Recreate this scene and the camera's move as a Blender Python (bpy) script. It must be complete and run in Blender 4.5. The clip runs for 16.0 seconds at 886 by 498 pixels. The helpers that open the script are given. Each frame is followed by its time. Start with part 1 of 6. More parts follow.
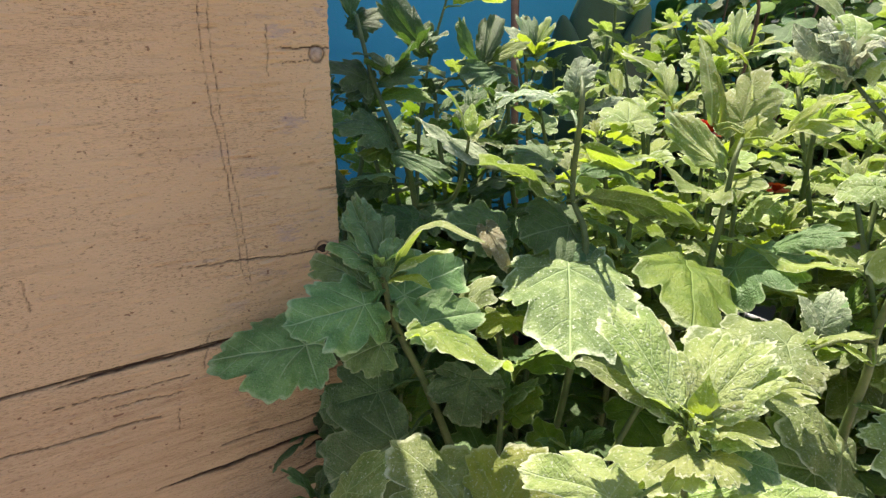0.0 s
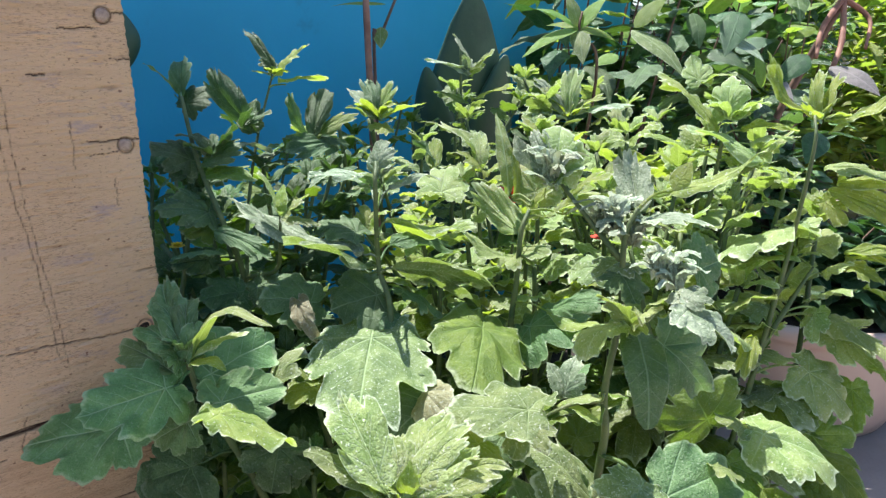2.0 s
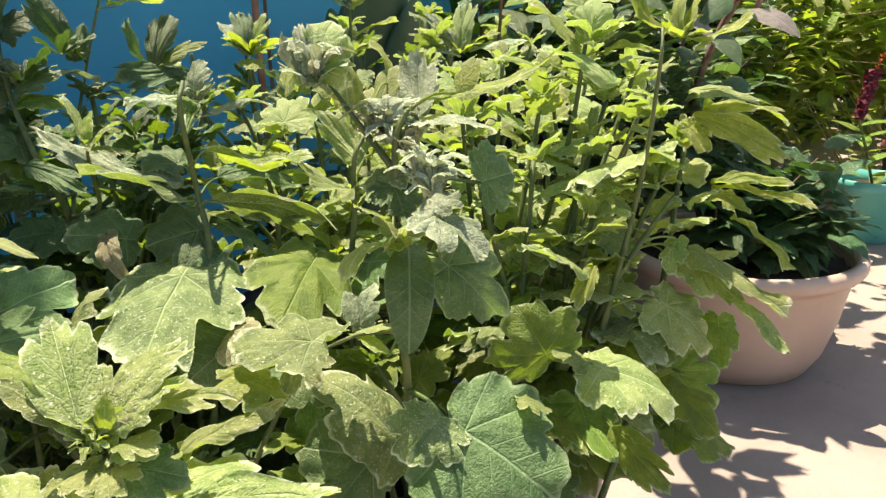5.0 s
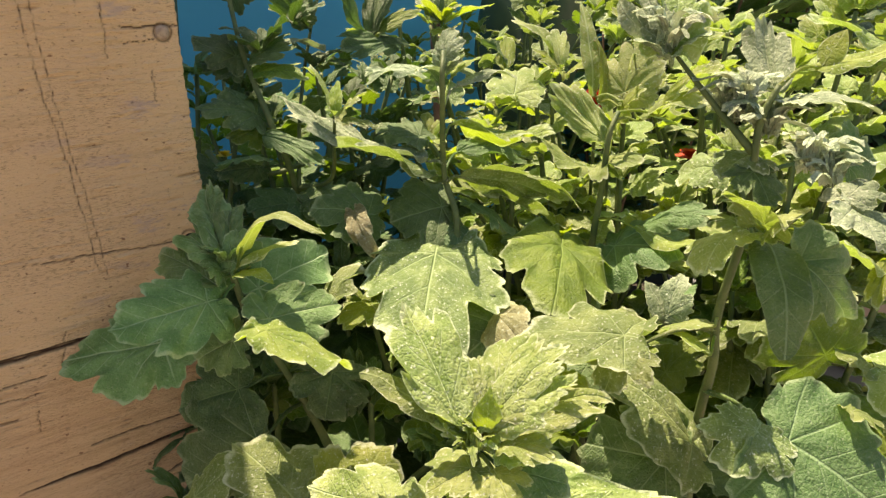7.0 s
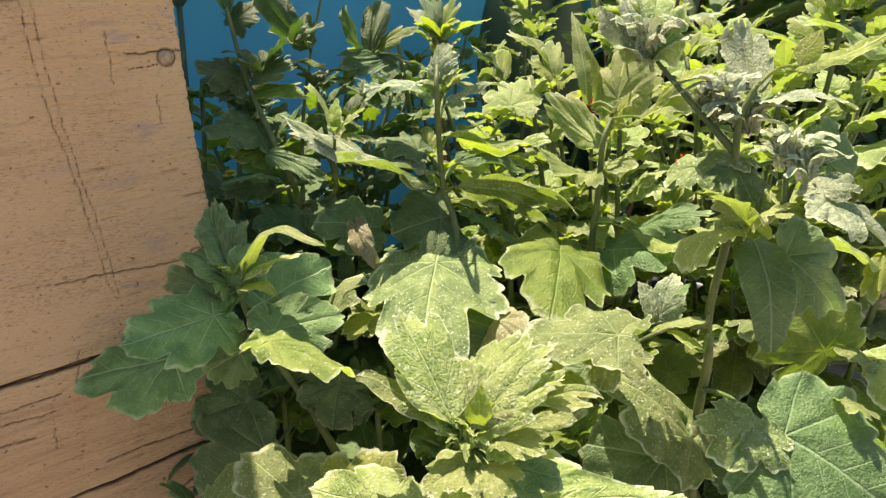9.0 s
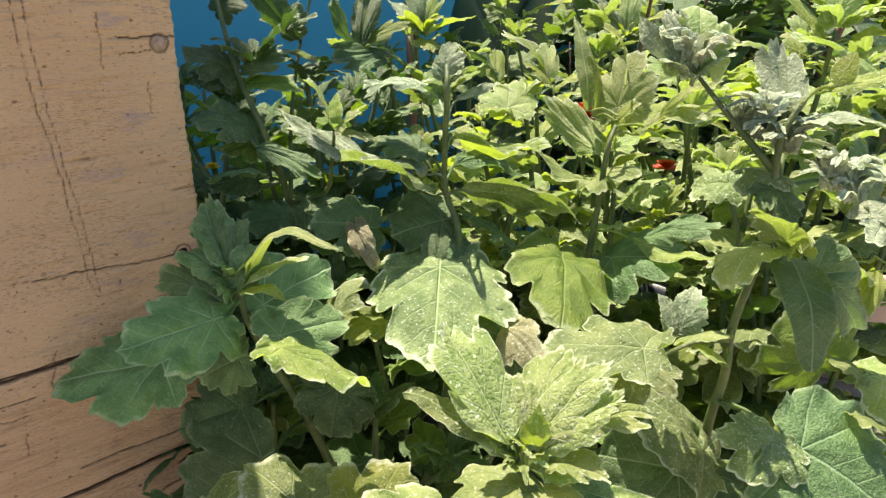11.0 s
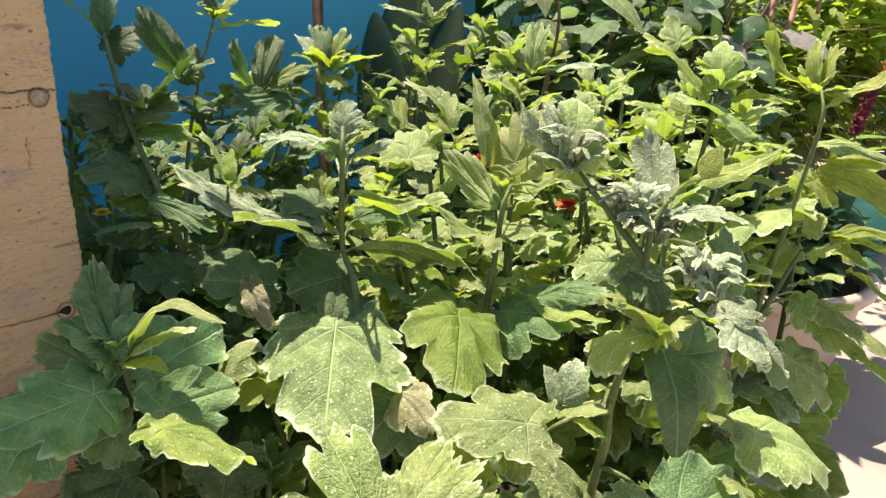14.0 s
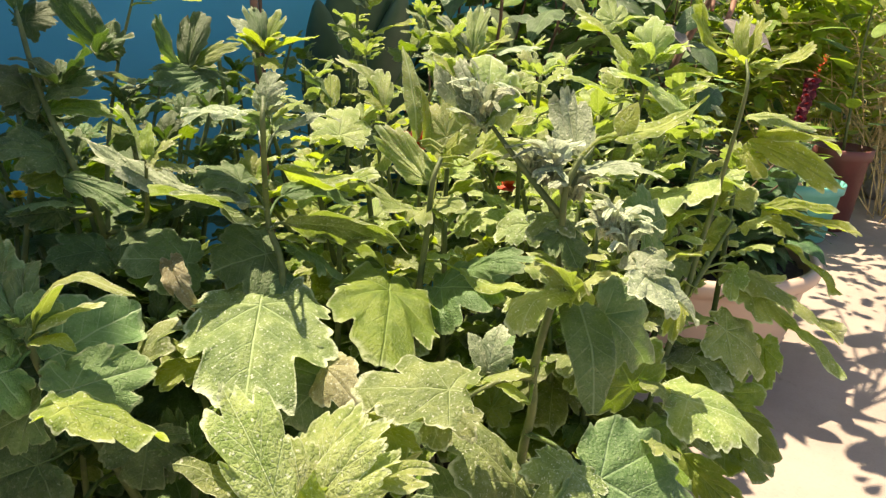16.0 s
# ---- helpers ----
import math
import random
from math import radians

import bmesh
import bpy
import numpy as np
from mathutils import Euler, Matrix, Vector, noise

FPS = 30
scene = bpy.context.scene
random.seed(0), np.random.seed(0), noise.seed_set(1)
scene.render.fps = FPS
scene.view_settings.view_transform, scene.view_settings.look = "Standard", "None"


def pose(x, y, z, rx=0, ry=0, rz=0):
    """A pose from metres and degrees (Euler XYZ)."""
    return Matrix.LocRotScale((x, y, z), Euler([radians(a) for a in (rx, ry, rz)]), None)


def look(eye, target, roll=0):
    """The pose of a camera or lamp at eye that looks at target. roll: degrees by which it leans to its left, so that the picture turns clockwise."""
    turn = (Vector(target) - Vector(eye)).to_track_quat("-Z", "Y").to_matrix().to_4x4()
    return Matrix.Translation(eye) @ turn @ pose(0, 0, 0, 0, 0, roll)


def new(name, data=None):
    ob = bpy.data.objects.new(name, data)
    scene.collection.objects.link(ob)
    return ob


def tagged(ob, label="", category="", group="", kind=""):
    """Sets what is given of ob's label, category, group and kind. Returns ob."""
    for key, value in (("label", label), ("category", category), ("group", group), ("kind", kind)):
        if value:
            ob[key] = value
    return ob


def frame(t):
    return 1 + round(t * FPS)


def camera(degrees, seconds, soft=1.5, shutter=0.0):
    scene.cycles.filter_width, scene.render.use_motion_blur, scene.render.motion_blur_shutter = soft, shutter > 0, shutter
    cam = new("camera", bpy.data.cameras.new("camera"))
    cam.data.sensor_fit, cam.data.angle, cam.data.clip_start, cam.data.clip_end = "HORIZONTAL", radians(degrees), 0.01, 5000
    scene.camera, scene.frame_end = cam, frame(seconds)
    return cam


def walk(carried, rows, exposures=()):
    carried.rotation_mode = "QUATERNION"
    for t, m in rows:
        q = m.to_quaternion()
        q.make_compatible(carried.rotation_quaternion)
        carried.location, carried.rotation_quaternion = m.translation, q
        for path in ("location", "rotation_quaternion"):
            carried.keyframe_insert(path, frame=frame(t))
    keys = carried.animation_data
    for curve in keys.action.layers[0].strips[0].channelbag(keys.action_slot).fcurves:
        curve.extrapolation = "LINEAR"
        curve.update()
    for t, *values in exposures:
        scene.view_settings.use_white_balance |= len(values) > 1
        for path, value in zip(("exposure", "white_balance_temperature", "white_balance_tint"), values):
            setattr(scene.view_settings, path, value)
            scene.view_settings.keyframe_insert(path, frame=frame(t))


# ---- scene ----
cam = camera(63.4, 16.0, soft=1.4)
PATH = [
    (0, (-0.006, 0.009, 0.741), (1.102, 1.563, 0.145), -0.2),
    (0.5, (0.005, 0.007, 0.76), (1.15, 1.536, 0.171), -0.7),
    (1, (0.015, -0.03, 0.77), (1.244, 1.443, 0.201), -0.9),
    (1.5, (0.025, -0.05, 0.773), (1.283, 1.4, 0.213), -1.0),
    (2, (0.042, -0.065, 0.786), (1.327, 1.37, 0.248), -0.8),
    (2.5, (0.064, -0.057, 0.786), (1.36, 1.364, 0.237), -0.1),
    (3, (0.068, -0.075, 0.769), (1.375, 1.321, 0.181), -0.4),
    (3.5, (0.082, -0.092, 0.752), (1.419, 1.264, 0.141), -0.4),
    (3.7, (0.086, -0.098, 0.748), (1.432, 1.245, 0.127), -0.7),
    (5.8, (0.153, -0.111, 0.751), (1.414, 1.296, 0.094), -2.2),
    (6, (0.136, -0.094, 0.752), (1.355, 1.345, 0.087), -2.7),
    (6.5, (0.097, -0.046, 0.746), (1.269, 1.413, 0.04), -2.1),
    (7, (0.069, -0.016, 0.749), (1.2, 1.478, 0.049), -1.4),
    (7.5, (0.077, -0.026, 0.753), (1.217, 1.473, 0.081), -2.0),
    (8, (0.078, -0.034, 0.755), (1.213, 1.476, 0.097), -2.7),
    (8.5, (0.065, -0.026, 0.758), (1.177, 1.501, 0.101), -3.6),
    (9, (0.07, -0.03, 0.748), (1.179, 1.499, 0.091), -3.6),
    (9.2, (0.073, -0.033, 0.746), (1.181, 1.496, 0.087), -4.0),
    (11.3, (0.043, 0.008, 0.758), (1.335, 1.369, 0.068), 1.1),
    (11.5, (0.047, 0.005, 0.764), (1.374, 1.331, 0.072), 1.6),
    (12, (0.053, -0.008, 0.774), (1.378, 1.311, 0.063), -0.0),
    (12.5, (0.048, -0.002, 0.774), (1.384, 1.294, 0.042), 0.3),
    (13, (0.051, -0.009, 0.782), (1.36, 1.303, 0.028), -2.4),
    (13.5, (0.054, -0.003, 0.78), (1.419, 1.294, 0.103), -0.6),
    (14, (0.063, 0.002, 0.789), (1.459, 1.267, 0.116), 2.0),
    (14.5, (0.074, -0.013, 0.782), (1.514, 1.215, 0.134), 1.9),
    (15, (0.069, -0.008, 0.777), (1.491, 1.237, 0.123), 1.3),
    (15.5, (0.071, -0.006, 0.771), (1.526, 1.203, 0.122), 1.8),
    (16, (0.079, -0.013, 0.77), (1.545, 1.172, 0.102), 2.0),
]
EXPOSURES = [(0, 0.97, 7001, 10), (0.5, 0.96, 6583, 10), (1.5, 0.96, 6061, 10), (2.5, 0.97, 5852, 10), (3.5, 0.94, 6688, 10), (6, 0.88, 8150, 10), (7, 0.88, 8673, 10), (9, 0.92, 7941, 10), (12, 0.94, 7105, 10), (14, 0.95, 7419, 10), (16, 0.92, 8569, 10)]
walk(cam, [(t, look(eye, target, roll)) for t, eye, target, roll in PATH], EXPOSURES)

# ---- world and sun ----
SUN_WAY = Vector((-0.115, -0.37, -0.92)).normalized()
world = bpy.data.worlds.new("sky")
scene.world = world
world.use_nodes = True
wn = world.node_tree.nodes
sky = wn.new("ShaderNodeTexSky")
sky.sky_type = 'NISHITA'
sky.sun_disc = False
sky.sun_elevation = math.asin(-SUN_WAY.z)
sky.sun_rotation = math.atan2(-SUN_WAY.x, -SUN_WAY.y)
wn["Background"].inputs["Strength"].default_value = 0.112
world.node_tree.links.new(sky.outputs["Color"], wn["Background"].inputs["Color"])
sun = new("sun", bpy.data.lights.new("sun", 'SUN'))
sun.data.energy = 5.9
sun.data.angle = radians(0.53)
sun.data.color = (1.0, 0.94, 0.84)
sun.matrix_world = look(-SUN_WAY * 20, (0, 0, 0))


# ---- materials ----
class Nodes:
    """A node material with short ways to add and link nodes."""

    def __init__(self, name):
        self.mat = bpy.data.materials.new(name)
        self.mat.use_nodes = True
        self.n = self.mat.node_tree.nodes
        self.bsdf = self.n["Principled BSDF"]
        self.out = self.n["Material Output"]

    def link(self, a, b):
        self.mat.node_tree.links.new(a, b)

    def add(self, kind, props=None, **ins):
        node = self.n.new(kind)
        for k, v in (props or {}).items():
            setattr(node, k, v)
        for k, v in ins.items():
            self.put(node.inputs[k.replace("_", " ")], v)
        return node

    def put(self, socket, v):
        if isinstance(v, bpy.types.NodeSocket):
            self.link(v, socket)
        elif isinstance(v, tuple) and len(v) == 3 and socket.type == 'RGBA':
            socket.default_value = (*v, 1)
        else:
            socket.default_value = v

    def math(self, op, a, b=0.0, c=0.0):
        node = self.n.new("ShaderNodeMath")
        node.operation = op
        for s, v in zip(node.inputs, (a, b, c)):
            self.put(s, v)
        return node.outputs[0]

    def mix(self, fac, a, b, blend='MIX'):
        node = self.n.new("ShaderNodeMix")
        node.data_type, node.blend_type = 'RGBA', blend
        self.put(node.inputs[0], fac)
        self.put(node.inputs[6], a)
        self.put(node.inputs[7], b)
        return node.outputs[2]

    def ramp(self, v, lo, hi, a=0.0, b=1.0):
        node = self.add("ShaderNodeMapRange", {"interpolation_type": 'SMOOTHSTEP'})
        for s, x in zip(node.inputs, (v, lo, hi, a, b)):
            self.put(s, x)
        return node.outputs[0]

    def noise(self, scale, detail=3.0, rough=0.55, vector=None, stretch=None):
        if vector is None:
            vector = self.add("ShaderNodeTexCoord").outputs["Object"]
        if stretch:
            m = self.add("ShaderNodeMapping", Scale=stretch)
            self.link(vector, m.inputs["Vector"])
            vector = m.outputs[0]
        node = self.add("ShaderNodeTexNoise", Scale=scale, Detail=detail, Roughness=rough)
        self.link(vector, node.inputs["Vector"])
        return node.outputs["Fac"]

    def bump(self, height, strength, distance, normal=None):
        node = self.add("ShaderNodeBump", Strength=strength, Distance=distance)
        self.link(height, node.inputs["Height"])
        if normal is not None:
            self.link(normal, node.inputs["Normal"])
        return node.outputs[0]


def leaf_material(name, base, light, vein, through_colour, share, rough, dust, edge):
    """A leaf: veins and a pale rim from its own coordinates, dust, specks and mottling, and light that shines through."""
    m = Nodes(name)
    sep = m.add("ShaderNodeSeparateXYZ", Vector=m.add("ShaderNodeUVMap", {"uv_map": "leaf"}).outputs[0])
    brim = m.add("ShaderNodeSeparateXYZ", Vector=m.add("ShaderNodeUVMap", {"uv_map": "edge"}).outputs[0])
    x = m.math('ABSOLUTE', m.math('SUBTRACT', sep.outputs[0], 0.5))
    y = sep.outputs[1]
    lobed = m.ramp(brim.outputs[1], 0.75, 0.9)
    young = m.math('MULTIPLY', m.ramp(brim.outputs[1], 0.25, 0.4), m.math('SUBTRACT', 1.0, lobed))
    obj = m.add("ShaderNodeObjectInfo").outputs["Random"]
    pos = m.add("ShaderNodeNewGeometry").outputs["Position"]
    blot = m.noise(70.0, 4.0, 0.60, pos)
    fine = m.noise(480.0, 4.0, 0.65, pos)
    crinkle = m.add("ShaderNodeTexVoronoi", {"feature": 'DISTANCE_TO_EDGE'}, Vector=pos, Scale=420.0).outputs["Distance"]
    speck = m.ramp(m.noise(620.0, 2.0, 0.5, pos), 0.62, 0.69)
    veins = m.ramp(x, 0.004, 0.013, 1.0, 0.0)
    yy = m.math('SUBTRACT', y, 0.15)
    for deg in (54.0, 101.0):
        c, k = math.cos(radians(deg)), math.sin(radians(deg))
        off = m.math('ABSOLUTE', m.math('SUBTRACT', m.math('MULTIPLY', x, c), m.math('MULTIPLY', yy, k)))
        far = m.math('ADD', m.math('MULTIPLY', x, k), m.math('MULTIPLY', yy, c))
        ray = m.math('MULTIPLY', m.ramp(off, 0.003, 0.010, 0.8, 0.0), m.math('MULTIPLY', m.ramp(far, 0.0, 0.02), m.ramp(far, 0.25, 0.5, 1.0, 0.0)))
        veins = m.math('MAXIMUM', veins, m.math('MULTIPLY', ray, lobed))
    for deg, foot in ((32.0, 0.34), (44.0, 0.14)):
        c, k = math.cos(radians(deg)), math.sin(radians(deg))
        yf = m.math('SUBTRACT', y, foot)
        off = m.math('ABSOLUTE', m.math('SUBTRACT', m.math('MULTIPLY', x, c), m.math('MULTIPLY', yf, k)))
        far = m.math('ADD', m.math('MULTIPLY', x, k), m.math('MULTIPLY', yf, c))
        ray = m.math('MULTIPLY', m.ramp(off, 0.003, 0.009, 0.6, 0.0), m.math('MULTIPLY', m.ramp(far, 0.0, 0.02), m.ramp(far, 0.25, 0.5, 1.0, 0.0)))
        veins = m.math('MAXIMUM', veins, m.math('MULTIPLY', ray, young))
    feather = m.math('PINGPONG', m.math('SUBTRACT', y, m.math('MULTIPLY', x, 0.85)), 0.085)
    feather = m.math('MULTIPLY', m.ramp(feather, 0.002, 0.009, 0.50, 0.0), m.ramp(x, 0.14, 0.26, 1.0, 0.0))
    feather = m.math('MULTIPLY', feather, m.ramp(y, 0.28, 0.40))
    veins = m.math('MAXIMUM', veins, feather)
    brim_wave = m.math('MULTIPLY_ADD', m.math('SUBTRACT', blot, 0.5), 0.17, brim.outputs[0])
    worn = m.ramp(m.noise(150.0, 3.0, 0.6, pos), 0.40, 0.58, 0.35, 1.0)
    rim = m.math('MULTIPLY', m.math('MULTIPLY', m.ramp(brim_wave, 0.925, 0.985), worn), edge)
    col = m.mix(m.ramp(blot, 0.40, 0.60), base, light)
    film = m.math('MULTIPLY', m.math('MULTIPLY', m.ramp(fine, 0.46, 0.70), m.ramp(blot, 0.40, 0.62, 0.25, 1.0)), dust)
    col = m.mix(film, col, (0.50, 0.57, 0.40))
    col = m.mix(m.math('MULTIPLY', m.ramp(crinkle, 0.01, 0.06, 0.55, 0.0), dust), col, (0.56, 0.62, 0.44))
    col = m.mix(m.math('MULTIPLY', speck, 0.65 if dust > 0.2 else 0.15), col, (0.72, 0.75, 0.60))
    col = m.mix(rim, col, (0.66, 0.72, 0.48))
    col = m.mix(m.math('MULTIPLY', veins, 0.70), col, vein)
    hsv = m.add("ShaderNodeHueSaturation", Color=col)
    hsv.inputs["Saturation"].default_value = 0.90 if dust > 0.2 else 1.05
    m.put(hsv.inputs["Hue"], m.math('MULTIPLY_ADD', obj, 0.040, 0.472))
    m.put(hsv.inputs["Value"], m.math('MULTIPLY_ADD', obj, 0.40, 0.78))
    col = hsv.outputs[0]
    h = m.math('SUBTRACT', m.math('MULTIPLY', fine, 0.55), m.math('MULTIPLY', veins, 0.35))
    h = m.math('ADD', h, m.math('MULTIPLY', blot, 0.6))
    h = m.math('ADD', h, m.math('MULTIPLY', m.ramp(crinkle, 0.0, 0.22), 0.10))
    m.put(m.bsdf.inputs["Base Color"], col)
    m.bsdf.inputs["Roughness"].default_value = rough
    m.bsdf.inputs["Specular IOR Level"].default_value = 0.35
    m.link(m.bump(h, 0.75, 0.0030), m.bsdf.inputs["Normal"])
    tr = m.add("ShaderNodeBsdfTranslucent", Color=m.mix(0.65, col, through_colour))
    mx = m.add("ShaderNodeMixShader", Fac=share)
    m.link(m.bsdf.outputs[0], mx.inputs[1])
    m.link(tr.outputs[0], mx.inputs[2])
    m.link(mx.outputs[0], m.out.inputs["Surface"])
    return m.mat


LOOK = {
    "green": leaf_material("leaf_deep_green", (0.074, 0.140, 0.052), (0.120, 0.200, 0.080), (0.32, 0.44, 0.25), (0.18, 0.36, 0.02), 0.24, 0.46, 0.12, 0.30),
    # Copy of the green above with shade put into its colour.
    "deep": leaf_material("leaf_shaded_green", (0.046, 0.088, 0.030), (0.076, 0.132, 0.048), (0.17, 0.26, 0.12), (0.14, 0.30, 0.01), 0.20, 0.48, 0.10, 0.20),
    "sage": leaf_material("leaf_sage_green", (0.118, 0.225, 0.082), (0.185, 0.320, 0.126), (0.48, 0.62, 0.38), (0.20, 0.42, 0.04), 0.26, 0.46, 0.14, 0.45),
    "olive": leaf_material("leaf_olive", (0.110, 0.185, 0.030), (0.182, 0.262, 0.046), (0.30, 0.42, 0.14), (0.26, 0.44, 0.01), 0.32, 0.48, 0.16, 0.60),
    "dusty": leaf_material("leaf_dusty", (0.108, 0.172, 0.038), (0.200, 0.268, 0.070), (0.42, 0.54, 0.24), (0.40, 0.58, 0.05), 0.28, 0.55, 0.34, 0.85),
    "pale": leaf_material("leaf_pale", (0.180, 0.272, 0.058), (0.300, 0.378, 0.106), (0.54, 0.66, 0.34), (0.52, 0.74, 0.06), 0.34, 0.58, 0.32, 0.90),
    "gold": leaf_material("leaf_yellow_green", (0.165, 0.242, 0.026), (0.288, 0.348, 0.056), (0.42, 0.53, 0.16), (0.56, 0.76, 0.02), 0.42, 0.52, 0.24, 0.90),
    "grey": leaf_material("leaf_downy", (0.158, 0.230, 0.120), (0.300, 0.376, 0.232), (0.50, 0.58, 0.40), (0.32, 0.46, 0.08), 0.22, 0.70, 0.55, 0.80),
    "wool": leaf_material("leaf_withered_downy", (0.240, 0.315, 0.175), (0.440, 0.510, 0.340), (0.46, 0.50, 0.40), (0.30, 0.34, 0.12), 0.18, 0.80, 0.60, 0.70),
    "dry": leaf_material("leaf_withered", (0.250, 0.235, 0.105), (0.370, 0.340, 0.180), (0.46, 0.42, 0.26), (0.46, 0.42, 0.10), 0.30, 0.75, 0.40, 0.60),
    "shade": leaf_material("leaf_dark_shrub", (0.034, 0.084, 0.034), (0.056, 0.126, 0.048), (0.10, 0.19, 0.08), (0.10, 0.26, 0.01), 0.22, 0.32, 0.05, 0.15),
    "spring": leaf_material("leaf_fresh_shrub", (0.150, 0.270, 0.046), (0.235, 0.360, 0.072), (0.26, 0.40, 0.12), (0.46, 0.66, 0.04), 0.46, 0.40, 0.10, 0.15),
    "mauve": leaf_material("leaf_mauve_grey", (0.210, 0.190, 0.175), (0.300, 0.265, 0.250), (0.46, 0.40, 0.40), (0.34, 0.30, 0.22), 0.2, 0.45, 0.20, 0.20),
    "ember": leaf_material("flower_orange", (0.420, 0.075, 0.025), (0.560, 0.130, 0.040), (0.60, 0.20, 0.08), (0.60, 0.12, 0.02), 0.25, 0.6, 0.05, 0.1),
    "crimson": leaf_material("flower_crimson", (0.105, 0.010, 0.016), (0.175, 0.016, 0.024), (0.30, 0.04, 0.05), (0.40, 0.01, 0.01), 0.25, 0.6, 0.05, 0.1),
}


def surface(name, colours, scale, rough, relief=0.0, relief_scale=40.0, stretch=None, metal=0.0, gloss=0.5, grit=0.0):
    """A mottled solid surface: two colours mixed by noise, small grit and relief."""
    m = Nodes(name)
    big = m.noise(scale, 5.0, 0.6, None, stretch)
    small = m.noise(relief_scale, 5.0, 0.6, None, stretch)
    col = m.mix(m.ramp(big, 0.35, 0.65), colours[0], colours[1])
    if len(colours) > 2:
        col = m.mix(m.ramp(m.noise(scale * 2.7, 6.0, 0.7, None, stretch), 0.60, 0.72), col, colours[2])
    if grit:
        col = m.mix(m.math('MULTIPLY', m.ramp(small, 0.5, 0.75), grit), col, (0.05, 0.045, 0.04))
    m.put(m.bsdf.inputs["Base Color"], col)
    m.put(m.bsdf.inputs["Roughness"], m.math('MULTIPLY_ADD', small, 0.3, rough - 0.15))
    m.bsdf.inputs["Metallic"].default_value = metal
    m.bsdf.inputs["Specular IOR Level"].default_value = gloss
    if relief:
        m.link(m.bump(small, 0.7, relief), m.bsdf.inputs["Normal"])
    return m.mat


STEM = surface("stem_green", ((0.062, 0.098, 0.030), (0.120, 0.150, 0.048), (0.150, 0.130, 0.062)), 60, 0.6, 0.0008, 500)
TWIG = surface("twig_brown", ((0.10, 0.055, 0.035), (0.18, 0.10, 0.07)), 40, 0.75, 0.001, 300)
REDBARK = surface("twig_red_brown", ((0.22, 0.09, 0.055), (0.38, 0.19, 0.125)), 30, 0.7, 0.001, 200)
BLUE = surface("blue_paint", ((0.030, 0.350, 0.570), (0.038, 0.390, 0.635), (0.032, 0.310, 0.510)), 2.2, 0.5, 0.0006, 120, None, 0.0, 0.4)
SOIL = surface("soil", ((0.020, 0.015, 0.011), (0.045, 0.033, 0.024)), 30, 0.95, 0.006, 90)
POT_DARK = surface("dark_plastic", ((0.012, 0.016, 0.024), (0.022, 0.028, 0.040)), 12, 0.4, 0.0004, 200)
POT_BEIGE = surface("beige_plastic", ((0.52, 0.37, 0.30), (0.58, 0.43, 0.35), (0.44, 0.32, 0.26)), 5, 0.42, 0.0006, 60)
POT_TEAL = surface("teal_plastic", ((0.10, 0.40, 0.36), (0.14, 0.48, 0.43)), 8, 0.4, 0.0004, 60)
POT_RED = surface("red_brown_plastic", ((0.115, 0.036, 0.036), (0.165, 0.052, 0.050)), 6, 0.5, 0.0006, 60)
CONCRETE = surface("pale_concrete", ((0.300, 0.242, 0.212), (0.362, 0.296, 0.260), (0.250, 0.200, 0.174)), 4.0, 0.8, 0.0012, 160, None, 0.0, 0.3, 0.10)
STRAW = surface("straw", ((0.52, 0.38, 0.19), (0.66, 0.52, 0.28)), 60, 0.7)
CACTUS = surface("cactus_skin", ((0.034, 0.074, 0.042), (0.058, 0.108, 0.060), (0.085, 0.12, 0.08)), 9, 0.5, 0.0008, 120)
NAIL = surface("nail_head", ((0.30, 0.21, 0.16), (0.42, 0.31, 0.24), (0.10, 0.06, 0.05)), 260, 0.55, 0.0004, 900, None, 0.3)
IRON = surface("rusty_iron", ((0.020, 0.014, 0.012), (0.050, 0.030, 0.022)), 200, 0.7, 0.0005, 900, None, 0.5)
STONE = surface("grey_stone", ((0.26, 0.23, 0.21), (0.40, 0.36, 0.33)), 14, 0.85, 0.003, 70)
WALL = surface("cream_plaster", ((0.42, 0.38, 0.32), (0.52, 0.47, 0.40)), 3, 0.85, 0.002, 80)
RED = surface("red_petals", ((0.50, 0.035, 0.012), (0.62, 0.07, 0.02)), 90, 0.6)
YELLOW = surface("yellow_petals", ((0.75, 0.55, 0.02), (0.80, 0.62, 0.04)), 90, 0.6)


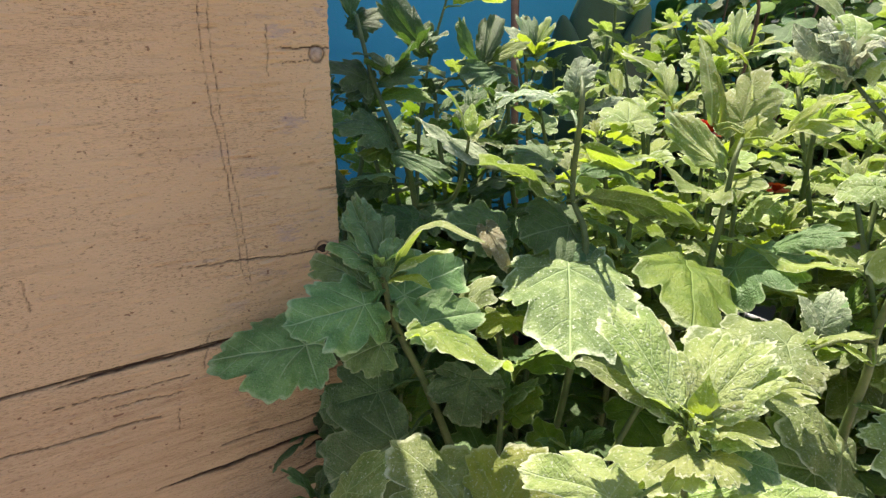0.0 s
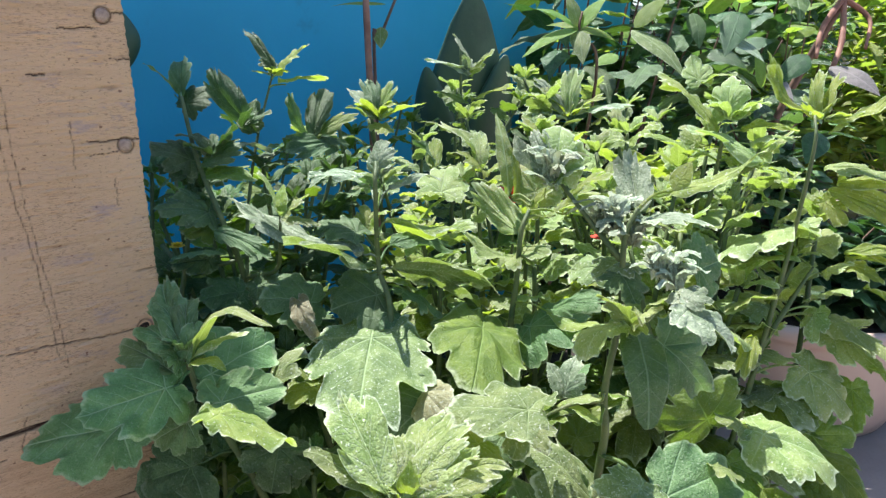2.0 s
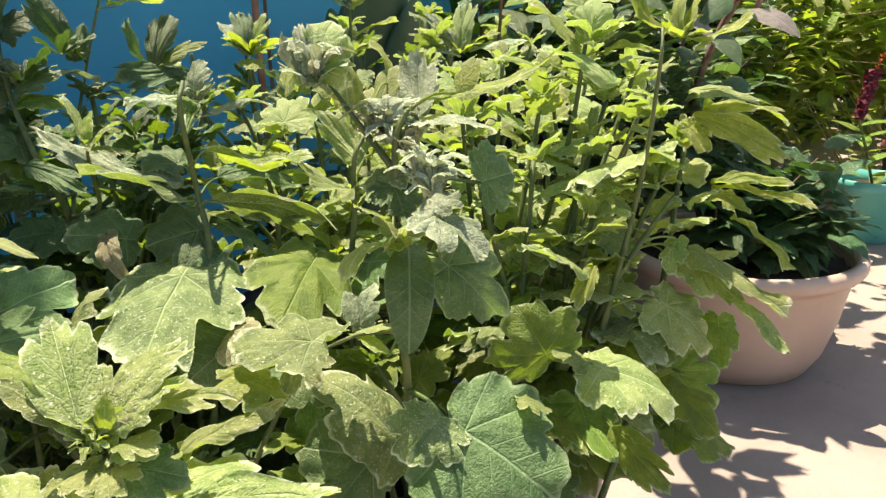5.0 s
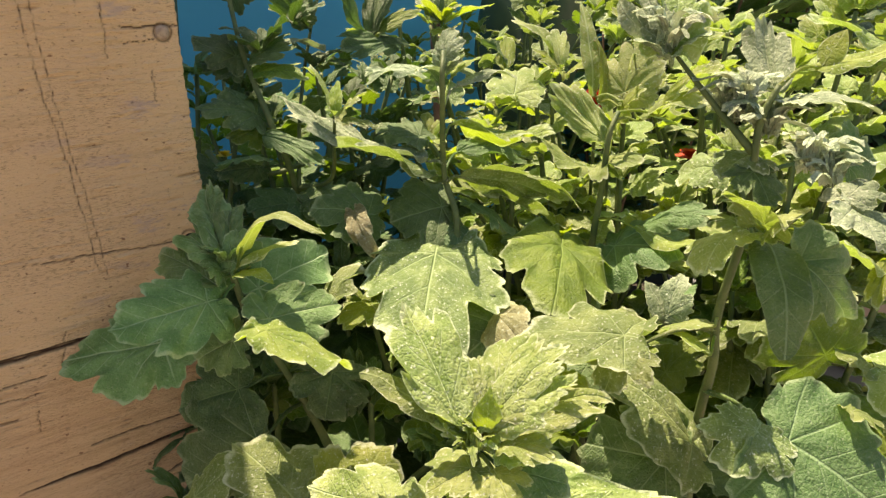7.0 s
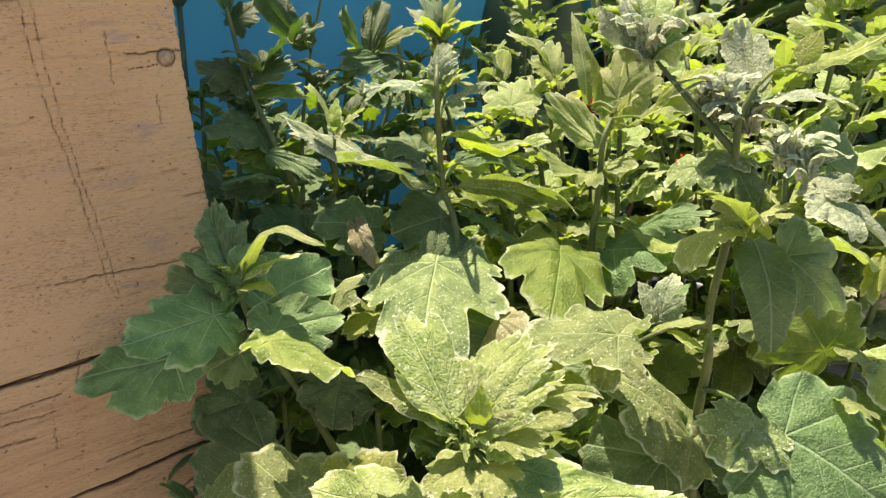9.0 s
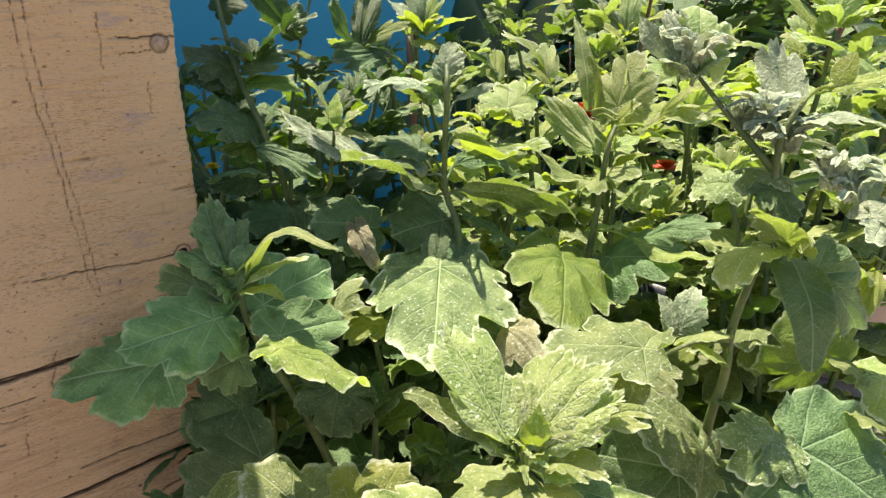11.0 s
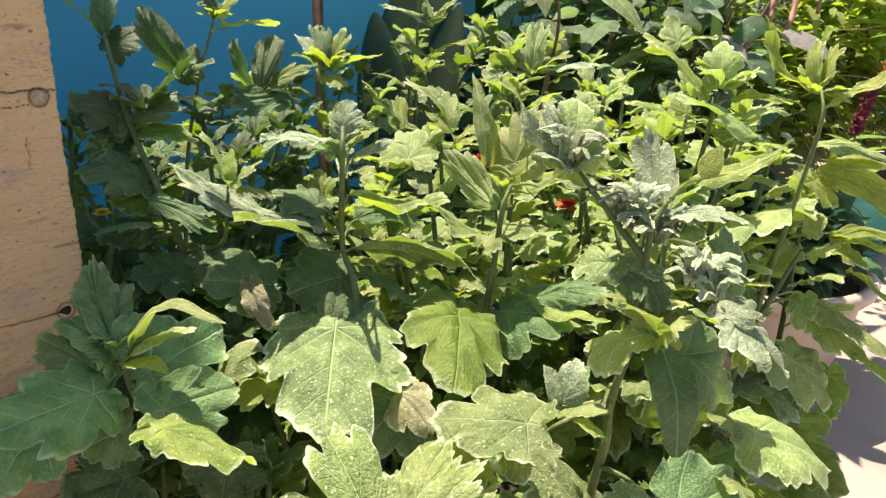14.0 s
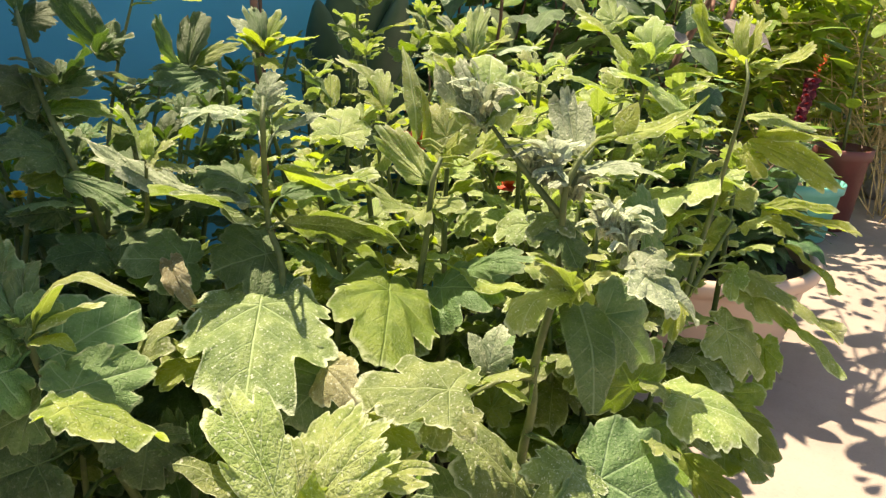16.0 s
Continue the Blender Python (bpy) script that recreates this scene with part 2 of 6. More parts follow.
def board_material():
    """Tan paint on old wood: grain, wear down to grey and violet undercoat, grime in the cracks, shade painted into the
    grain.
    """
    m = Nodes("tan_painted_wood")
    grain = m.noise(14.0, 6.0, 0.62, None, (1.0, 1.0, 14.0))
    fine = m.noise(90.0, 5.0, 0.65, None, (1.0, 1.0, 9.0))
    cloud = m.noise(5.0, 4.0, 0.5)
    col = m.mix(m.ramp(cloud, 0.3, 0.7), (0.665, 0.440, 0.262), (0.740, 0.512, 0.315))
    col = m.mix(m.math('MULTIPLY', m.ramp(grain, 0.50, 0.70), 0.35), col, (0.44, 0.275, 0.155))
    col = m.mix(m.math('MULTIPLY', m.ramp(fine, 0.56, 0.74), 0.35), col, (0.56, 0.42, 0.29))
    # Grain dashes, darkened and lightened to stand in for relief shading.
    dash = m.noise(230.0, 3.0, 0.6, None, (1.0, 1.0, 7.0))
    col = m.mix(m.math('MULTIPLY', m.math('MULTIPLY', m.ramp(dash, 0.54, 0.62), m.ramp(m.noise(17.0, 3.0, 0.6), 0.42, 0.60, 0.15, 1.0)), 0.62), col, (0.28, 0.155, 0.088))
    col = m.mix(m.math('MULTIPLY', m.ramp(dash, 0.40, 0.30), 0.35), col, (0.60, 0.47, 0.34))
    pit = m.noise(310.0, 3.0, 0.62, None, (1.0, 1.0, 2.4))
    col = m.mix(m.math('MULTIPLY', m.ramp(pit, 0.60, 0.68), 0.55), col, (0.27, 0.150, 0.088))
    col = m.mix(m.math('MULTIPLY', m.ramp(pit, 0.38, 0.30), 0.40), col, (0.74, 0.56, 0.38))
    x = m.add("ShaderNodeSeparateXYZ", Vector=m.add("ShaderNodeTexCoord").outputs["Object"]).outputs[0]
    worn = m.math('MULTIPLY', m.ramp(m.noise(24.0, 5.0, 0.7, None, (1.0, 1.0, 3.0)), 0.54, 0.66), m.ramp(x, 0.09, 0.22))
    col = m.mix(m.math('MULTIPLY', worn, 0.55), col, (0.37, 0.285, 0.33))
    zed = m.add("ShaderNodeSeparateXYZ", Vector=m.add("ShaderNodeTexCoord").outputs["Object"]).outputs[2]
    bare = m.math('MULTIPLY', m.ramp(m.math('MULTIPLY_ADD', cloud, 0.05, zed), 0.565, 0.530), m.ramp(grain, 0.30, 0.62, 0.35, 1.0))
    col = m.mix(m.math('MULTIPLY', bare, 0.36), col, (0.44, 0.235, 0.135))
    streak = m.noise(24.0, 5.0, 0.65, None, (1.0, 1.0, 26.0))
    col = m.mix(m.math('MULTIPLY', bare, m.ramp(streak, 0.58, 0.70, 0.0, 0.55)), col, (0.12, 0.050, 0.028))
    spot = m.ramp(m.noise(190.0, 1.0, 0.4, None, (1.0, 1.0, 1.8)), 0.745, 0.775)
    col = m.mix(m.math('MULTIPLY', spot, 0.75), col, (0.20, 0.085, 0.045))
    # The crack attribute also holds shade painted in the grain hollows.
    crack = m.add("ShaderNodeAttribute", {"attribute_name": "crack"}).outputs["Fac"]
    col = m.mix(crack, col, (0.050, 0.022, 0.012))
    m.put(m.bsdf.inputs["Base Color"], col)
    m.bsdf.inputs["Roughness"].default_value = 0.62
    m.bsdf.inputs["Specular IOR Level"].default_value = 0.3
    h = m.math('SUBTRACT', m.math('ADD', m.math('MULTIPLY', grain, 0.5), m.math('MULTIPLY', fine, 0.5)), m.math('MULTIPLY', dash, 0.5))
    h = m.math('SUBTRACT', h, m.math('MULTIPLY', pit, 0.9))
    m.link(m.bump(h, 0.9, 0.0022), m.bsdf.inputs["Normal"])
    return m.mat


BOARD = board_material()


# ---- builders ----
def link_mesh(name, me, material, parent=None, label=""):
    ob = new(name, me)
    if material is not None:
        me.materials.append(material)
    if parent is not None:
        ob.parent = parent
    if label:
        ob["label"] = label
    return ob


def part(name, bm, material, parent=None, label="", smooth=True):
    """Links a bmesh as one mesh object under a thing or a part."""
    me = bpy.data.meshes.new(name)
    for f in bm.faces:
        f.smooth = smooth
    bm.to_mesh(me)
    bm.free()
    return link_mesh(name, me, material, parent, label)


def empty(name, place, label, category, group="", kind=""):
    ob = new(name)
    ob.empty_display_size = 0.05
    ob.location = place
    return tagged(ob, label, category, group, kind)


def box(bm, x0, x1, y0, y1, z0, z1):
    return bmesh.ops.create_cube(bm, size=1, matrix=Matrix.Translation(((x0 + x1) / 2, (y0 + y1) / 2, (z0 + z1) / 2)) @ Matrix.Diagonal((x1 - x0, y1 - y0, z1 - z0, 1)))


def smooth_line(points, steps):
    """Catmull-Rom points through the given ones."""
    p = [Vector(q) for q in points]
    p = [p[0] * 2 - p[1]] + p + [p[-1] * 2 - p[-2]]
    out = []
    for i in range(1, len(p) - 2):
        for k in range(steps):
            t = k / steps
            out.append(0.5 * (2 * p[i] + (p[i + 1] - p[i - 1]) * t + (2 * p[i - 1] - 5 * p[i] + 4 * p[i + 1] - p[i + 2]) * t * t
                              + (3 * p[i] - p[i - 1] - 3 * p[i + 1] + p[i + 2]) * t ** 3))
    out.append(p[-2])
    return out


def tube(bm, line, r0, r1, sides=7, ridge=0.0, knots=0.0):
    """A tapered tube along a line, with slight swellings."""
    rings = []
    n = len(line)
    side = Vector((0.31, 0.87, 0.4)).normalized()
    for i, p in enumerate(line):
        way = (line[min(i + 1, n - 1)] - line[max(i - 1, 0)]).normalized()
        a = (side - way * side.dot(way)).normalized()
        b = way.cross(a)
        r = r0 + (r1 - r0) * i / (n - 1)
        r *= 1 + knots * (0.5 if i % 4 == 0 else -0.12)
        rings.append([bm.verts.new(p + (a * math.cos(2 * math.pi * k / sides) + b * math.sin(2 * math.pi * k / sides)) * r * (1 + ridge * (k % 2))) for k in range(sides)])
    for q, s in zip(rings, rings[1:]):
        for k in range(sides):
            bm.faces.new((q[k], q[(k + 1) % sides], s[(k + 1) % sides], s[k]))
    bm.faces.new(rings[0][::-1])
    bm.faces.new(rings[-1])


ROWS_N, COLS_N = 25, 9


def leaf_outline(form, r):
    """Half width of a simple leaf blade at r along its midrib, 0 at the stalk and 1 at the tip."""
    if form == "lance":
        return (math.sin(math.pi * min(1, r) ** 0.75) ** 0.8 + 0.04) * (1 + 0.05 * math.sin(r * 44))
    if form == "oblong":
        return math.sin(math.pi * min(1.0, r * 0.98 + 0.01) ** 0.92) ** 0.52
    if form == "spoon":
        return (math.sin(math.pi * r ** 1.30) ** 0.75 + 0.10 * (1 - r)) * (1 + 0.07 * abs(math.sin(r * 11)) * r - 0.20 * math.exp(-((r - 0.60) / 0.04) ** 2) - 0.16 * math.exp(-((r - 0.80) / 0.03) ** 2))
    if form == "ovate":
        return math.sin(math.pi * r ** 0.58) ** 1.25 + 0.03
    return math.sin(math.pi * r ** 0.70) ** 0.95 + 0.02


# rim of a lobed blade, as (degrees off the midrib, reach from the fork of the veins)
SPAN = ((0, 0.85), (12, 0.83), (24, 0.76), (36, 0.69), (54, 0.65), (68, 0.58), (84, 0.51), (101, 0.48), (118, 0.43), (136, 0.35), (158, 0.22), (172, 0.15), (180, 0.15))
FAN_SPAN = ((0, 1.0), (10, 0.97), (20, 0.88), (30, 0.74), (42, 0.56), (54, 0.40), (66, 0.24), (76, 0.12), (80, 0.06))
VEINS = {"mum": (0, 54, 101), "round": (0, 54, 101), "curl": (0, 54, 101), "fan": (0,)}


def lobed_reach(deg, side, span):
    """How far the rim of a lobed leaf lies from the fork of its veins, at an angle off the midrib."""
    for (a0, r0), (a1, r1) in zip(span, span[1:]):
        if deg <= a1:
            reach = r0 + (r1 - r0) * (deg - a0) / (a1 - a0)
            break
    for at, deep, wide in side["gaps"]:
        reach *= 1 - deep * math.exp(-((deg - at) / wide) ** 2)
    for at, high, wide in side["tips"]:
        reach *= 1 + high * math.exp(-((deg - at) / wide) ** 2)
    reach *= side["size"] * (1 + 0.07 * noise.noise(Vector((deg * 0.035, side["phase"] * 40, 0))) + 0.045 * noise.noise(Vector((deg * 0.13, side["phase"] * 40, 5))))
    wave = (deg * side["teeth"] / 180 + side["phase"]) % 1.0
    tooth = (1 - abs(2 * wave - 1)) ** 0.6 * (0.70 + 0.40 * math.sin(deg * 0.19 + side["phase"] * 5))
    return reach * (1 + side["crisp"] * (tooth - 0.5) * min(1.0, (span[-1][0] - deg) / (0.22 * span[-1][0])))


def lobed_sides(form, rng, share):
    """Sinuses, lobe tips and teeth of the two halves of a blade."""
    sides = []
    for k in (0, 1):
        if form == "fan":
            deep = rng.uniform(0.10, 0.22) * share ** 1.5
            sides.append({"gaps": ((12 + rng.uniform(-2, 2), deep, 2.6), (33 + rng.uniform(-3, 3), deep * rng.uniform(0.8, 1.3), 3.2)),
                          "tips": ((22, rng.uniform(-0.04, 0.10), 6), (44, rng.uniform(-0.12, 0.14), 7)),
                          "teeth": rng.choice((20, 24, 28)), "size": rng.uniform(0.92, 1.06), "phase": rng.uniform(0, 1), "crisp": rng.uniform(0.06, 0.11)})
            continue
        deep = {"mum": rng.uniform(0.16, 0.34), "round": 0.13, "curl": 0.20}[form]
        sides.append({"gaps": ((30 + rng.uniform(-3, 3), deep, 4.4), (77 + rng.uniform(-4, 4), deep * rng.uniform(0.7, 1.0), 4.6), (124 + rng.uniform(-5, 5), deep * 0.5, 6)),
                      "tips": ((54 + rng.uniform(-3, 3), rng.uniform(-0.04, 0.10), 14), (101 + rng.uniform(-4, 4), rng.uniform(-0.04, 0.10), 15)),
                      "teeth": rng.choice((14, 15, 16, 17)), "size": rng.uniform(0.92, 1.06), "phase": rng.uniform(0, 1), "crisp": rng.uniform(0.07, 0.12) if form == "mum" else 0.06})
    return sides


def blade(base, tip, up, width, bend, fold, form, seed, stalk=None, fine=True):
    """A leaf blade as vertices, faces and leaf coordinates; arched by bend, folded along its midrib by fold."""
    rng = random.Random(seed)
    base, tip, up = Vector(base), Vector(tip), Vector(up)
    length = (tip - base).length
    u = (tip - base) / length
    v = up.cross(u).normalized()
    n = u.cross(v)
    half = width / 2
    f1, f2, a1, a2 = rng.uniform(5, 9), rng.uniform(9, 15), rng.uniform(0, 6.3), rng.uniform(0, 6.3)
    lobed = form in VEINS
    ripple = 0.0 if form == "smooth" else (0.014 if form in ("lance", "ovate") else 0.024)
    quilt = {"mum": 0.018, "round": 0.018, "fan": 0.024, "curl": 0.03}.get(form, 0.0)
    roll = {"mum": 0.075, "round": 0.06, "fan": 0.085, "curl": 0.12}.get(form, 0.0)
    droop = rng.uniform(0.02, 0.16) if lobed else 0.0
    verts, faces, uvs = [], [], []

    def place(x, y, c, extra=0.0):
        a = min(1.0, max(0.0, y / length))
        z = bend * length * math.sin(math.pi * a) + fold * abs(x) * (0.6 + 0.4 * math.sin(math.pi * a)) - (0.9 * fold + 0.10) * x * x / max(half, 1e-4)
        z += ripple * length * c * c * (math.sin(f1 * a + a1 + 9 * x / width) + 0.6 * math.sin(f2 * a + a2 - 14 * x / width))
        if form != "smooth":
            q = Vector((x, y, 0)) / length
            q.z = seed * 0.37
            z += length * (0.045 * noise.noise(q * 3.6) + 0.016 * noise.noise(q * 9.0) * min(1.0, 2 * c))
        verts.append(base + u * y + v * x + n * (z + extra))

    if lobed:
        sides = lobed_sides(form, rng, min(1.0, width / length / 0.60))
        fan = form == "fan"
        span = FAN_SPAN if fan else SPAN
        last, fork, wide = span[-1][0], (0.0 if fan else 0.15), width / (0.94 if fan else 0.98)
        steps = (56 if fan else 76) if fine else (30 if fan else 38)
        rings = (0.0, 0.22, 0.42, 0.60, 0.75, 0.87, 0.95, 1.0) if fine else (0.0, 0.33, 0.62, 0.85, 1.0)
        veins = VEINS[form]
        for i in range(-steps, steps + 1):
            deg = last * abs(i) / steps
            reach = lobed_reach(deg, sides[i > 0], span)
            if deg < 8:
                reach += (0.5 * (lobed_reach(0, sides[0], span) + lobed_reach(0, sides[1], span)) - lobed_reach(0, sides[i > 0], span)) * (1 - deg / 8)
            near = min(abs(deg - q) for q in veins)
            sway = noise.noise(Vector((math.cos(math.radians(deg)) * 2.2, (1 if i > 0 else -1) * math.sin(math.radians(deg)) * 2.2, seed * 0.71)))
            for c in rings:
                r = reach * c
                x, y = math.sin(math.radians(deg)) * r * (1 if i > 0 else -1), fork + math.cos(math.radians(deg)) * r
                gap = math.sin(math.radians(min(near, 90))) * r
                z = quilt * (1 - math.exp(-(gap / 0.04) ** 2)) * (1 - 0.6 * c ** 3)
                z += 0.30 * quilt * math.sin(48 * r - 30 * gap + a1) * min(1.0, gap / 0.05) * (1 - c ** 4)
                brim = max(0.0, (c - 0.55) / 0.45)
                z += roll * brim ** 2 * (1.5 * sway + 0.15) - droop * r * r * math.sin(math.radians(min(deg, 90)))
                z += 0.020 * brim ** 2 * math.sin(math.radians(deg) * 11 + a2 + 2 * (i > 0))
                place(x * wide, y * length, c, z * length)
                uvs.append((0.5 + x, y, c, 0.5 if fan else 1.0))
        m = len(rings)
        for i in range(2 * steps):
            for j in range(m - 1):
                k = i * m + j
                faces.append((k, k + 1, k + m + 1, k + m) if j else (k, k + 1, k + m + 1))
    else:
        for i in range(ROWS_N):
            r = i / (ROWS_N - 1)
            for j in range(COLS_N):
                c = 2 * j / (COLS_N - 1) - 1
                x = c * leaf_outline(form, r) * half
                place(x, r * length, c)
                uvs.append((0.5 + x / length, r, abs(c), 0.0))
        for i in range(ROWS_N - 1):
            for j in range(COLS_N - 1):
                k = i * COLS_N + j
                faces.append((k, k + 1, k + COLS_N + 1, k + COLS_N))
    if stalk is not None:
        s = Vector(stalk)
        gap = base - s
        if 0.003 < gap.length < 0.048:
            lift = Vector((0, 0, gap.length * 0.10))
            line = smooth_line([s, s + gap * 0.5 + lift, base, base + u * length * 0.15], 3)
            sides = 5
            first = len(verts)
            for i, p in enumerate(line):
                way = (line[min(i + 1, len(line) - 1)] - line[max(i - 1, 0)]).normalized()
                a = (v - way * v.dot(way)).normalized()
                b = way.cross(a)
                r = (0.0007 + 0.008 * width) * (1.15 - 0.55 * i / len(line))
                for k in range(sides):
                    verts.append(p - n * 0.0006 + (a * math.cos(6.2832 * k / sides) + b * math.sin(6.2832 * k / sides)) * r)
                    uvs.append((0.80, 0.20, 0.3, 0.0))
            for i in range(len(line) - 1):
                for k in range(sides):
                    q = first + i * sides
                    faces.append((q + k, q + (k + 1) % sides, q + sides + (k + 1) % sides, q + sides + k))
    return verts, faces, uvs


def leaf_mesh(verts, faces, uvs):
    me = bpy.data.meshes.new("leaf")
    me.from_pydata([tuple(p) for p in verts], [], faces)
    corners = np.array([uvs[k] for f in faces for k in f], dtype=np.float32)
    me.uv_layers.new(name="leaf").data.foreach_set("uv", corners[:, :2].ravel())
    me.uv_layers.new(name="edge").data.foreach_set("uv", corners[:, 2:].ravel())
    me.polygons.foreach_set("use_smooth", [True] * len(faces))
    return me


leaf_count = 0


def leaf(plant, kind, base, tip, up, width, bend=0.08, fold=0.1, form="mum", stalk=None, fine=True):
    """One leaf of a plant, from the end of its stalk to its tip, its upper face towards up."""
    global leaf_count
    leaf_count += 1
    if form == "mum" and width < 0.64 * (Vector(tip) - Vector(base)).length:
        form = "fan"
    # sunlit leaves turn their faces to the light
    lean = {"pale": 1.0, "gold": 0.8, "grey": 0.8, "dusty": 0.5}.get(kind, 0.0)
    up = Vector(up).normalized() - SUN_WAY * lean
    me = leaf_mesh(*blade(base, tip, up, width, bend, fold, form, leaf_count * 7 + 1, stalk, fine))
    ob = link_mesh("leaf", me, LOOK[kind], plant)
    ob.matrix_parent_inverse = plant.matrix_basis.inverted()
    return ob


def tuft(plant, kind, centre, size, n, seed, form="mum"):
    """Young leaves crowded round the tip of a shoot."""
    rng = random.Random(seed)
    c = Vector(centre)
    for k in range(n):
        a = k * 2.4 + rng.uniform(-0.3, 0.3)
        rise = rng.uniform(0.15, 1.3)
        out = Vector((math.cos(a), math.sin(a), rise)).normalized()
        long = size * rng.uniform(0.7, 1.2)
        b = c + out * 0.003
        up = Vector((-math.cos(a) * rise, -math.sin(a) * rise, 1)).normalized()
        curled = form == "curl"
        leaf(plant, kind, b, b + out * long, up, long * rng.uniform(0.45, 0.7) * (0.6 if curled else 1.0), rng.uniform(0.25, 0.5) if curled else rng.uniform(0.02, 0.2), rng.uniform(0.15, 0.45) + 0.3 * curled, form, None, False)


# ---- ground and walls ----
bm = bmesh.new()
bmesh.ops.create_grid(bm, x_segments=90, y_segments=90, size=9)
for q in bm.verts:
    q.co.x += 3
    q.co.z = 0.003 * noise.noise(q.co * 2.3)
ground = part("ground", bm, CONCRETE)
tagged(ground, "pale sunlit concrete floor with fine stains", "floor", kind="structure")

bm = bmesh.new()
# Steps above 1.02 m are unseen, added to shade the left-hand plants.
outline = ((-1.6, 0), (1.85, 0), (1.85, 1.02), (0.98, 1.02), (0.98, 1.80), (0.50, 1.80), (0.50, 2.60), (-1.6, 2.60))
face = bm.faces.new([bm.verts.new((x, 1.15, z)) for x, z in outline])
deep_ = bmesh.ops.extrude_face_region(bm, geom=[face])["geom"]
bmesh.ops.translate(bm, verts=[q for q in deep_ if isinstance(q, bmesh.types.BMVert)], vec=(0, 0.12, 0))
bmesh.ops.recalc_face_normals(bm, faces=bm.faces[:])
bmesh.ops.bevel(bm, geom=bm.edges[:], offset=0.006, segments=2, affect='EDGES')
wall_back = part("wall_back", bm, BLUE, None, "", False)
tagged(wall_back, "blue painted wall behind the plants, unseen upper steps added to shade them", "wall", kind="structure")

bm = bmesh.new()
box(bm, -1.6, 8.0, 3.4, 3.55, 0, 1.1)
box(bm, 7.85, 8.0, -5, 3.4, 0, 1.1)
wall_far = part("wall_parapet", bm, WALL, None, "", False)
tagged(wall_far, "cream plastered parapet closing the terrace", "wall", kind="structure")


# ---- wooden board ----
def groove(x, z, x0, z0, x1, z1, wide, taper=True):
    """How far inside a straight crack from (x0, z0) to (x1, z1) the point (x, z) lies, 0 to 1."""
    dx, dz = x1 - x0, z1 - z0
    t = np.clip(((x - x0) * dx + (z - z0) * dz) / (dx * dx + dz * dz), 0, 1)
    wob = 0.0005 * np.sin(t * 11 + z0 * 900) + 0.0002 * np.sin(t * 29 + x0 * 500) + 0.00015 * np.sin(t * 77 + x0 * 700)
    horizontal = abs(dx) > abs(dz)
    d = np.hypot(x - x0 - t * dx - (0 if horizontal else wob), z - z0 - t * dz - (wob if horizontal else 0))
    w = wide * (np.minimum(1, 0.25 + 3 * t * (1 - t) + 0.6 * t) if taper else 1)
    return np.clip(1 - d / np.maximum(w, 1e-5), 0, 1)


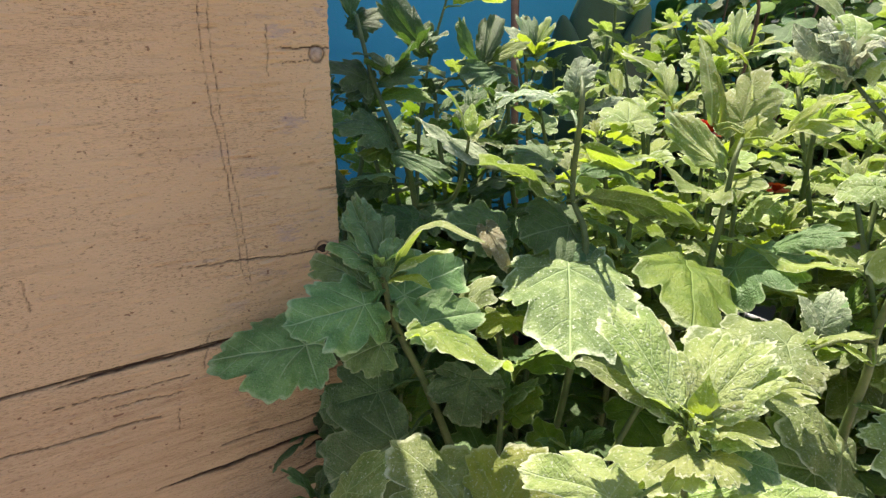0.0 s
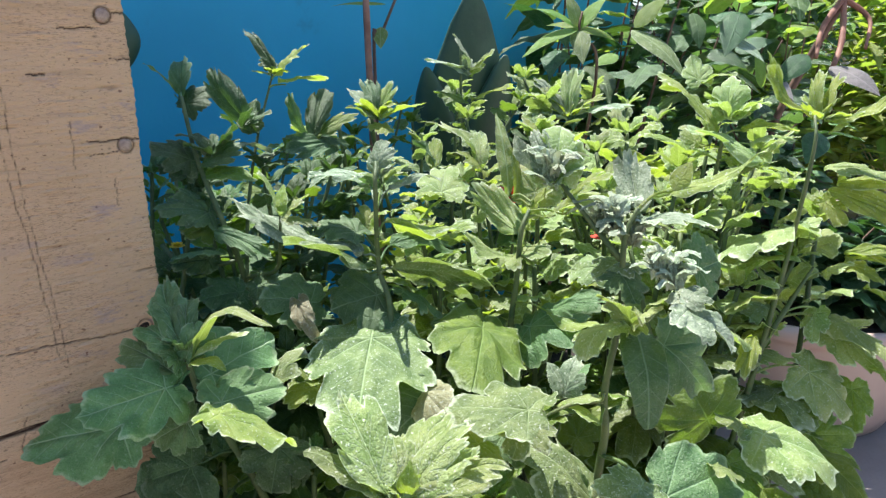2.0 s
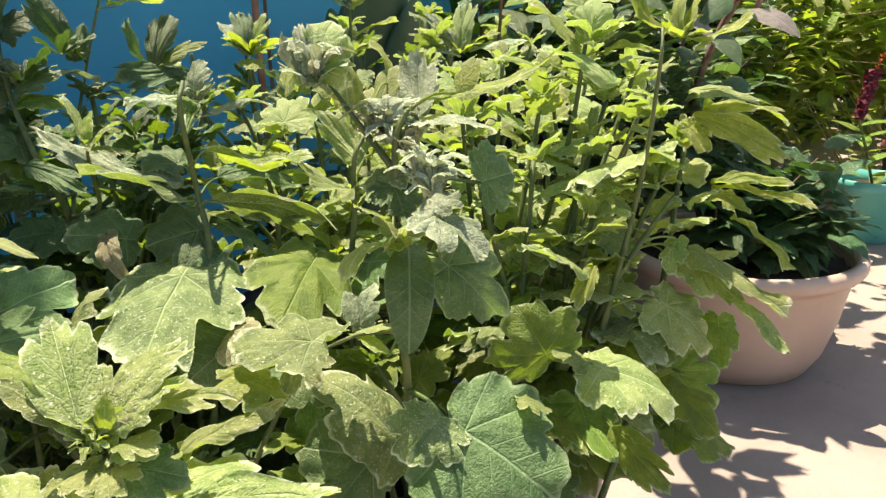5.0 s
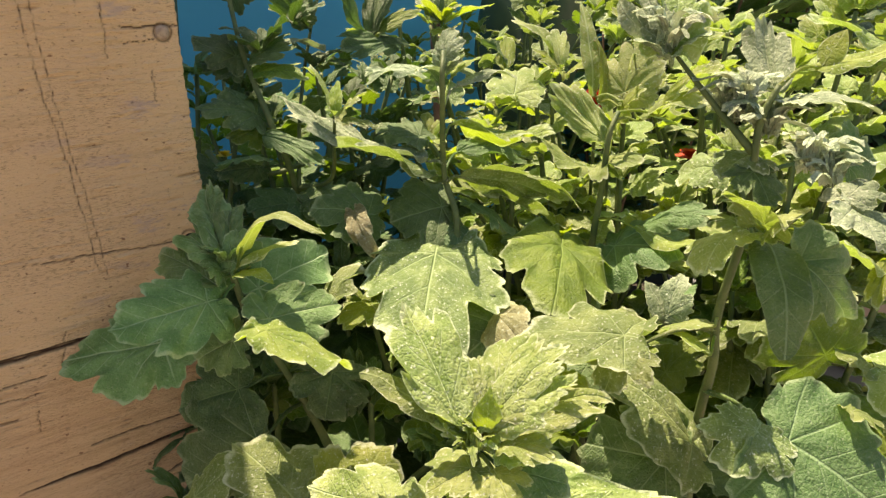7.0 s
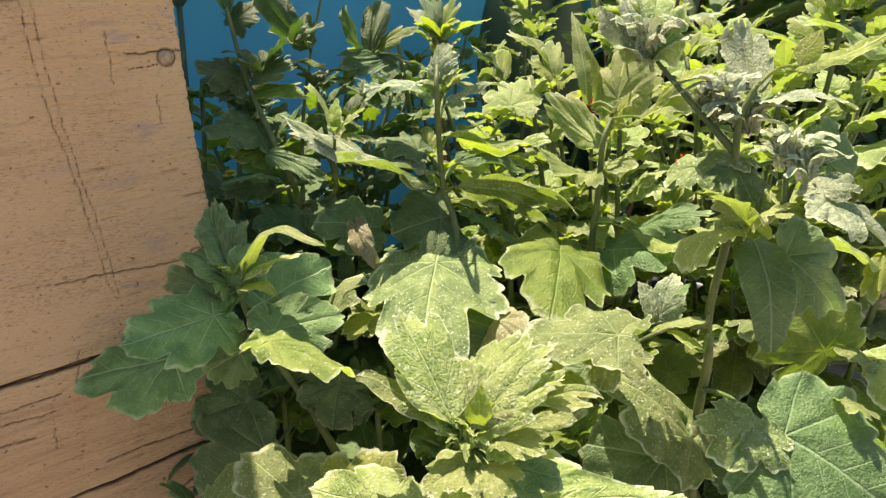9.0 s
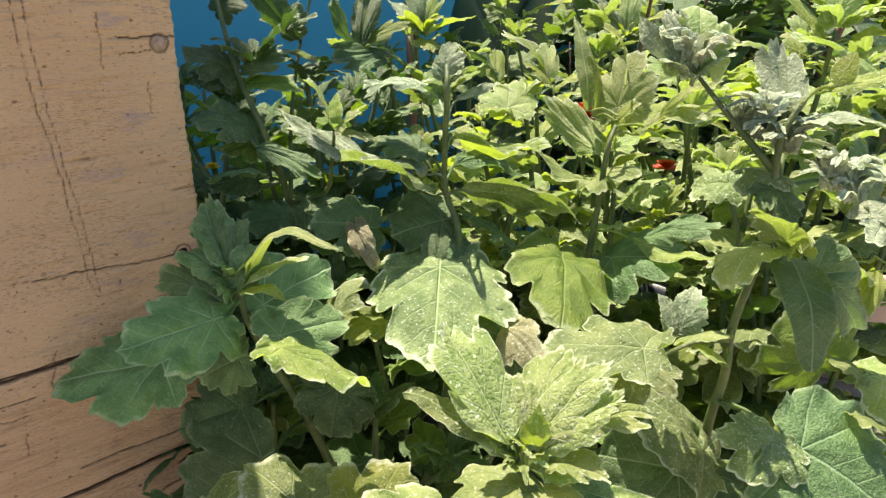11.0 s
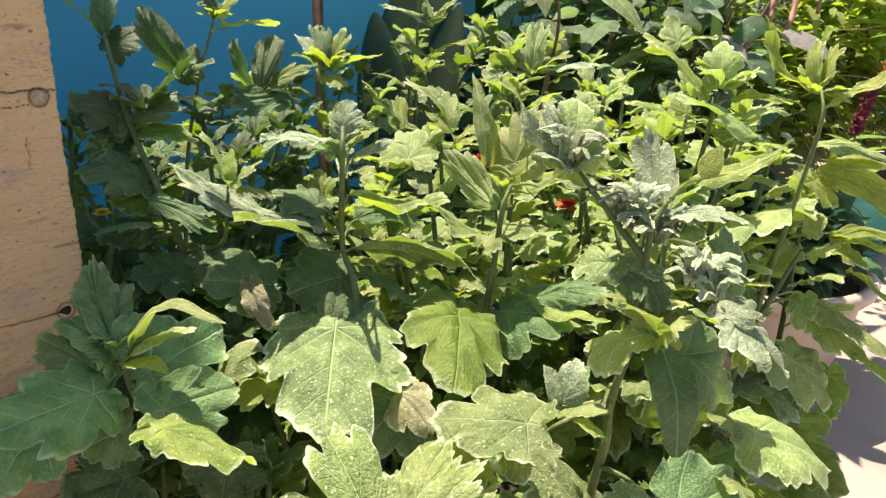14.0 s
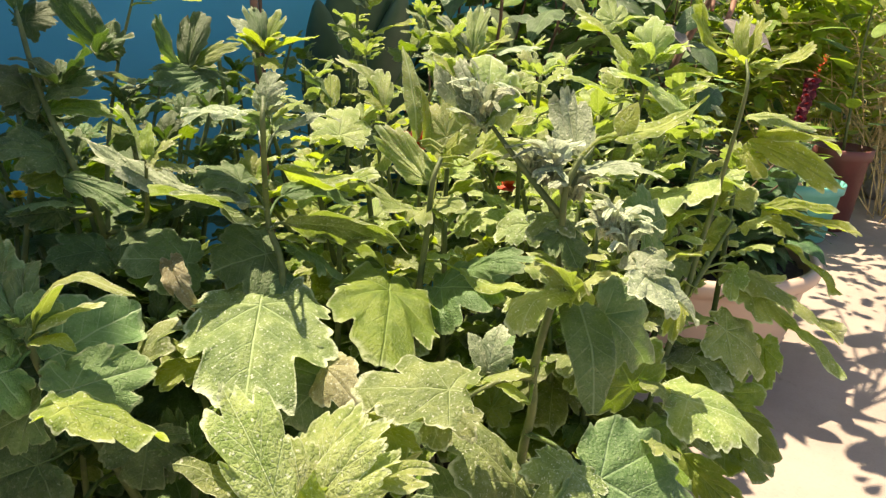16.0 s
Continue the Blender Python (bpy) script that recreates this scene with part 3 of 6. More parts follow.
def build_board():
    board = empty("wooden_board", (0.0, 0.479, 0.0), "weathered tan painted wooden board with cracks and nails", "board")
    x0, x1, z0, z1 = -0.34, 0.228, 0.0, 1.02
    xs = np.concatenate([np.linspace(x0, -0.06, 60), np.linspace(-0.0585, x1, 345)])
    zs = np.concatenate([np.linspace(z0, 0.36, 40), np.linspace(0.3608, 0.835, 580), np.linspace(0.839, z1, 36)])
    X, Z = np.meshgrid(xs, zs)
    cracks = [(-0.34, .5285, .175, .5315, .0012), (.03, .5285, .160, .5310, .0016), (-0.06, .4935, .088, .4885, .0007), (.078, .4335, .227, .4365, .0020), (.160, .404, .227, .4185, .0010),
              (.122, .452, .222, .4515, .0009), (.108, .590, .214, .5835, .0006), (.188, .7268, .228, .7268, .0006), (.02, .5145, .11, .5125, .0005),
              (.05, .505, .105, .502, .0005), (.19, .4245, .228, .4315, .0030), (.203, .441, .228, .446, .0024), (.192, .7175, .212, .7185, .0004),
              (.182, .8022, .207, .8030, .0006), (.219, .8130, .228, .8128, .0006), (.160, .7735, .172, .7730, .0008), (.214, .782, .228, .7818, .0005)]
    scratches = [(.139, .80, .1405, .706, .0005), (.1405, .706, .148, .651, .0006), (.148, .651, .1535, .575, .0005), (.144, .80, .1475, .690, .0005), (.1475, .690, .156, .611, .0005), (.156, .611, .158, .570, .0005),
                 (.183, .742, .182, .71, .0006), (.126, .54, .120, .515, .0008), (.100, .49, .099, .475, .0006), (.022, .60, .024, .58, .0007), (.207, .70, .207, .680, .0006)]
    deep = np.zeros_like(X)
    for c in cracks:
        deep = np.maximum(deep, groove(X, Z, *c))
    for c in scratches:
        deep = np.maximum(deep, 0.58 * groove(X, Z, *c, taper=False) * (0.78 + 0.22 * np.sin(Z * 900 + X * 2000) * np.sin(Z * 310)))
    rng = np.random.RandomState(4)
    dents = np.zeros_like(X)
    for k in range(60):
        cx, cz, r = rng.uniform(-.06, .225), rng.uniform(.42, .83), rng.uniform(.0005, .0011)
        dents = np.maximum(dents, np.clip(1 - np.hypot((X - cx) / rng.uniform(1, 2.2), Z - cz) / r, 0, 1))
    # grain: many short ridges along x
    relief = np.zeros_like(X)
    for k in range(4500):
        cx, cz = rng.uniform(-.06, .228), rng.uniform(.40, .83)
        lx, lz, h = rng.uniform(.002, .012), rng.uniform(.0005, .0011), rng.uniform(-1, 1)
        if cx < 0.13 and rng.rand() < 0.60:
            continue
        i0, i1 = np.searchsorted(zs, [cz - 3 * lz, cz + 3 * lz])
        j0, j1 = np.searchsorted(xs, [cx - 2 * lx, cx + 2 * lx])
        s = np.s_[i0:i1, j0:j1]
        relief[s] += h * np.exp(-((X[s] - cx) / lx) ** 2 - ((Z[s] - cz) / lz) ** 2)
    Y = 0.470 + 0.0030 * deep + 0.0007 * dents + 0.00120 * np.clip(relief, -1.6, 1.6) + 0.0006 * np.sin(X * 21) * np.sin(Z * 13)
    for nx, nz, r in ((.2175, .7225, .0075), (.2135, .8110, .0080), (.214, .585, .0060), (.222, .435, .0075)):
        d = np.hypot(X - nx, Z - nz)
        Y += 0.0016 * np.clip(1 - d / r, 0, 1)
        deep = np.maximum(deep, 0.55 * np.clip(1 - np.abs(d - 0.0055) / 0.0012, 0, 1))
    jag = 0.0005 * np.sin(zs * 43) + 0.0003 * np.sin(zs * 233 + 1) + 0.0003 * np.sin(zs * 911)
    X[:, -1] += jag
    X[:, -2] += jag * 0.8
    Y[:, -1] += 0.0015
    nz_, nx_ = X.shape
    front = np.stack([X, Y - 0.479, Z], -1).reshape(-1, 3)
    k = np.arange(nz_ * nx_).reshape(nz_, nx_)
    quads = np.stack([k[:-1, :-1], k[:-1, 1:], k[1:, 1:], k[1:, :-1]], -1).reshape(-1, 4).tolist()
    # back and edges
    rim = list(k[0, :]) + list(k[1:, -1]) + list(k[-1, -2::-1]) + list(k[-2:0:-1, 0])
    verts = front.tolist()
    first = len(verts)
    for q in rim:
        verts.append((verts[q][0], 0.010, verts[q][2]))
    m = len(rim)
    for i in range(m):
        quads.append((int(rim[i]), first + i, first + (i + 1) % m, int(rim[(i + 1) % m])))
    quads.append(tuple(range(first, first + m)))
    me = bpy.data.meshes.new("panel")
    me.from_pydata(verts, [], [tuple(int(a) for a in q) for q in quads])
    attr = me.attributes.new("crack", 'FLOAT', 'POINT')
    val = np.zeros(len(verts), np.float32)
    # Shade painted into hollows of the grain, where relief alone barely shows.
    hollow_shade = 0.38 * np.clip(relief - 0.55, 0, 1) * np.clip((X - 0.02) / 0.12, 0.25, 1)
    val[:first] = np.clip(np.maximum(1.6 * np.maximum(deep, 0.5 * dents), hollow_shade), 0, 1).ravel()
    attr.data.foreach_set("value", val)
    me.polygons.foreach_set("use_smooth", [True] * len(quads))
    link_mesh("panel", me, BOARD, board)
    for x, z, r, mat, deepen in ((.2175, .7225, .0048, NAIL, 0.0004), (.2135, .8110, .0050, NAIL, 0.0006), (.214, .585, .0042, IRON, 0.0010), (.222, .435, .0045, IRON, 0.0012)):
        bm = bmesh.new()
        bmesh.ops.create_uvsphere(bm, u_segments=16, v_segments=8, radius=r)
        for q in bm.verts:
            q.co.z *= 0.35
            q.co.z += 0.0004 * math.sin(q.co.x * 900)
        bm.transform(Matrix.Translation((x, 0.470 - 0.479 + deepen, z)) @ Matrix.Rotation(radians(90), 4, 'X'))
        part("nail", bm, mat, board, "flat nail head")


build_board()


# ---- pots ----
def pot(name, place, profile, material, label, fill, soil_z, category="pot", sides=40, group=""):
    """A turned pot from (radius, height) points, outside up and inside down, with soil in it."""
    thing = empty(name, place, label, category, group)
    bm = bmesh.new()
    rings = []
    for r, z in profile:
        rings.append([bm.verts.new((r * math.cos(2 * math.pi * k / sides), r * math.sin(2 * math.pi * k / sides), z)) for k in range(sides)])
    for q, s in zip(rings, rings[1:]):
        for k in range(sides):
            bm.faces.new((q[k], q[(k + 1) % sides], s[(k + 1) % sides], s[k]))
    bm.faces.new(rings[0][::-1])
    part("body", bm, material, thing)
    bm = bmesh.new()
    bmesh.ops.create_circle(bm, cap_ends=True, segments=sides, radius=fill)
    bmesh.ops.subdivide_edges(bm, edges=bm.edges[:], cuts=3, use_grid_fill=True)
    bmesh.ops.triangulate(bm, faces=bm.faces[:])
    for q in bm.verts:
        q.co.z = soil_z + 0.008 * noise.noise(q.co * 40)
    part("soil", bm, SOIL, thing)
    return thing


NURSERY = [(0.078, 0.0), (0.084, 0.004), (0.104, 0.262), (0.112, 0.266), (0.113, 0.290), (0.106, 0.292), (0.103, 0.27), (0.095, 0.20)]
for x, y in ((0.275, 0.420), (0.452, 0.190), (0.525, 0.405), (0.680, 0.620), (0.770, 0.390), (0.920, 0.590), (0.430, 0.760), (0.740, 0.860)):
    pot("plant_pot", (x, y, 0), NURSERY, POT_DARK, "dark blue-black plastic nursery pot on the floor", 0.1025, 0.270, "pot", 40, "nursery pots")

BOWL = [(0.155, 0.0), (0.168, 0.004), (0.193, 0.05), (0.212, 0.12), (0.226, 0.212), (0.231, 0.223), (0.242, 0.227), (0.25, 0.237), (0.251, 0.251), (0.244, 0.262), (0.232, 0.262), (0.223, 0.245), (0.213, 0.18)]
bowl = pot("bowl_planter", (1.63, 0.50, 0), BOWL, POT_BEIGE, "wide beige plastic bowl planter with a rolled rim", 0.219, 0.226, "planter", 64)
TEAL_AT = Vector((2.769, 0.546, 0.000))
RED_AT = Vector((2.973, 0.492, 0.000))
pot("teal_pot", TEAL_AT, [(0.085, 0.0), (0.090, 0.004), (0.112, 0.170), (0.122, 0.174), (0.124, 0.205), (0.117, 0.207), (0.107, 0.17), (0.10, 0.13)], POT_TEAL, "teal plastic flower pot standing on the floor", 0.106, 0.172)
pot("red_pot", RED_AT, [(0.062, 0.0), (0.067, 0.004), (0.090, 0.260), (0.098, 0.264), (0.101, 0.302), (0.095, 0.304), (0.087, 0.27), (0.080, 0.2)], POT_RED, "tall red-brown plastic flower pot on the floor", 0.086, 0.272)

# ---- chrysanthemums ----
STEMS = {
    "A": [[(0.290, 0.380, 0.280), (0.262, 0.362, 0.420), (0.235, 0.362, 0.505), (0.212, 0.366, 0.560), (0.203, 0.368, 0.602)]],
    "B": [[(0.320, 0.395, 0.280), (0.336, 0.345, 0.450), (0.346, 0.334, 0.588), (0.354, 0.357, 0.628), (0.341, 0.340, 0.690), (0.350, 0.350, 0.708)]],
    "C": [[(0.475, 0.365, 0.280), (0.452, 0.315, 0.460), (0.440, 0.300, 0.566), (0.442, 0.296, 0.608), (0.440, 0.290, 0.650), (0.452, 0.293, 0.665)]],
    "D": [[(0.405, 0.185, 0.280), (0.386, 0.172, 0.420), (0.372, 0.163, 0.521), (0.363, 0.153, 0.568), (0.353, 0.148, 0.600), (0.346, 0.136, 0.650), (0.346, 0.136, 0.690), (0.352, 0.133, 0.707)],
          [(0.346, 0.137, 0.680), (0.342, 0.158, 0.701), (0.337, 0.183, 0.728)],
          [(0.378, 0.160, 0.280), (0.290, 0.158, 0.420), (0.228, 0.155, 0.530), (0.208, 0.152, 0.590)]],
    "E": [[(0.500, 0.180, 0.280), (0.535, 0.168, 0.420), (0.566, 0.159, 0.526), (0.588, 0.155, 0.600), (0.594, 0.150, 0.650), (0.588, 0.141, 0.714), (0.600, 0.148, 0.735)],
          [(0.575, 0.158, 0.555), (0.612, 0.152, 0.590), (0.640, 0.150, 0.610)]],
    "F": [[(0.560, 0.330, 0.280), (0.600, 0.270, 0.500), (0.620, 0.238, 0.640), (0.629, 0.230, 0.722)]],
    "G": [[(0.262, 0.450, 0.280), (0.300, 0.470, 0.450), (0.307, 0.485, 0.587), (0.289, 0.478, 0.650), (0.290, 0.519, 0.698), (0.297, 0.556, 0.749)],
          [(0.307, 0.485, 0.587), (0.328, 0.512, 0.650), (0.353, 0.534, 0.706), (0.373, 0.534, 0.762)],
          [(0.307, 0.483, 0.600), (0.318, 0.450, 0.612), (0.306, 0.418, 0.650), (0.304, 0.411, 0.668)]],
    "S": [[(0.640, 0.640, 0.280), (0.590, 0.650, 0.500), (0.572, 0.652, 0.690), (0.568, 0.651, 0.750)],
          [(0.680, 0.640, 0.280), (0.720, 0.655, 0.500), (0.732, 0.665, 0.690), (0.728, 0.660, 0.790)],
          [(0.660, 0.600, 0.280), (0.500, 0.570, 0.520), (0.462, 0.556, 0.680), (0.458, 0.556, 0.715)],
          [(0.700, 0.600, 0.280), (0.840, 0.620, 0.550), (0.900, 0.640, 0.720)]],
}
PLANTS = {}
for key, where, words in (("A", (0.290, 0.380, 0.28), "low chrysanthemum plant in shade beside the wooden board"),
                          ("B", (0.320, 0.395, 0.28), "leafy chrysanthemum plant with dusty lobed leaves, not in flower"),
                          ("C", (0.475, 0.365, 0.28), "sunlit chrysanthemum plant with pale crisped leaves"),
                          ("D", (0.405, 0.185, 0.28), "branching chrysanthemum plant with downy grey tips"),
                          ("E", (0.500, 0.180, 0.28), "tall chrysanthemum plant with yellow-green drooping leaves"),
                          ("F", (0.560, 0.330, 0.28), "chrysanthemum plant with a crowded pale tip"),
                          ("G", (0.262, 0.450, 0.28), "dark chrysanthemum plant in shade against the blue wall"),
                          ("S", (0.640, 0.640, 0.28), "slender chrysanthemum shoots in front of the blue wall")):
    PLANTS[key] = empty("chrysanthemum_plant", where, words, "plant", "chrysanthemum plants")
    for n_, line in enumerate(STEMS[key]):
        bm = bmesh.new()
        far = {"S": 0.9, "G": 0.9, "B": 0.80, "C": 0.82, "D": 0.85, "E": 0.76, "F": 0.85}.get(key, 1.0)
        thin = 0.6 if n_ and key in "DG" and line[0][2] > 0.5 else 1.0
        tube(bm, smooth_line(line, 6), 0.0036 * far * thin, (0.0013 if key in "DE" else 0.0018) * far * thin, 8, 0.06, 0.10)
        ob = part("stem", bm, STEM, PLANTS[key])
        ob.matrix_parent_inverse = PLANTS[key].matrix_basis.inverted()


pl = PLANTS["A"]
leaf(pl, "sage", (0.194, 0.359, 0.582), (0.132, 0.355, 0.583), (0.07, -0.74, 0.67), 0.043, 0.04, 0.05, "mum", (0.206, 0.367, 0.586))
leaf(pl, "sage", (0.183, 0.409, 0.539), (0.119, 0.457, 0.525), (-0.486, -0.415, 0.769), 0.06, 0.05, 0.05, "mum", (0.221, 0.364, 0.539))
leaf(pl, "sage", (0.202, 0.365, 0.599), (0.218, 0.427, 0.625), (-0.476, -0.222, 0.851), 0.028, 0.15, 0.4, "mum", (0.203, 0.368, 0.602))
leaf(pl, "sage", (0.203, 0.364, 0.601), (0.227, 0.406, 0.622), (-0.194, -0.351, 0.916), 0.022, 0.2, 0.4, "mum", (0.203, 0.368, 0.602))
leaf(pl, "sage", (0.201, 0.365, 0.599), (0.205, 0.419, 0.620), (0.018, -0.367, 0.930), 0.024, 0.2, 0.4, "mum", (0.203, 0.368, 0.602))
leaf(pl, "sage", (0.200, 0.358, 0.598), (0.224, 0.371, 0.613), (-0.200, -0.588, 0.784), 0.02, 0.25, 0.4, "mum", (0.204, 0.368, 0.597))
leaf(pl, "sage", (0.197, 0.360, 0.595), (0.185, 0.367, 0.603), (0.410, -0.372, 0.833), 0.02, 0.25, 0.4, "mum", (0.204, 0.368, 0.597))
tuft(pl, "sage", (0.201, 0.363, 0.600), 0.018, 9, 61, "mum")
leaf(pl, "sage", (0.201, 0.365, 0.598), (0.194, 0.410, 0.607), (-0.497, -0.250, 0.831), 0.027, 0.2, 0.35, "mum", (0.204, 0.368, 0.597))
leaf(pl, "sage", (0.193, 0.362, 0.590), (0.179, 0.413, 0.597), (-0.415, -0.241, 0.877), 0.034, 0.1, 0.1, "mum", (0.205, 0.367, 0.592))
leaf(pl, "pale", (0.204, 0.355, 0.598), (0.236, 0.308, 0.625), (-0.360, 0.264, 0.895), 0.016, 0.33, 0.25, "lance", (0.204, 0.368, 0.597))
leaf(pl, "pale", (0.202, 0.356, 0.596), (0.231, 0.330, 0.615), (-0.285, 0.347, 0.893), 0.024, 0.12, 0.1, "mum", (0.204, 0.368, 0.597))
leaf(pl, "gold", (0.202, 0.356, 0.596), (0.212, 0.326, 0.597), (-0.139, -0.013, 0.990), 0.014, 0.15, 0.1, "lance", (0.204, 0.368, 0.597))
leaf(pl, "sage", (0.200, 0.330, 0.576), (0.256, 0.332, 0.570), (0.121, -0.615, 0.779), 0.04, 0.05, 0.05, "mum", (0.209, 0.367, 0.576))
leaf(pl, "sage", (0.211, 0.368, 0.576), (0.271, 0.374, 0.586), (-0.078, -0.612, 0.787), 0.055, 0.05, 0.1, "mum", (0.209, 0.367, 0.576))
leaf(pl, "gold", (0.188, 0.306, 0.585), (0.222, 0.268, 0.564), (0.206, -0.335, 0.92), 0.037, 0.08, 0.10, "mum", (0.206, 0.367, 0.586))
leaf(pl, "green", (0.206, 0.343, 0.496), (0.159, 0.363, 0.468), (-0.583, -0.586, 0.563), 0.085, 0.05, 0.05, "mum", (0.238, 0.362, 0.494))
leaf(pl, "dusty", (0.251, 0.353, 0.557), (0.284, 0.353, 0.582), (-0.590, 0.172, 0.789), 0.036, 0.1, 0.1, "mum", (0.218, 0.365, 0.546))
leaf(pl, "gold", (0.288, 0.340, 0.556), (0.257, 0.338, 0.551), (-0.135, -0.246, 0.960), 0.036, 0.1, 0.1, "mum", (0.226, 0.363, 0.526))
# Deep leaves here carry the shade of the low gaps in their colour.
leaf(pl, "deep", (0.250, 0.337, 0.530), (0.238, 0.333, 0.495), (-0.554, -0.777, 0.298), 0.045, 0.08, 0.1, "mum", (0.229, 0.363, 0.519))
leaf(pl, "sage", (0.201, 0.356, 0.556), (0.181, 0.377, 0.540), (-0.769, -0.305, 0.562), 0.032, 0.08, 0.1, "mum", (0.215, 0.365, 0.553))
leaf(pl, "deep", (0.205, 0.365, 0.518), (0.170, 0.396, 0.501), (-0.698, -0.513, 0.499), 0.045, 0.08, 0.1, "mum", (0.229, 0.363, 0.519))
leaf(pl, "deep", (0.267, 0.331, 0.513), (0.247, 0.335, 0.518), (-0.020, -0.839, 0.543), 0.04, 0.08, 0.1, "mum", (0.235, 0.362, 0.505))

pl = PLANTS["B"]
leaf(pl, "dusty", (0.333, 0.338, 0.587), (0.263, 0.264, 0.563), (-0.05, -0.29, 0.955), 0.080, 0.04, 0.04, "mum", (0.345, 0.335, 0.571))
leaf(pl, "dusty", (0.355, 0.369, 0.619), (0.285, 0.376, 0.654), (0.393, -0.332, 0.857), 0.03, 0.08, 0.15, "mum", (0.353, 0.354, 0.623))
leaf(pl, "grey", (0.350, 0.370, 0.635), (0.282, 0.445, 0.669), (-0.003, -0.417, 0.909), 0.04, -0.04, 0.1, "mum", (0.352, 0.355, 0.636))
leaf(pl, "dusty", (0.357, 0.346, 0.628), (0.436, 0.318, 0.594), (0.487, 0.538, 0.688), 0.055, 0.08, 0.1, "mum", (0.353, 0.354, 0.623))
leaf(pl, "gold", (0.367, 0.364, 0.659), (0.435, 0.339, 0.646), (0.272, 0.270, 0.924), 0.03, -0.06, 0.15, "mum", (0.349, 0.351, 0.651))
leaf(pl, "grey", (0.367, 0.371, 0.698), (0.377, 0.377, 0.719), (-0.793, -0.375, 0.480), 0.022, 0.1, 0.2, "mum", (0.347, 0.346, 0.701))
leaf(pl, "grey", (0.363, 0.378, 0.687), (0.341, 0.426, 0.685), (-0.567, -0.229, 0.791), 0.024, 0.15, 0.2, "mum", (0.344, 0.344, 0.674))
leaf(pl, "grey", (0.374, 0.367, 0.683), (0.425, 0.363, 0.684), (-0.047, -0.273, 0.961), 0.018, 0.12, 0.2, "mum", (0.344, 0.344, 0.674))
leaf(pl, "gold", (0.372, 0.370, 0.689), (0.396, 0.367, 0.700), (-0.396, 0.022, 0.918), 0.016, 0.1, 0.2, "lance", (0.344, 0.344, 0.674))
leaf(pl, "green", (0.366, 0.374, 0.683), (0.355, 0.374, 0.694), (0.623, 0.495, 0.606), 0.016, 0.08, 0.1, "mum", (0.344, 0.344, 0.674))
tuft(pl, "grey", (0.368, 0.372, 0.690), 0.02, 6, 3, "mum")
leaf(pl, "green", (0.358, 0.381, 0.646), (0.340, 0.415, 0.654), (-0.129, -0.292, 0.948), 0.03, 0.08, 0.1, "mum", (0.352, 0.355, 0.636))
leaf(pl, "green", (0.353, 0.338, 0.596), (0.328, 0.342, 0.585), (-0.438, -0.482, 0.759), 0.03, 0.08, 0.1, "mum", (0.348, 0.340, 0.598))
leaf(pl, "green", (0.356, 0.353, 0.605), (0.318, 0.370, 0.597), (-0.372, -0.415, 0.830), 0.06, 0.08, 0.1, "mum", (0.350, 0.346, 0.608))
leaf(pl, "green", (0.318, 0.385, 0.599), (0.277, 0.410, 0.605), (-0.192, -0.497, 0.846), 0.05, 0.08, 0.1, "mum", (0.348, 0.340, 0.598))
leaf(pl, "dry", (0.299, 0.386, 0.607), (0.299, 0.360, 0.580), (-0.619, -0.445, 0.647), 0.016, 0.3, 0.3, "round", (0.351, 0.348, 0.613))
leaf(pl, "green", (0.362, 0.349, 0.609), (0.391, 0.326, 0.583), (0.473, -0.319, 0.821), 0.035, 0.08, 0.1, "mum", (0.350, 0.346, 0.608))
leaf(pl, "green", (0.378, 0.373, 0.636), (0.444, 0.377, 0.622), (0.209, -0.310, 0.928), 0.035, 0.08, 0.1, "mum", (0.354, 0.357, 0.628))

pl = PLANTS["C"]
leaf(pl, "olive", (0.410, 0.300, 0.585), (0.338, 0.240, 0.568), (-0.05, -0.461, 0.88), 0.066, 0.06, 0.12, "mum", (0.440, 0.300, 0.566))
leaf(pl, "pale", (0.466, 0.315, 0.640), (0.473, 0.371, 0.675), (-0.993, 0.080, 0.089), 0.034, -0.08, 0.2, "mum", (0.441, 0.292, 0.634))
leaf(pl, "pale", (0.455, 0.312, 0.622), (0.430, 0.343, 0.645), (0.147, -0.496, 0.856), 0.03, -0.12, 0.3, "mum", (0.442, 0.294, 0.619))
leaf(pl, "pale", (0.455, 0.312, 0.622), (0.445, 0.269, 0.635), (-0.621, 0.350, 0.702), 0.032, 0.1, 0.3, "mum", (0.442, 0.294, 0.619))
leaf(pl, "gold", (0.477, 0.315, 0.647), (0.482, 0.295, 0.679), (-0.962, 0.132, 0.240), 0.03, 0.1, 0.2, "mum", (0.441, 0.291, 0.639))
leaf(pl, "gold", (0.468, 0.273, 0.663), (0.478, 0.235, 0.697), (-0.779, 0.284, 0.560), 0.03, 0.15, 0.15, "mum", (0.452, 0.293, 0.665))
leaf(pl, "pale", (0.463, 0.286, 0.659), (0.478, 0.232, 0.679), (-0.533, 0.180, 0.827), 0.038, 0.1, 0.1, "mum", (0.449, 0.292, 0.661))
leaf(pl, "pale", (0.469, 0.330, 0.669), (0.482, 0.358, 0.733), (-0.403, -0.809, 0.427), 0.013, 0.1, 0.3, "lance", (0.457, 0.295, 0.671))
leaf(pl, "pale", (0.482, 0.314, 0.664), (0.510, 0.324, 0.709), (-0.661, -0.526, 0.535), 0.042, 0.08, 0.1, "mum", (0.454, 0.294, 0.668))
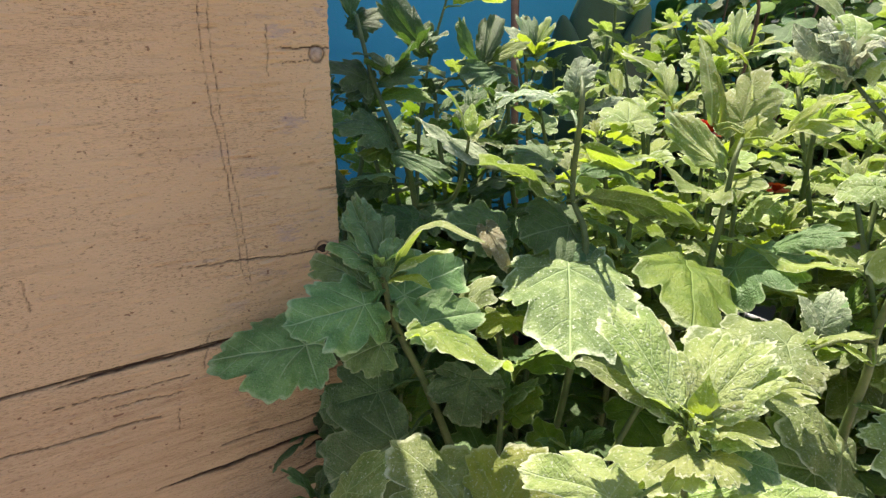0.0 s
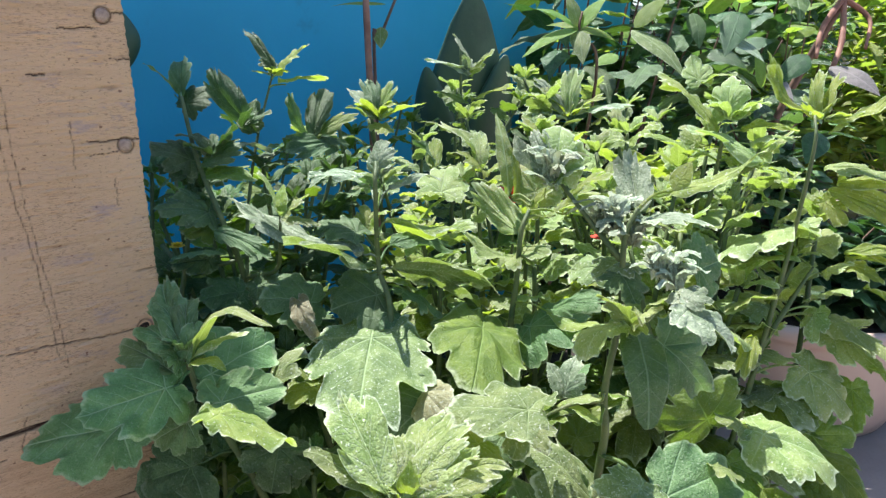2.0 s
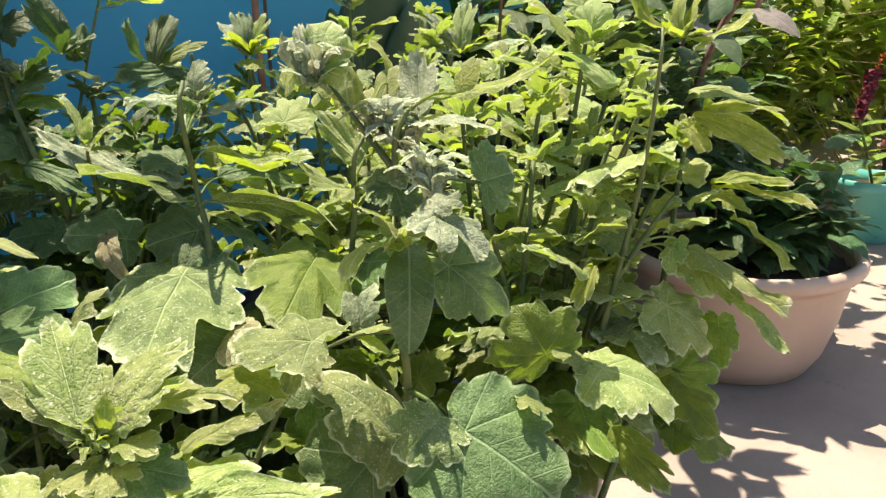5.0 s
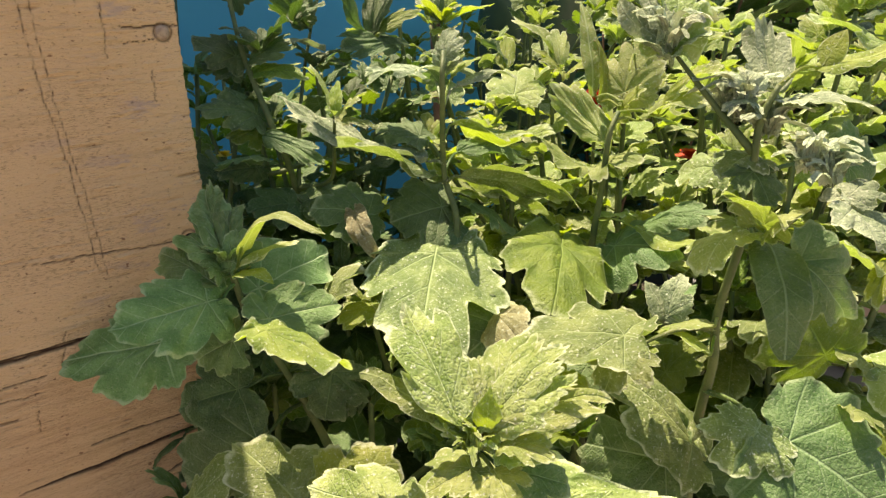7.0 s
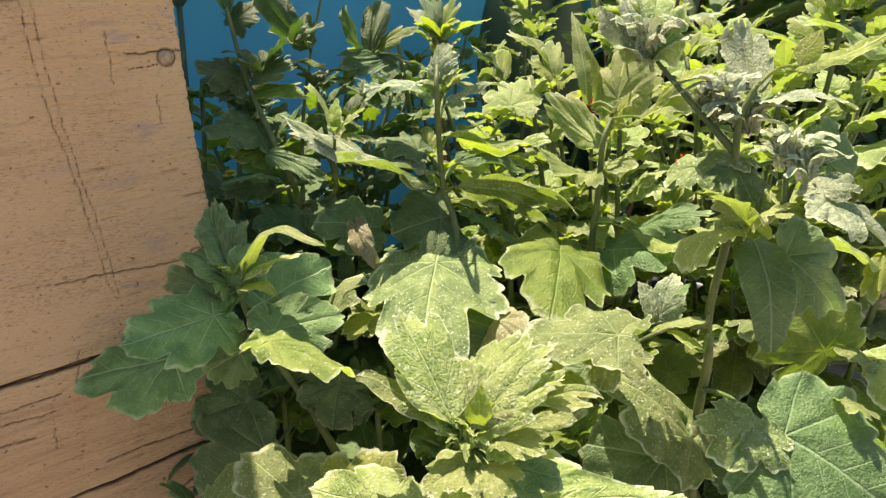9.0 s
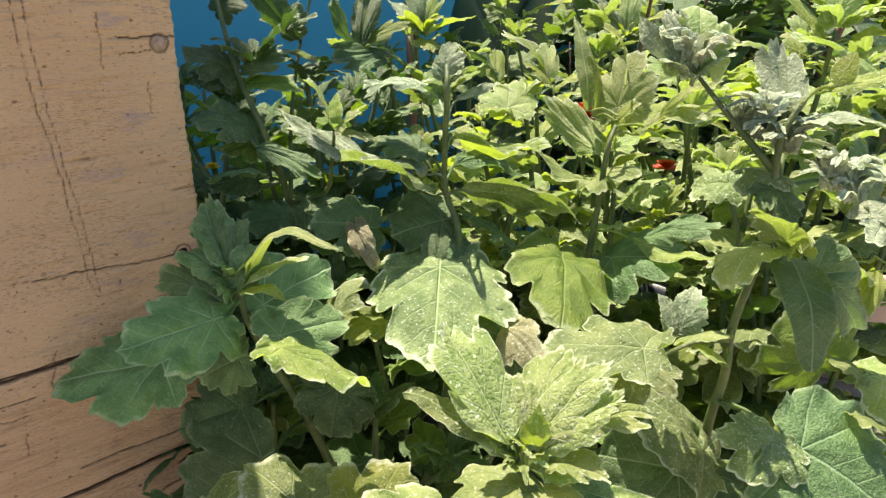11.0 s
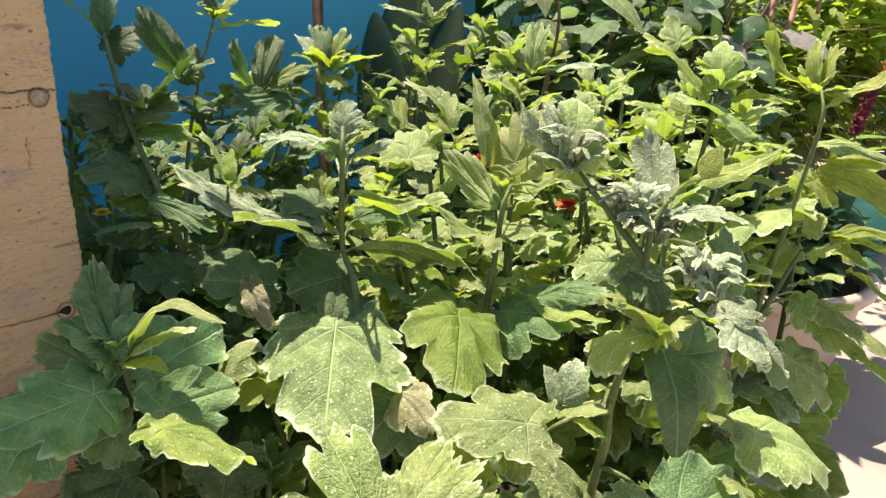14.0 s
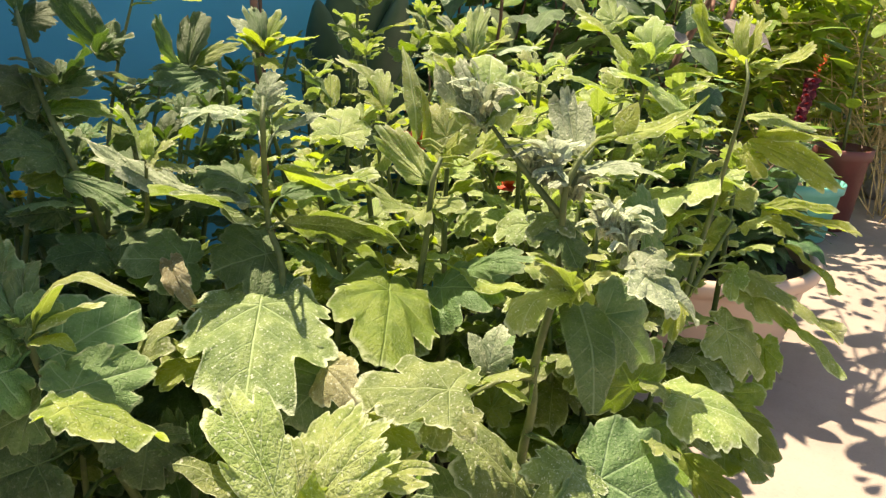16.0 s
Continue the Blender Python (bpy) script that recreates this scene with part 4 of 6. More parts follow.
leaf(pl, "gold", (0.468, 0.324, 0.666), (0.485, 0.359, 0.722), (0.558, -0.763, 0.325), 0.014, 0.15, 0.2, "lance", (0.454, 0.294, 0.668))
leaf(pl, "gold", (0.504, 0.323, 0.697), (0.513, 0.355, 0.727), (0.681, -0.596, 0.425), 0.022, 0.1, 0.2, "mum", (0.470, 0.300, 0.690))
leaf(pl, "green", (0.426, 0.246, 0.603), (0.427, 0.197, 0.623), (-0.390, 0.349, 0.852), 0.03, 0.06, 0.15, "mum", (0.442, 0.296, 0.603))
leaf(pl, "green", (0.442, 0.290, 0.572), (0.443, 0.225, 0.588), (-0.517, 0.206, 0.831), 0.064, 0.06, 0.05, "mum", (0.440, 0.299, 0.571))
leaf(pl, "green", (0.437, 0.318, 0.561), (0.388, 0.340, 0.575), (0.047, -0.461, 0.886), 0.055, 0.08, 0.1, "mum", (0.442, 0.302, 0.553))
leaf(pl, "gold", (0.445, 0.267, 0.592), (0.434, 0.196, 0.601), (-0.300, 0.166, 0.939), 0.014, -0.08, 0.2, "lance", (0.441, 0.297, 0.592))
leaf(pl, "dry", (0.327, 0.278, 0.563), (0.321, 0.238, 0.552), (-0.528, -0.136, 0.838), 0.030, 0.15, 0.15, "round", (0.440, 0.300, 0.566))
leaf(pl, "green", (0.330, 0.268, 0.560), (0.293, 0.272, 0.540), (-0.416, -0.674, 0.611), 0.055, 0.08, 0.1, "mum", (0.442, 0.302, 0.553))
leaf(pl, "green", (0.448, 0.353, 0.567), (0.486, 0.343, 0.560), (0.071, -0.420, 0.905), 0.035, 0.08, 0.1, "mum", (0.442, 0.302, 0.553))
leaf(pl, "pale", (0.446, 0.311, 0.565), (0.426, 0.316, 0.565), (-0.052, -0.160, 0.986), 0.014, 0.08, 0.1, "mum", (0.440, 0.300, 0.566))
leaf(pl, "gold", (0.440, 0.345, 0.601), (0.462, 0.328, 0.610), (-0.401, -0.048, 0.915), 0.026, 0.08, 0.1, "mum", (0.442, 0.297, 0.597))
leaf(pl, "gold", (0.358, 0.355, 0.617), (0.387, 0.351, 0.602), (0.382, -0.387, 0.840), 0.02, 0.08, 0.1, "mum", (0.442, 0.295, 0.613))
leaf(pl, "pale", (0.507, 0.398, 0.679), (0.501, 0.447, 0.718), (0.609, -0.451, 0.653), 0.02, 0.1, 0.2, "mum", (0.463, 0.297, 0.681))
leaf(pl, "gold", (0.508, 0.397, 0.676), (0.485, 0.411, 0.695), (0.185, -0.654, 0.733), 0.024, 0.1, 0.2, "mum", (0.461, 0.296, 0.677))
leaf(pl, "pale", (0.508, 0.399, 0.681), (0.524, 0.423, 0.708), (-0.548, -0.435, 0.715), 0.022, 0.1, 0.2, "mum", (0.465, 0.298, 0.684))
leaf(pl, "gold", (0.510, 0.394, 0.676), (0.511, 0.370, 0.687), (-0.756, 0.259, 0.601), 0.02, 0.1, 0.2, "mum", (0.461, 0.296, 0.677))
leaf(pl, "pale", (0.447, 0.390, 0.662), (0.482, 0.421, 0.680), (0.012, -0.511, 0.859), 0.044, 0.05, 0.1, "mum", (0.452, 0.293, 0.665))
leaf(pl, "gold", (0.448, 0.391, 0.665), (0.425, 0.397, 0.665), (-0.086, -0.282, 0.956), 0.016, 0.08, 0.1, "mum", (0.454, 0.294, 0.668))
leaf(pl, "green", (0.476, 0.427, 0.679), (0.490, 0.477, 0.698), (0.611, -0.434, 0.662), 0.024, 0.08, 0.1, "mum", (0.463, 0.297, 0.681))
leaf(pl, "gold", (0.474, 0.429, 0.679), (0.500, 0.456, 0.702), (-0.182, -0.527, 0.830), 0.02, 0.08, 0.1, "mum", (0.463, 0.297, 0.681))

pl = PLANTS["D"]
# One drooping leaf: shaded blade coloured green, its sunlit lobe coloured pale.
leaf(pl, "green", (0.345, 0.128, 0.646), (0.317, 0.098, 0.610), (-0.385, -0.533, 0.753), 0.022, 0.22, -0.12, "oblong", (0.346, 0.136, 0.650))
leaf(pl, "pale", (0.339, 0.129, 0.648), (0.310, 0.131, 0.636), (-0.273, 0.190, 0.860), 0.036, 0.22, 0.1, "mum", (0.346, 0.136, 0.650))
leaf(pl, "green", (0.359, 0.123, 0.638), (0.382, 0.104, 0.605), (-0.365, -0.891, 0.272), 0.036, 0.12, 0.05, "mum", (0.348, 0.139, 0.637))
leaf(pl, "grey", (0.322, 0.090, 0.674), (0.332, 0.067, 0.657), (0.009, -0.572, 0.820), 0.032, 0.08, 0.25, "mum", (0.346, 0.136, 0.675))
leaf(pl, "grey", (0.324, 0.089, 0.674), (0.337, 0.088, 0.679), (-0.314, -0.251, 0.915), 0.018, 0.1, 0.2, "mum", (0.346, 0.136, 0.675))
leaf(pl, "grey", (0.366, 0.141, 0.701), (0.386, 0.163, 0.731), (-0.517, -0.493, 0.700), 0.026, -0.1, 0.3, "mum", (0.351, 0.133, 0.705))
leaf(pl, "gold", (0.377, 0.135, 0.710), (0.428, 0.109, 0.728), (-0.497, -0.512, 0.701), 0.0145, -0.05, 0.25, "ovate", (0.352, 0.133, 0.707))
leaf(pl, "gold", (0.383, 0.132, 0.712), (0.398, 0.131, 0.726), (-0.286, -0.928, 0.241), 0.011, 0.05, 0.1, "smooth", (0.352, 0.133, 0.707))
leaf(pl, "grey", (0.358, 0.134, 0.700), (0.376, 0.103, 0.696), (-0.124, -0.201, 0.972), 0.03, 0.12, 0.1, "mum", (0.350, 0.134, 0.703))
leaf(pl, "green", (0.362, 0.122, 0.548), (0.388, 0.064, 0.509), (-0.281, -0.617, 0.735), 0.088, 0.08, 0.05, "mum", (0.366, 0.157, 0.550))
leaf(pl, "dusty", (0.359, 0.123, 0.551), (0.334, 0.122, 0.533), (-0.389, -0.706, 0.591), 0.04, 0.15, 0.1, "mum", (0.366, 0.157, 0.550))
leaf(pl, "pale", (0.394, 0.101, 0.555), (0.405, 0.087, 0.547), (0.272, -0.295, 0.916), 0.02, 0.08, 0.1, "mum", (0.365, 0.155, 0.556))
leaf(pl, "dusty", (0.322, 0.165, 0.590), (0.297, 0.217, 0.581), (-0.337, -0.004, 0.942), 0.054, 0.06, 0.1, "mum", (0.355, 0.149, 0.592))
leaf(pl, "dusty", (0.314, 0.166, 0.588), (0.295, 0.164, 0.573), (-0.613, -0.023, 0.789), 0.034, 0.15, 0.1, "mum", (0.355, 0.149, 0.592))
leaf(pl, "pale", (0.348, 0.146, 0.597), (0.339, 0.171, 0.586), (-0.141, 0.365, 0.920), 0.016, 0.1, 0.1, "lance", (0.353, 0.148, 0.600))
leaf(pl, "gold", (0.343, 0.143, 0.585), (0.336, 0.168, 0.591), (0.301, -0.121, 0.946), 0.014, 0.1, 0.1, "lance", (0.357, 0.150, 0.588))
leaf(pl, "grey", (0.348, 0.171, 0.588), (0.361, 0.174, 0.610), (-0.845, -0.047, 0.532), 0.024, 0.1, 0.2, "mum", (0.357, 0.150, 0.588))
leaf(pl, "grey", (0.347, 0.172, 0.589), (0.351, 0.188, 0.605), (0.018, -0.708, 0.706), 0.014, 0.1, 0.2, "lance", (0.357, 0.150, 0.588))
leaf(pl, "green", (0.348, 0.170, 0.589), (0.378, 0.176, 0.599), (-0.381, 0.544, 0.748), 0.018, 0.1, 0.2, "lance", (0.357, 0.150, 0.588))
leaf(pl, "pale", (0.332, 0.119, 0.653), (0.315, 0.126, 0.669), (0.488, -0.505, 0.712), 0.028, 0.15, 0.1, "mum", (0.346, 0.136, 0.655))
leaf(pl, "pale", (0.333, 0.118, 0.654), (0.335, 0.106, 0.664), (-0.278, 0.610, 0.742), 0.028, 0.15, 0.1, "mum", (0.346, 0.136, 0.655))
leaf(pl, "dusty", (0.359, 0.148, 0.516), (0.337, 0.202, 0.554), (0.014, -0.575, 0.818), 0.05, 0.1, 0.12, "mum", (0.374, 0.164, 0.508))
leaf(pl, "green", (0.349, 0.156, 0.514), (0.322, 0.199, 0.515), (-0.686, -0.464, 0.561), 0.06, 0.08, 0.1, "mum", (0.374, 0.164, 0.508))
leaf(pl, "green", (0.340, 0.212, 0.552), (0.320, 0.210, 0.537), (-0.519, -0.409, 0.751), 0.04, 0.08, 0.1, "mum", (0.367, 0.158, 0.544))
leaf(pl, "gold", (0.305, 0.195, 0.567), (0.273, 0.198, 0.568), (-0.021, -0.523, 0.852), 0.04, 0.1, 0.1, "mum", (0.363, 0.153, 0.568))
tuft(pl, "wool", (0.351, 0.147, 0.691), 0.02, 14, 5, "curl")
tuft(pl, "wool", (0.353, 0.136, 0.686), 0.018, 12, 55, "curl")
tuft(pl, "wool", (0.350, 0.156, 0.694), 0.016, 9, 56, "curl")
tuft(pl, "wool", (0.338, 0.109, 0.678), 0.017, 13, 6, "curl")
tuft(pl, "wool", (0.336, 0.100, 0.675), 0.015, 10, 7, "curl")
leaf(pl, "green", (0.344, 0.137, 0.674), (0.339, 0.123, 0.662), (-0.157, -0.613, 0.774), 0.024, 0.08, 0.1, "mum", (0.346, 0.136, 0.675))
leaf(pl, "dusty", (0.356, 0.141, 0.676), (0.335, 0.143, 0.669), (-0.347, -0.382, 0.857), 0.024, 0.2, 0.2, "mum", (0.346, 0.136, 0.675))
leaf(pl, "dusty", (0.372, 0.164, 0.664), (0.362, 0.183, 0.655), (-0.729, -0.037, 0.684), 0.026, 0.2, 0.2, "mum", (0.346, 0.136, 0.665))
leaf(pl, "grey", (0.330, 0.170, 0.718), (0.333, 0.188, 0.744), (-0.832, -0.397, 0.388), 0.02, 0.1, 0.2, "mum", (0.340, 0.176, 0.713))
leaf(pl, "pale", (0.331, 0.169, 0.719), (0.349, 0.181, 0.746), (-0.473, -0.643, 0.602), 0.026, 0.15, 0.2, "mum", (0.339, 0.178, 0.716))
tuft(pl, "wool", (0.328, 0.170, 0.722), 0.016, 9, 57, "curl")
leaf(pl, "grey", (0.331, 0.169, 0.718), (0.343, 0.158, 0.726), (-0.356, 0.283, 0.891), 0.022, 0.15, 0.1, "mum", (0.340, 0.176, 0.713))
leaf(pl, "grey", (0.327, 0.172, 0.718), (0.314, 0.177, 0.725), (0.275, -0.539, 0.796), 0.018, 0.15, 0.1, "mum", (0.339, 0.178, 0.716))
leaf(pl, "grey", (0.329, 0.179, 0.724), (0.333, 0.201, 0.741), (-0.944, 0.290, -0.156), 0.01, 0.15, 0.2, "lance", (0.338, 0.181, 0.724))
leaf(pl, "green", (0.381, 0.116, 0.671), (0.401, 0.113, 0.673), (-0.177, -0.918, 0.354), 0.032, 0.08, 0.1, "mum", (0.346, 0.136, 0.670))
leaf(pl, "pale", (0.200, 0.150, 0.605), (0.208, 0.194, 0.633), (-0.30, -0.49, 0.82), 0.036, 0.05, 0.25, "fan", (0.208, 0.152, 0.590))
leaf(pl, "dusty", (0.203, 0.152, 0.597), (0.182, 0.185, 0.617), (0.062, -0.473, 0.879), 0.014, 0.08, 0.3, "spoon", (0.208, 0.152, 0.590))
leaf(pl, "pale", (0.210, 0.147, 0.605), (0.248, 0.165, 0.618), (-0.258, -0.171, 0.951), 0.032, 0.1, 0.30, "fan", (0.208, 0.152, 0.590))
leaf(pl, "pale", (0.210, 0.144, 0.606), (0.249, 0.123, 0.606), (0.016, -0.104, 0.994), 0.033, 0.1, 0.25, "fan", (0.208, 0.152, 0.590))
leaf(pl, "dusty", (0.213, 0.150, 0.604), (0.228, 0.166, 0.610), (-0.309, -0.071, 0.948), 0.015, 0.06, 0.2, "round", (0.208, 0.152, 0.590))
leaf(pl, "gold", (0.203, 0.147, 0.600), (0.196, 0.160, 0.609), (0.363, -0.407, 0.839), 0.008, -0.1, 0.3, "ovate", (0.208, 0.152, 0.590))
leaf(pl, "gold", (0.206, 0.140, 0.596), (0.211, 0.149, 0.611), (-0.943, -0.063, 0.326), 0.007, -0.1, 0.3, "ovate", (0.208, 0.152, 0.590))
leaf(pl, "pale", (0.208, 0.139, 0.596), (0.217, 0.127, 0.594), (-0.314, -0.413, 0.855), 0.012, 0.1, 0.2, "round", (0.208, 0.152, 0.590))
leaf(pl, "pale", (0.200, 0.139, 0.588), (0.187, 0.142, 0.580), (-0.572, -0.343, 0.745), 0.012, 0.1, 0.2, "round", (0.208, 0.152, 0.590))
leaf(pl, "green", (0.209, 0.138, 0.589), (0.227, 0.122, 0.583), (-0.257, -0.574, 0.777), 0.02, 0.08, 0.15, "mum", (0.208, 0.152, 0.590))
tuft(pl, "pale", (0.202, 0.146, 0.595), 0.009, 12, 11, "curl")
leaf(pl, "pale", (0.209, 0.144, 0.603), (0.241, 0.138, 0.626), (-0.608, -0.210, 0.766), 0.026, 0.10, 0.25, "fan", (0.208, 0.152, 0.590))
leaf(pl, "pale", (0.207, 0.147, 0.603), (0.217, 0.166, 0.618), (-0.353, -0.449, 0.821), 0.022, 0.10, 0.25, "fan", (0.208, 0.152, 0.590))
leaf(pl, "pale", (0.210, 0.141, 0.602), (0.234, 0.126, 0.620), (-0.637, -0.060, 0.768), 0.024, 0.10, 0.25, "fan", (0.208, 0.152, 0.590))
leaf(pl, "pale", (0.209, 0.140, 0.598), (0.214, 0.119, 0.601), (-0.344, 0.037, 0.938), 0.020, 0.10, 0.25, "fan", (0.208, 0.152, 0.590))
leaf(pl, "pale", (0.203, 0.147, 0.597), (0.194, 0.169, 0.607), (-0.171, -0.469, 0.867), 0.014, 0.10, 0.25, "fan", (0.208, 0.152, 0.590))
leaf(pl, "gold", (0.208, 0.144, 0.601), (0.210, 0.145, 0.619), (-0.738, -0.659, 0.143), 0.012, 0.10, 0.25, "ovate", (0.208, 0.152, 0.590))
leaf(pl, "pale", (0.202, 0.142, 0.591), (0.182, 0.146, 0.586), (-0.256, -0.251, 0.934), 0.018, 0.10, 0.25, "mum", (0.208, 0.152, 0.590))
leaf(pl, "pale", (0.205, 0.138, 0.591), (0.197, 0.120, 0.589), (-0.165, -0.041, 0.985), 0.020, 0.10, 0.25, "mum", (0.208, 0.152, 0.590))
tuft(pl, "gold", (0.205, 0.145, 0.600), 0.008, 7, 12, "mum")
leaf(pl, "gold", (0.201, 0.252, 0.492), (0.237, 0.257, 0.522), (-0.443, -0.646, 0.621), 0.06, 0.08, 0.1, "mum", (0.251, 0.156, 0.489))
leaf(pl, "dusty", (0.192, 0.259, 0.491), (0.175, 0.311, 0.518), (-0.125, -0.483, 0.867), 0.06, 0.08, 0.1, "mum", (0.251, 0.156, 0.489))
leaf(pl, "dusty", (0.149, 0.332, 0.477), (0.188, 0.315, 0.505), (-0.600, -0.061, 0.798), 0.04, 0.08, 0.1, "mum", (0.259, 0.157, 0.475))
leaf(pl, "pale", (0.220, 0.174, 0.547), (0.273, 0.159, 0.548), (-0.019, -0.029, 0.999), 0.05, 0.05, 0.1, "mum", (0.223, 0.154, 0.545))
leaf(pl, "pale", (0.214, 0.154, 0.557), (0.286, 0.109, 0.548), (0.002, -0.184, 0.983), 0.034, 0.05, 0.1, "mum", (0.218, 0.153, 0.560))
leaf(pl, "pale", (0.249, 0.187, 0.551), (0.303, 0.173, 0.563), (-0.228, -0.051, 0.972), 0.03, 0.05, 0.1, "mum", (0.223, 0.154, 0.545))
leaf(pl, "pale", (0.182, 0.155, 0.569), (0.160, 0.192, 0.572), (-0.682, -0.438, 0.586), 0.03, 0.08, 0.1, "mum", (0.215, 0.153, 0.568))
leaf(pl, "pale", (0.243, 0.176, 0.554), (0.200, 0.186, 0.548), (-0.150, -0.074, 0.986), 0.04, 0.08, 0.1, "mum", (0.223, 0.154, 0.545))

pl = PLANTS["E"]
leaf(pl, "pale", (0.623, 0.160, 0.645), (0.548, 0.185, 0.625), (-0.143, 0.316, 0.938), 0.056, 0.06, 0.1, "mum", (0.593, 0.151, 0.644))
leaf(pl, "pale", (0.621, 0.161, 0.643), (0.623, 0.142, 0.652), (-0.812, 0.192, 0.551), 0.026, 0.06, 0.1, "mum", (0.593, 0.151, 0.644))
leaf(pl, "pale", (0.499, 0.128, 0.524), (0.526, 0.077, 0.504), (-0.175, -0.439, 0.881), 0.062, 0.1, 0.12, "mum", (0.562, 0.160, 0.513))
leaf(pl, "pale", (0.498, 0.129, 0.526), (0.484, 0.146, 0.536), (-0.082, -0.570, 0.818), 0.026, 0.1, 0.1, "mum", (0.562, 0.160, 0.513))
# Lower leaves take the pale kind so that their colour looks sunlit.
leaf(pl, "pale", (0.629, 0.136, 0.573), (0.652, 0.056, 0.527), (-0.024, -0.505, 0.863), 0.05, 0.08, -0.1, "mum", (0.598, 0.154, 0.577))
leaf(pl, "pale", (0.631, 0.097, 0.542), (0.642, 0.050, 0.508), (-0.057, -0.583, 0.810), 0.03, 0.08, 0.15, "mum", (0.571, 0.158, 0.544))
leaf(pl, "pale", (0.603, 0.139, 0.538), (0.630, 0.102, 0.500), (-0.713, -0.684, 0.152), 0.046, 0.1, -0.1, "mum", (0.569, 0.159, 0.535))
leaf(pl, "pale", (0.634, 0.142, 0.563), (0.648, 0.092, 0.534), (-0.263, -0.549, 0.793), 0.044, 0.08, 0.1, "mum", (0.584, 0.157, 0.564))
leaf(pl, "pale", (0.629, 0.139, 0.580), (0.610, 0.133, 0.557), (-0.759, -0.065, 0.647), 0.02, 0.08, 0.1, "mum", (0.603, 0.153, 0.581))
leaf(pl, "pale", (0.614, 0.169, 0.575), (0.592, 0.198, 0.581), (-0.369, -0.437, 0.820), 0.046, 0.08, 0.1, "mum", (0.598, 0.154, 0.577))
leaf(pl, "gold", (0.667, 0.174, 0.725), (0.657, 0.214, 0.774), (-0.079, -0.781, 0.620), 0.022, -0.1, 0.2, "mum", (0.595, 0.145, 0.727))
leaf(pl, "gold", (0.670, 0.172, 0.726), (0.693, 0.184, 0.764), (-0.841, 0.359, 0.405), 0.018, 0.1, 0.2, "mum", (0.597, 0.146, 0.730))
leaf(pl, "gold", (0.675, 0.168, 0.728), (0.695, 0.167, 0.761), (-0.754, 0.467, 0.462), 0.02, 0.1, 0.2, "mum", (0.597, 0.146, 0.730))
leaf(pl, "gold", (0.673, 0.168, 0.723), (0.700, 0.127, 0.744), (-0.317, 0.240, 0.917), 0.024, -0.08, 0.2, "mum", (0.595, 0.145, 0.727))
leaf(pl, "pale", (0.674, 0.163, 0.713), (0.694, 0.142, 0.730), (-0.407, 0.301, 0.862), 0.021, 0.1, 0.2, "mum", (0.589, 0.142, 0.717))
leaf(pl, "pale", (0.685, 0.168, 0.685), (0.691, 0.115, 0.678), (-0.524, -0.171, 0.835), 0.03, 0.06, 0.2, "mum", (0.640, 0.150, 0.610))
leaf(pl, "gold", (0.682, 0.162, 0.666), (0.703, 0.091, 0.635), (-0.909, -0.356, 0.218), 0.03, 0.1, 0.12, "mum", (0.640, 0.150, 0.610))
leaf(pl, "gold", (0.689, 0.158, 0.670), (0.718, 0.096, 0.664), (-0.314, -0.247, 0.917), 0.028, 0.1, 0.1, "mum", (0.640, 0.150, 0.610))
leaf(pl, "gold", (0.678, 0.164, 0.660), (0.674, 0.143, 0.639), (-0.884, -0.248, 0.396), 0.022, 0.08, 0.1, "mum", (0.640, 0.150, 0.610))
leaf(pl, "gold", (0.690, 0.145, 0.612), (0.727, 0.094, 0.613), (-0.451, -0.318, 0.834), 0.024, 0.06, 0.1, "mum", (0.640, 0.150, 0.610))
leaf(pl, "gold", (0.689, 0.144, 0.608), (0.727, 0.076, 0.591), (-0.040, -0.266, 0.963), 0.024, 0.08, 0.1, "mum", (0.640, 0.150, 0.610))
leaf(pl, "gold", (0.691, 0.141, 0.605), (0.697, 0.113, 0.590), (-0.496, -0.508, 0.705), 0.022, 0.08, 0.1, "mum", (0.637, 0.150, 0.607))
leaf(pl, "gold", (0.695, 0.128, 0.585), (0.698, 0.073, 0.550), (-0.045, -0.536, 0.843), 0.014, 0.08, 0.1, "mum", (0.607, 0.153, 0.586))
leaf(pl, "olive", (0.624, 0.135, 0.478), (0.638, 0.102, 0.435), (-0.669, -0.678, 0.306), 0.055, 0.08, 0.1, "mum", (0.550, 0.164, 0.473))
leaf(pl, "olive", (0.675, 0.120, 0.507), (0.660, 0.108, 0.466), (-0.768, -0.492, 0.410), 0.03, 0.08, 0.1, "mum", (0.558, 0.161, 0.499))
leaf(pl, "olive", (0.526, 0.124, 0.468), (0.530, 0.075, 0.434), (-0.816, -0.377, 0.438), 0.036, 0.08, 0.1, "mum", (0.547, 0.165, 0.460))
leaf(pl, "olive", (0.575, 0.160, 0.507), (0.606, 0.117, 0.498), (-0.466, -0.499, 0.731), 0.045, 0.08, 0.1, "mum", (0.558, 0.161, 0.499))
leaf(pl, "gold", (0.519, 0.140, 0.587), (0.488, 0.131, 0.566), (-0.308, -0.638, 0.706), 0.018, 0.1, 0.2, "mum", (0.580, 0.157, 0.572))
leaf(pl, "pale", (0.515, 0.141, 0.579), (0.464, 0.160, 0.608), (0.199, -0.626, 0.754), 0.034, 0.06, 0.15, "mum", (0.577, 0.157, 0.563))
leaf(pl, "olive", (0.484, 0.147, 0.526), (0.477, 0.171, 0.563), (-0.669, -0.678, 0.306), 0.06, 0.08, 0.1, "mum", (0.558, 0.161, 0.499))
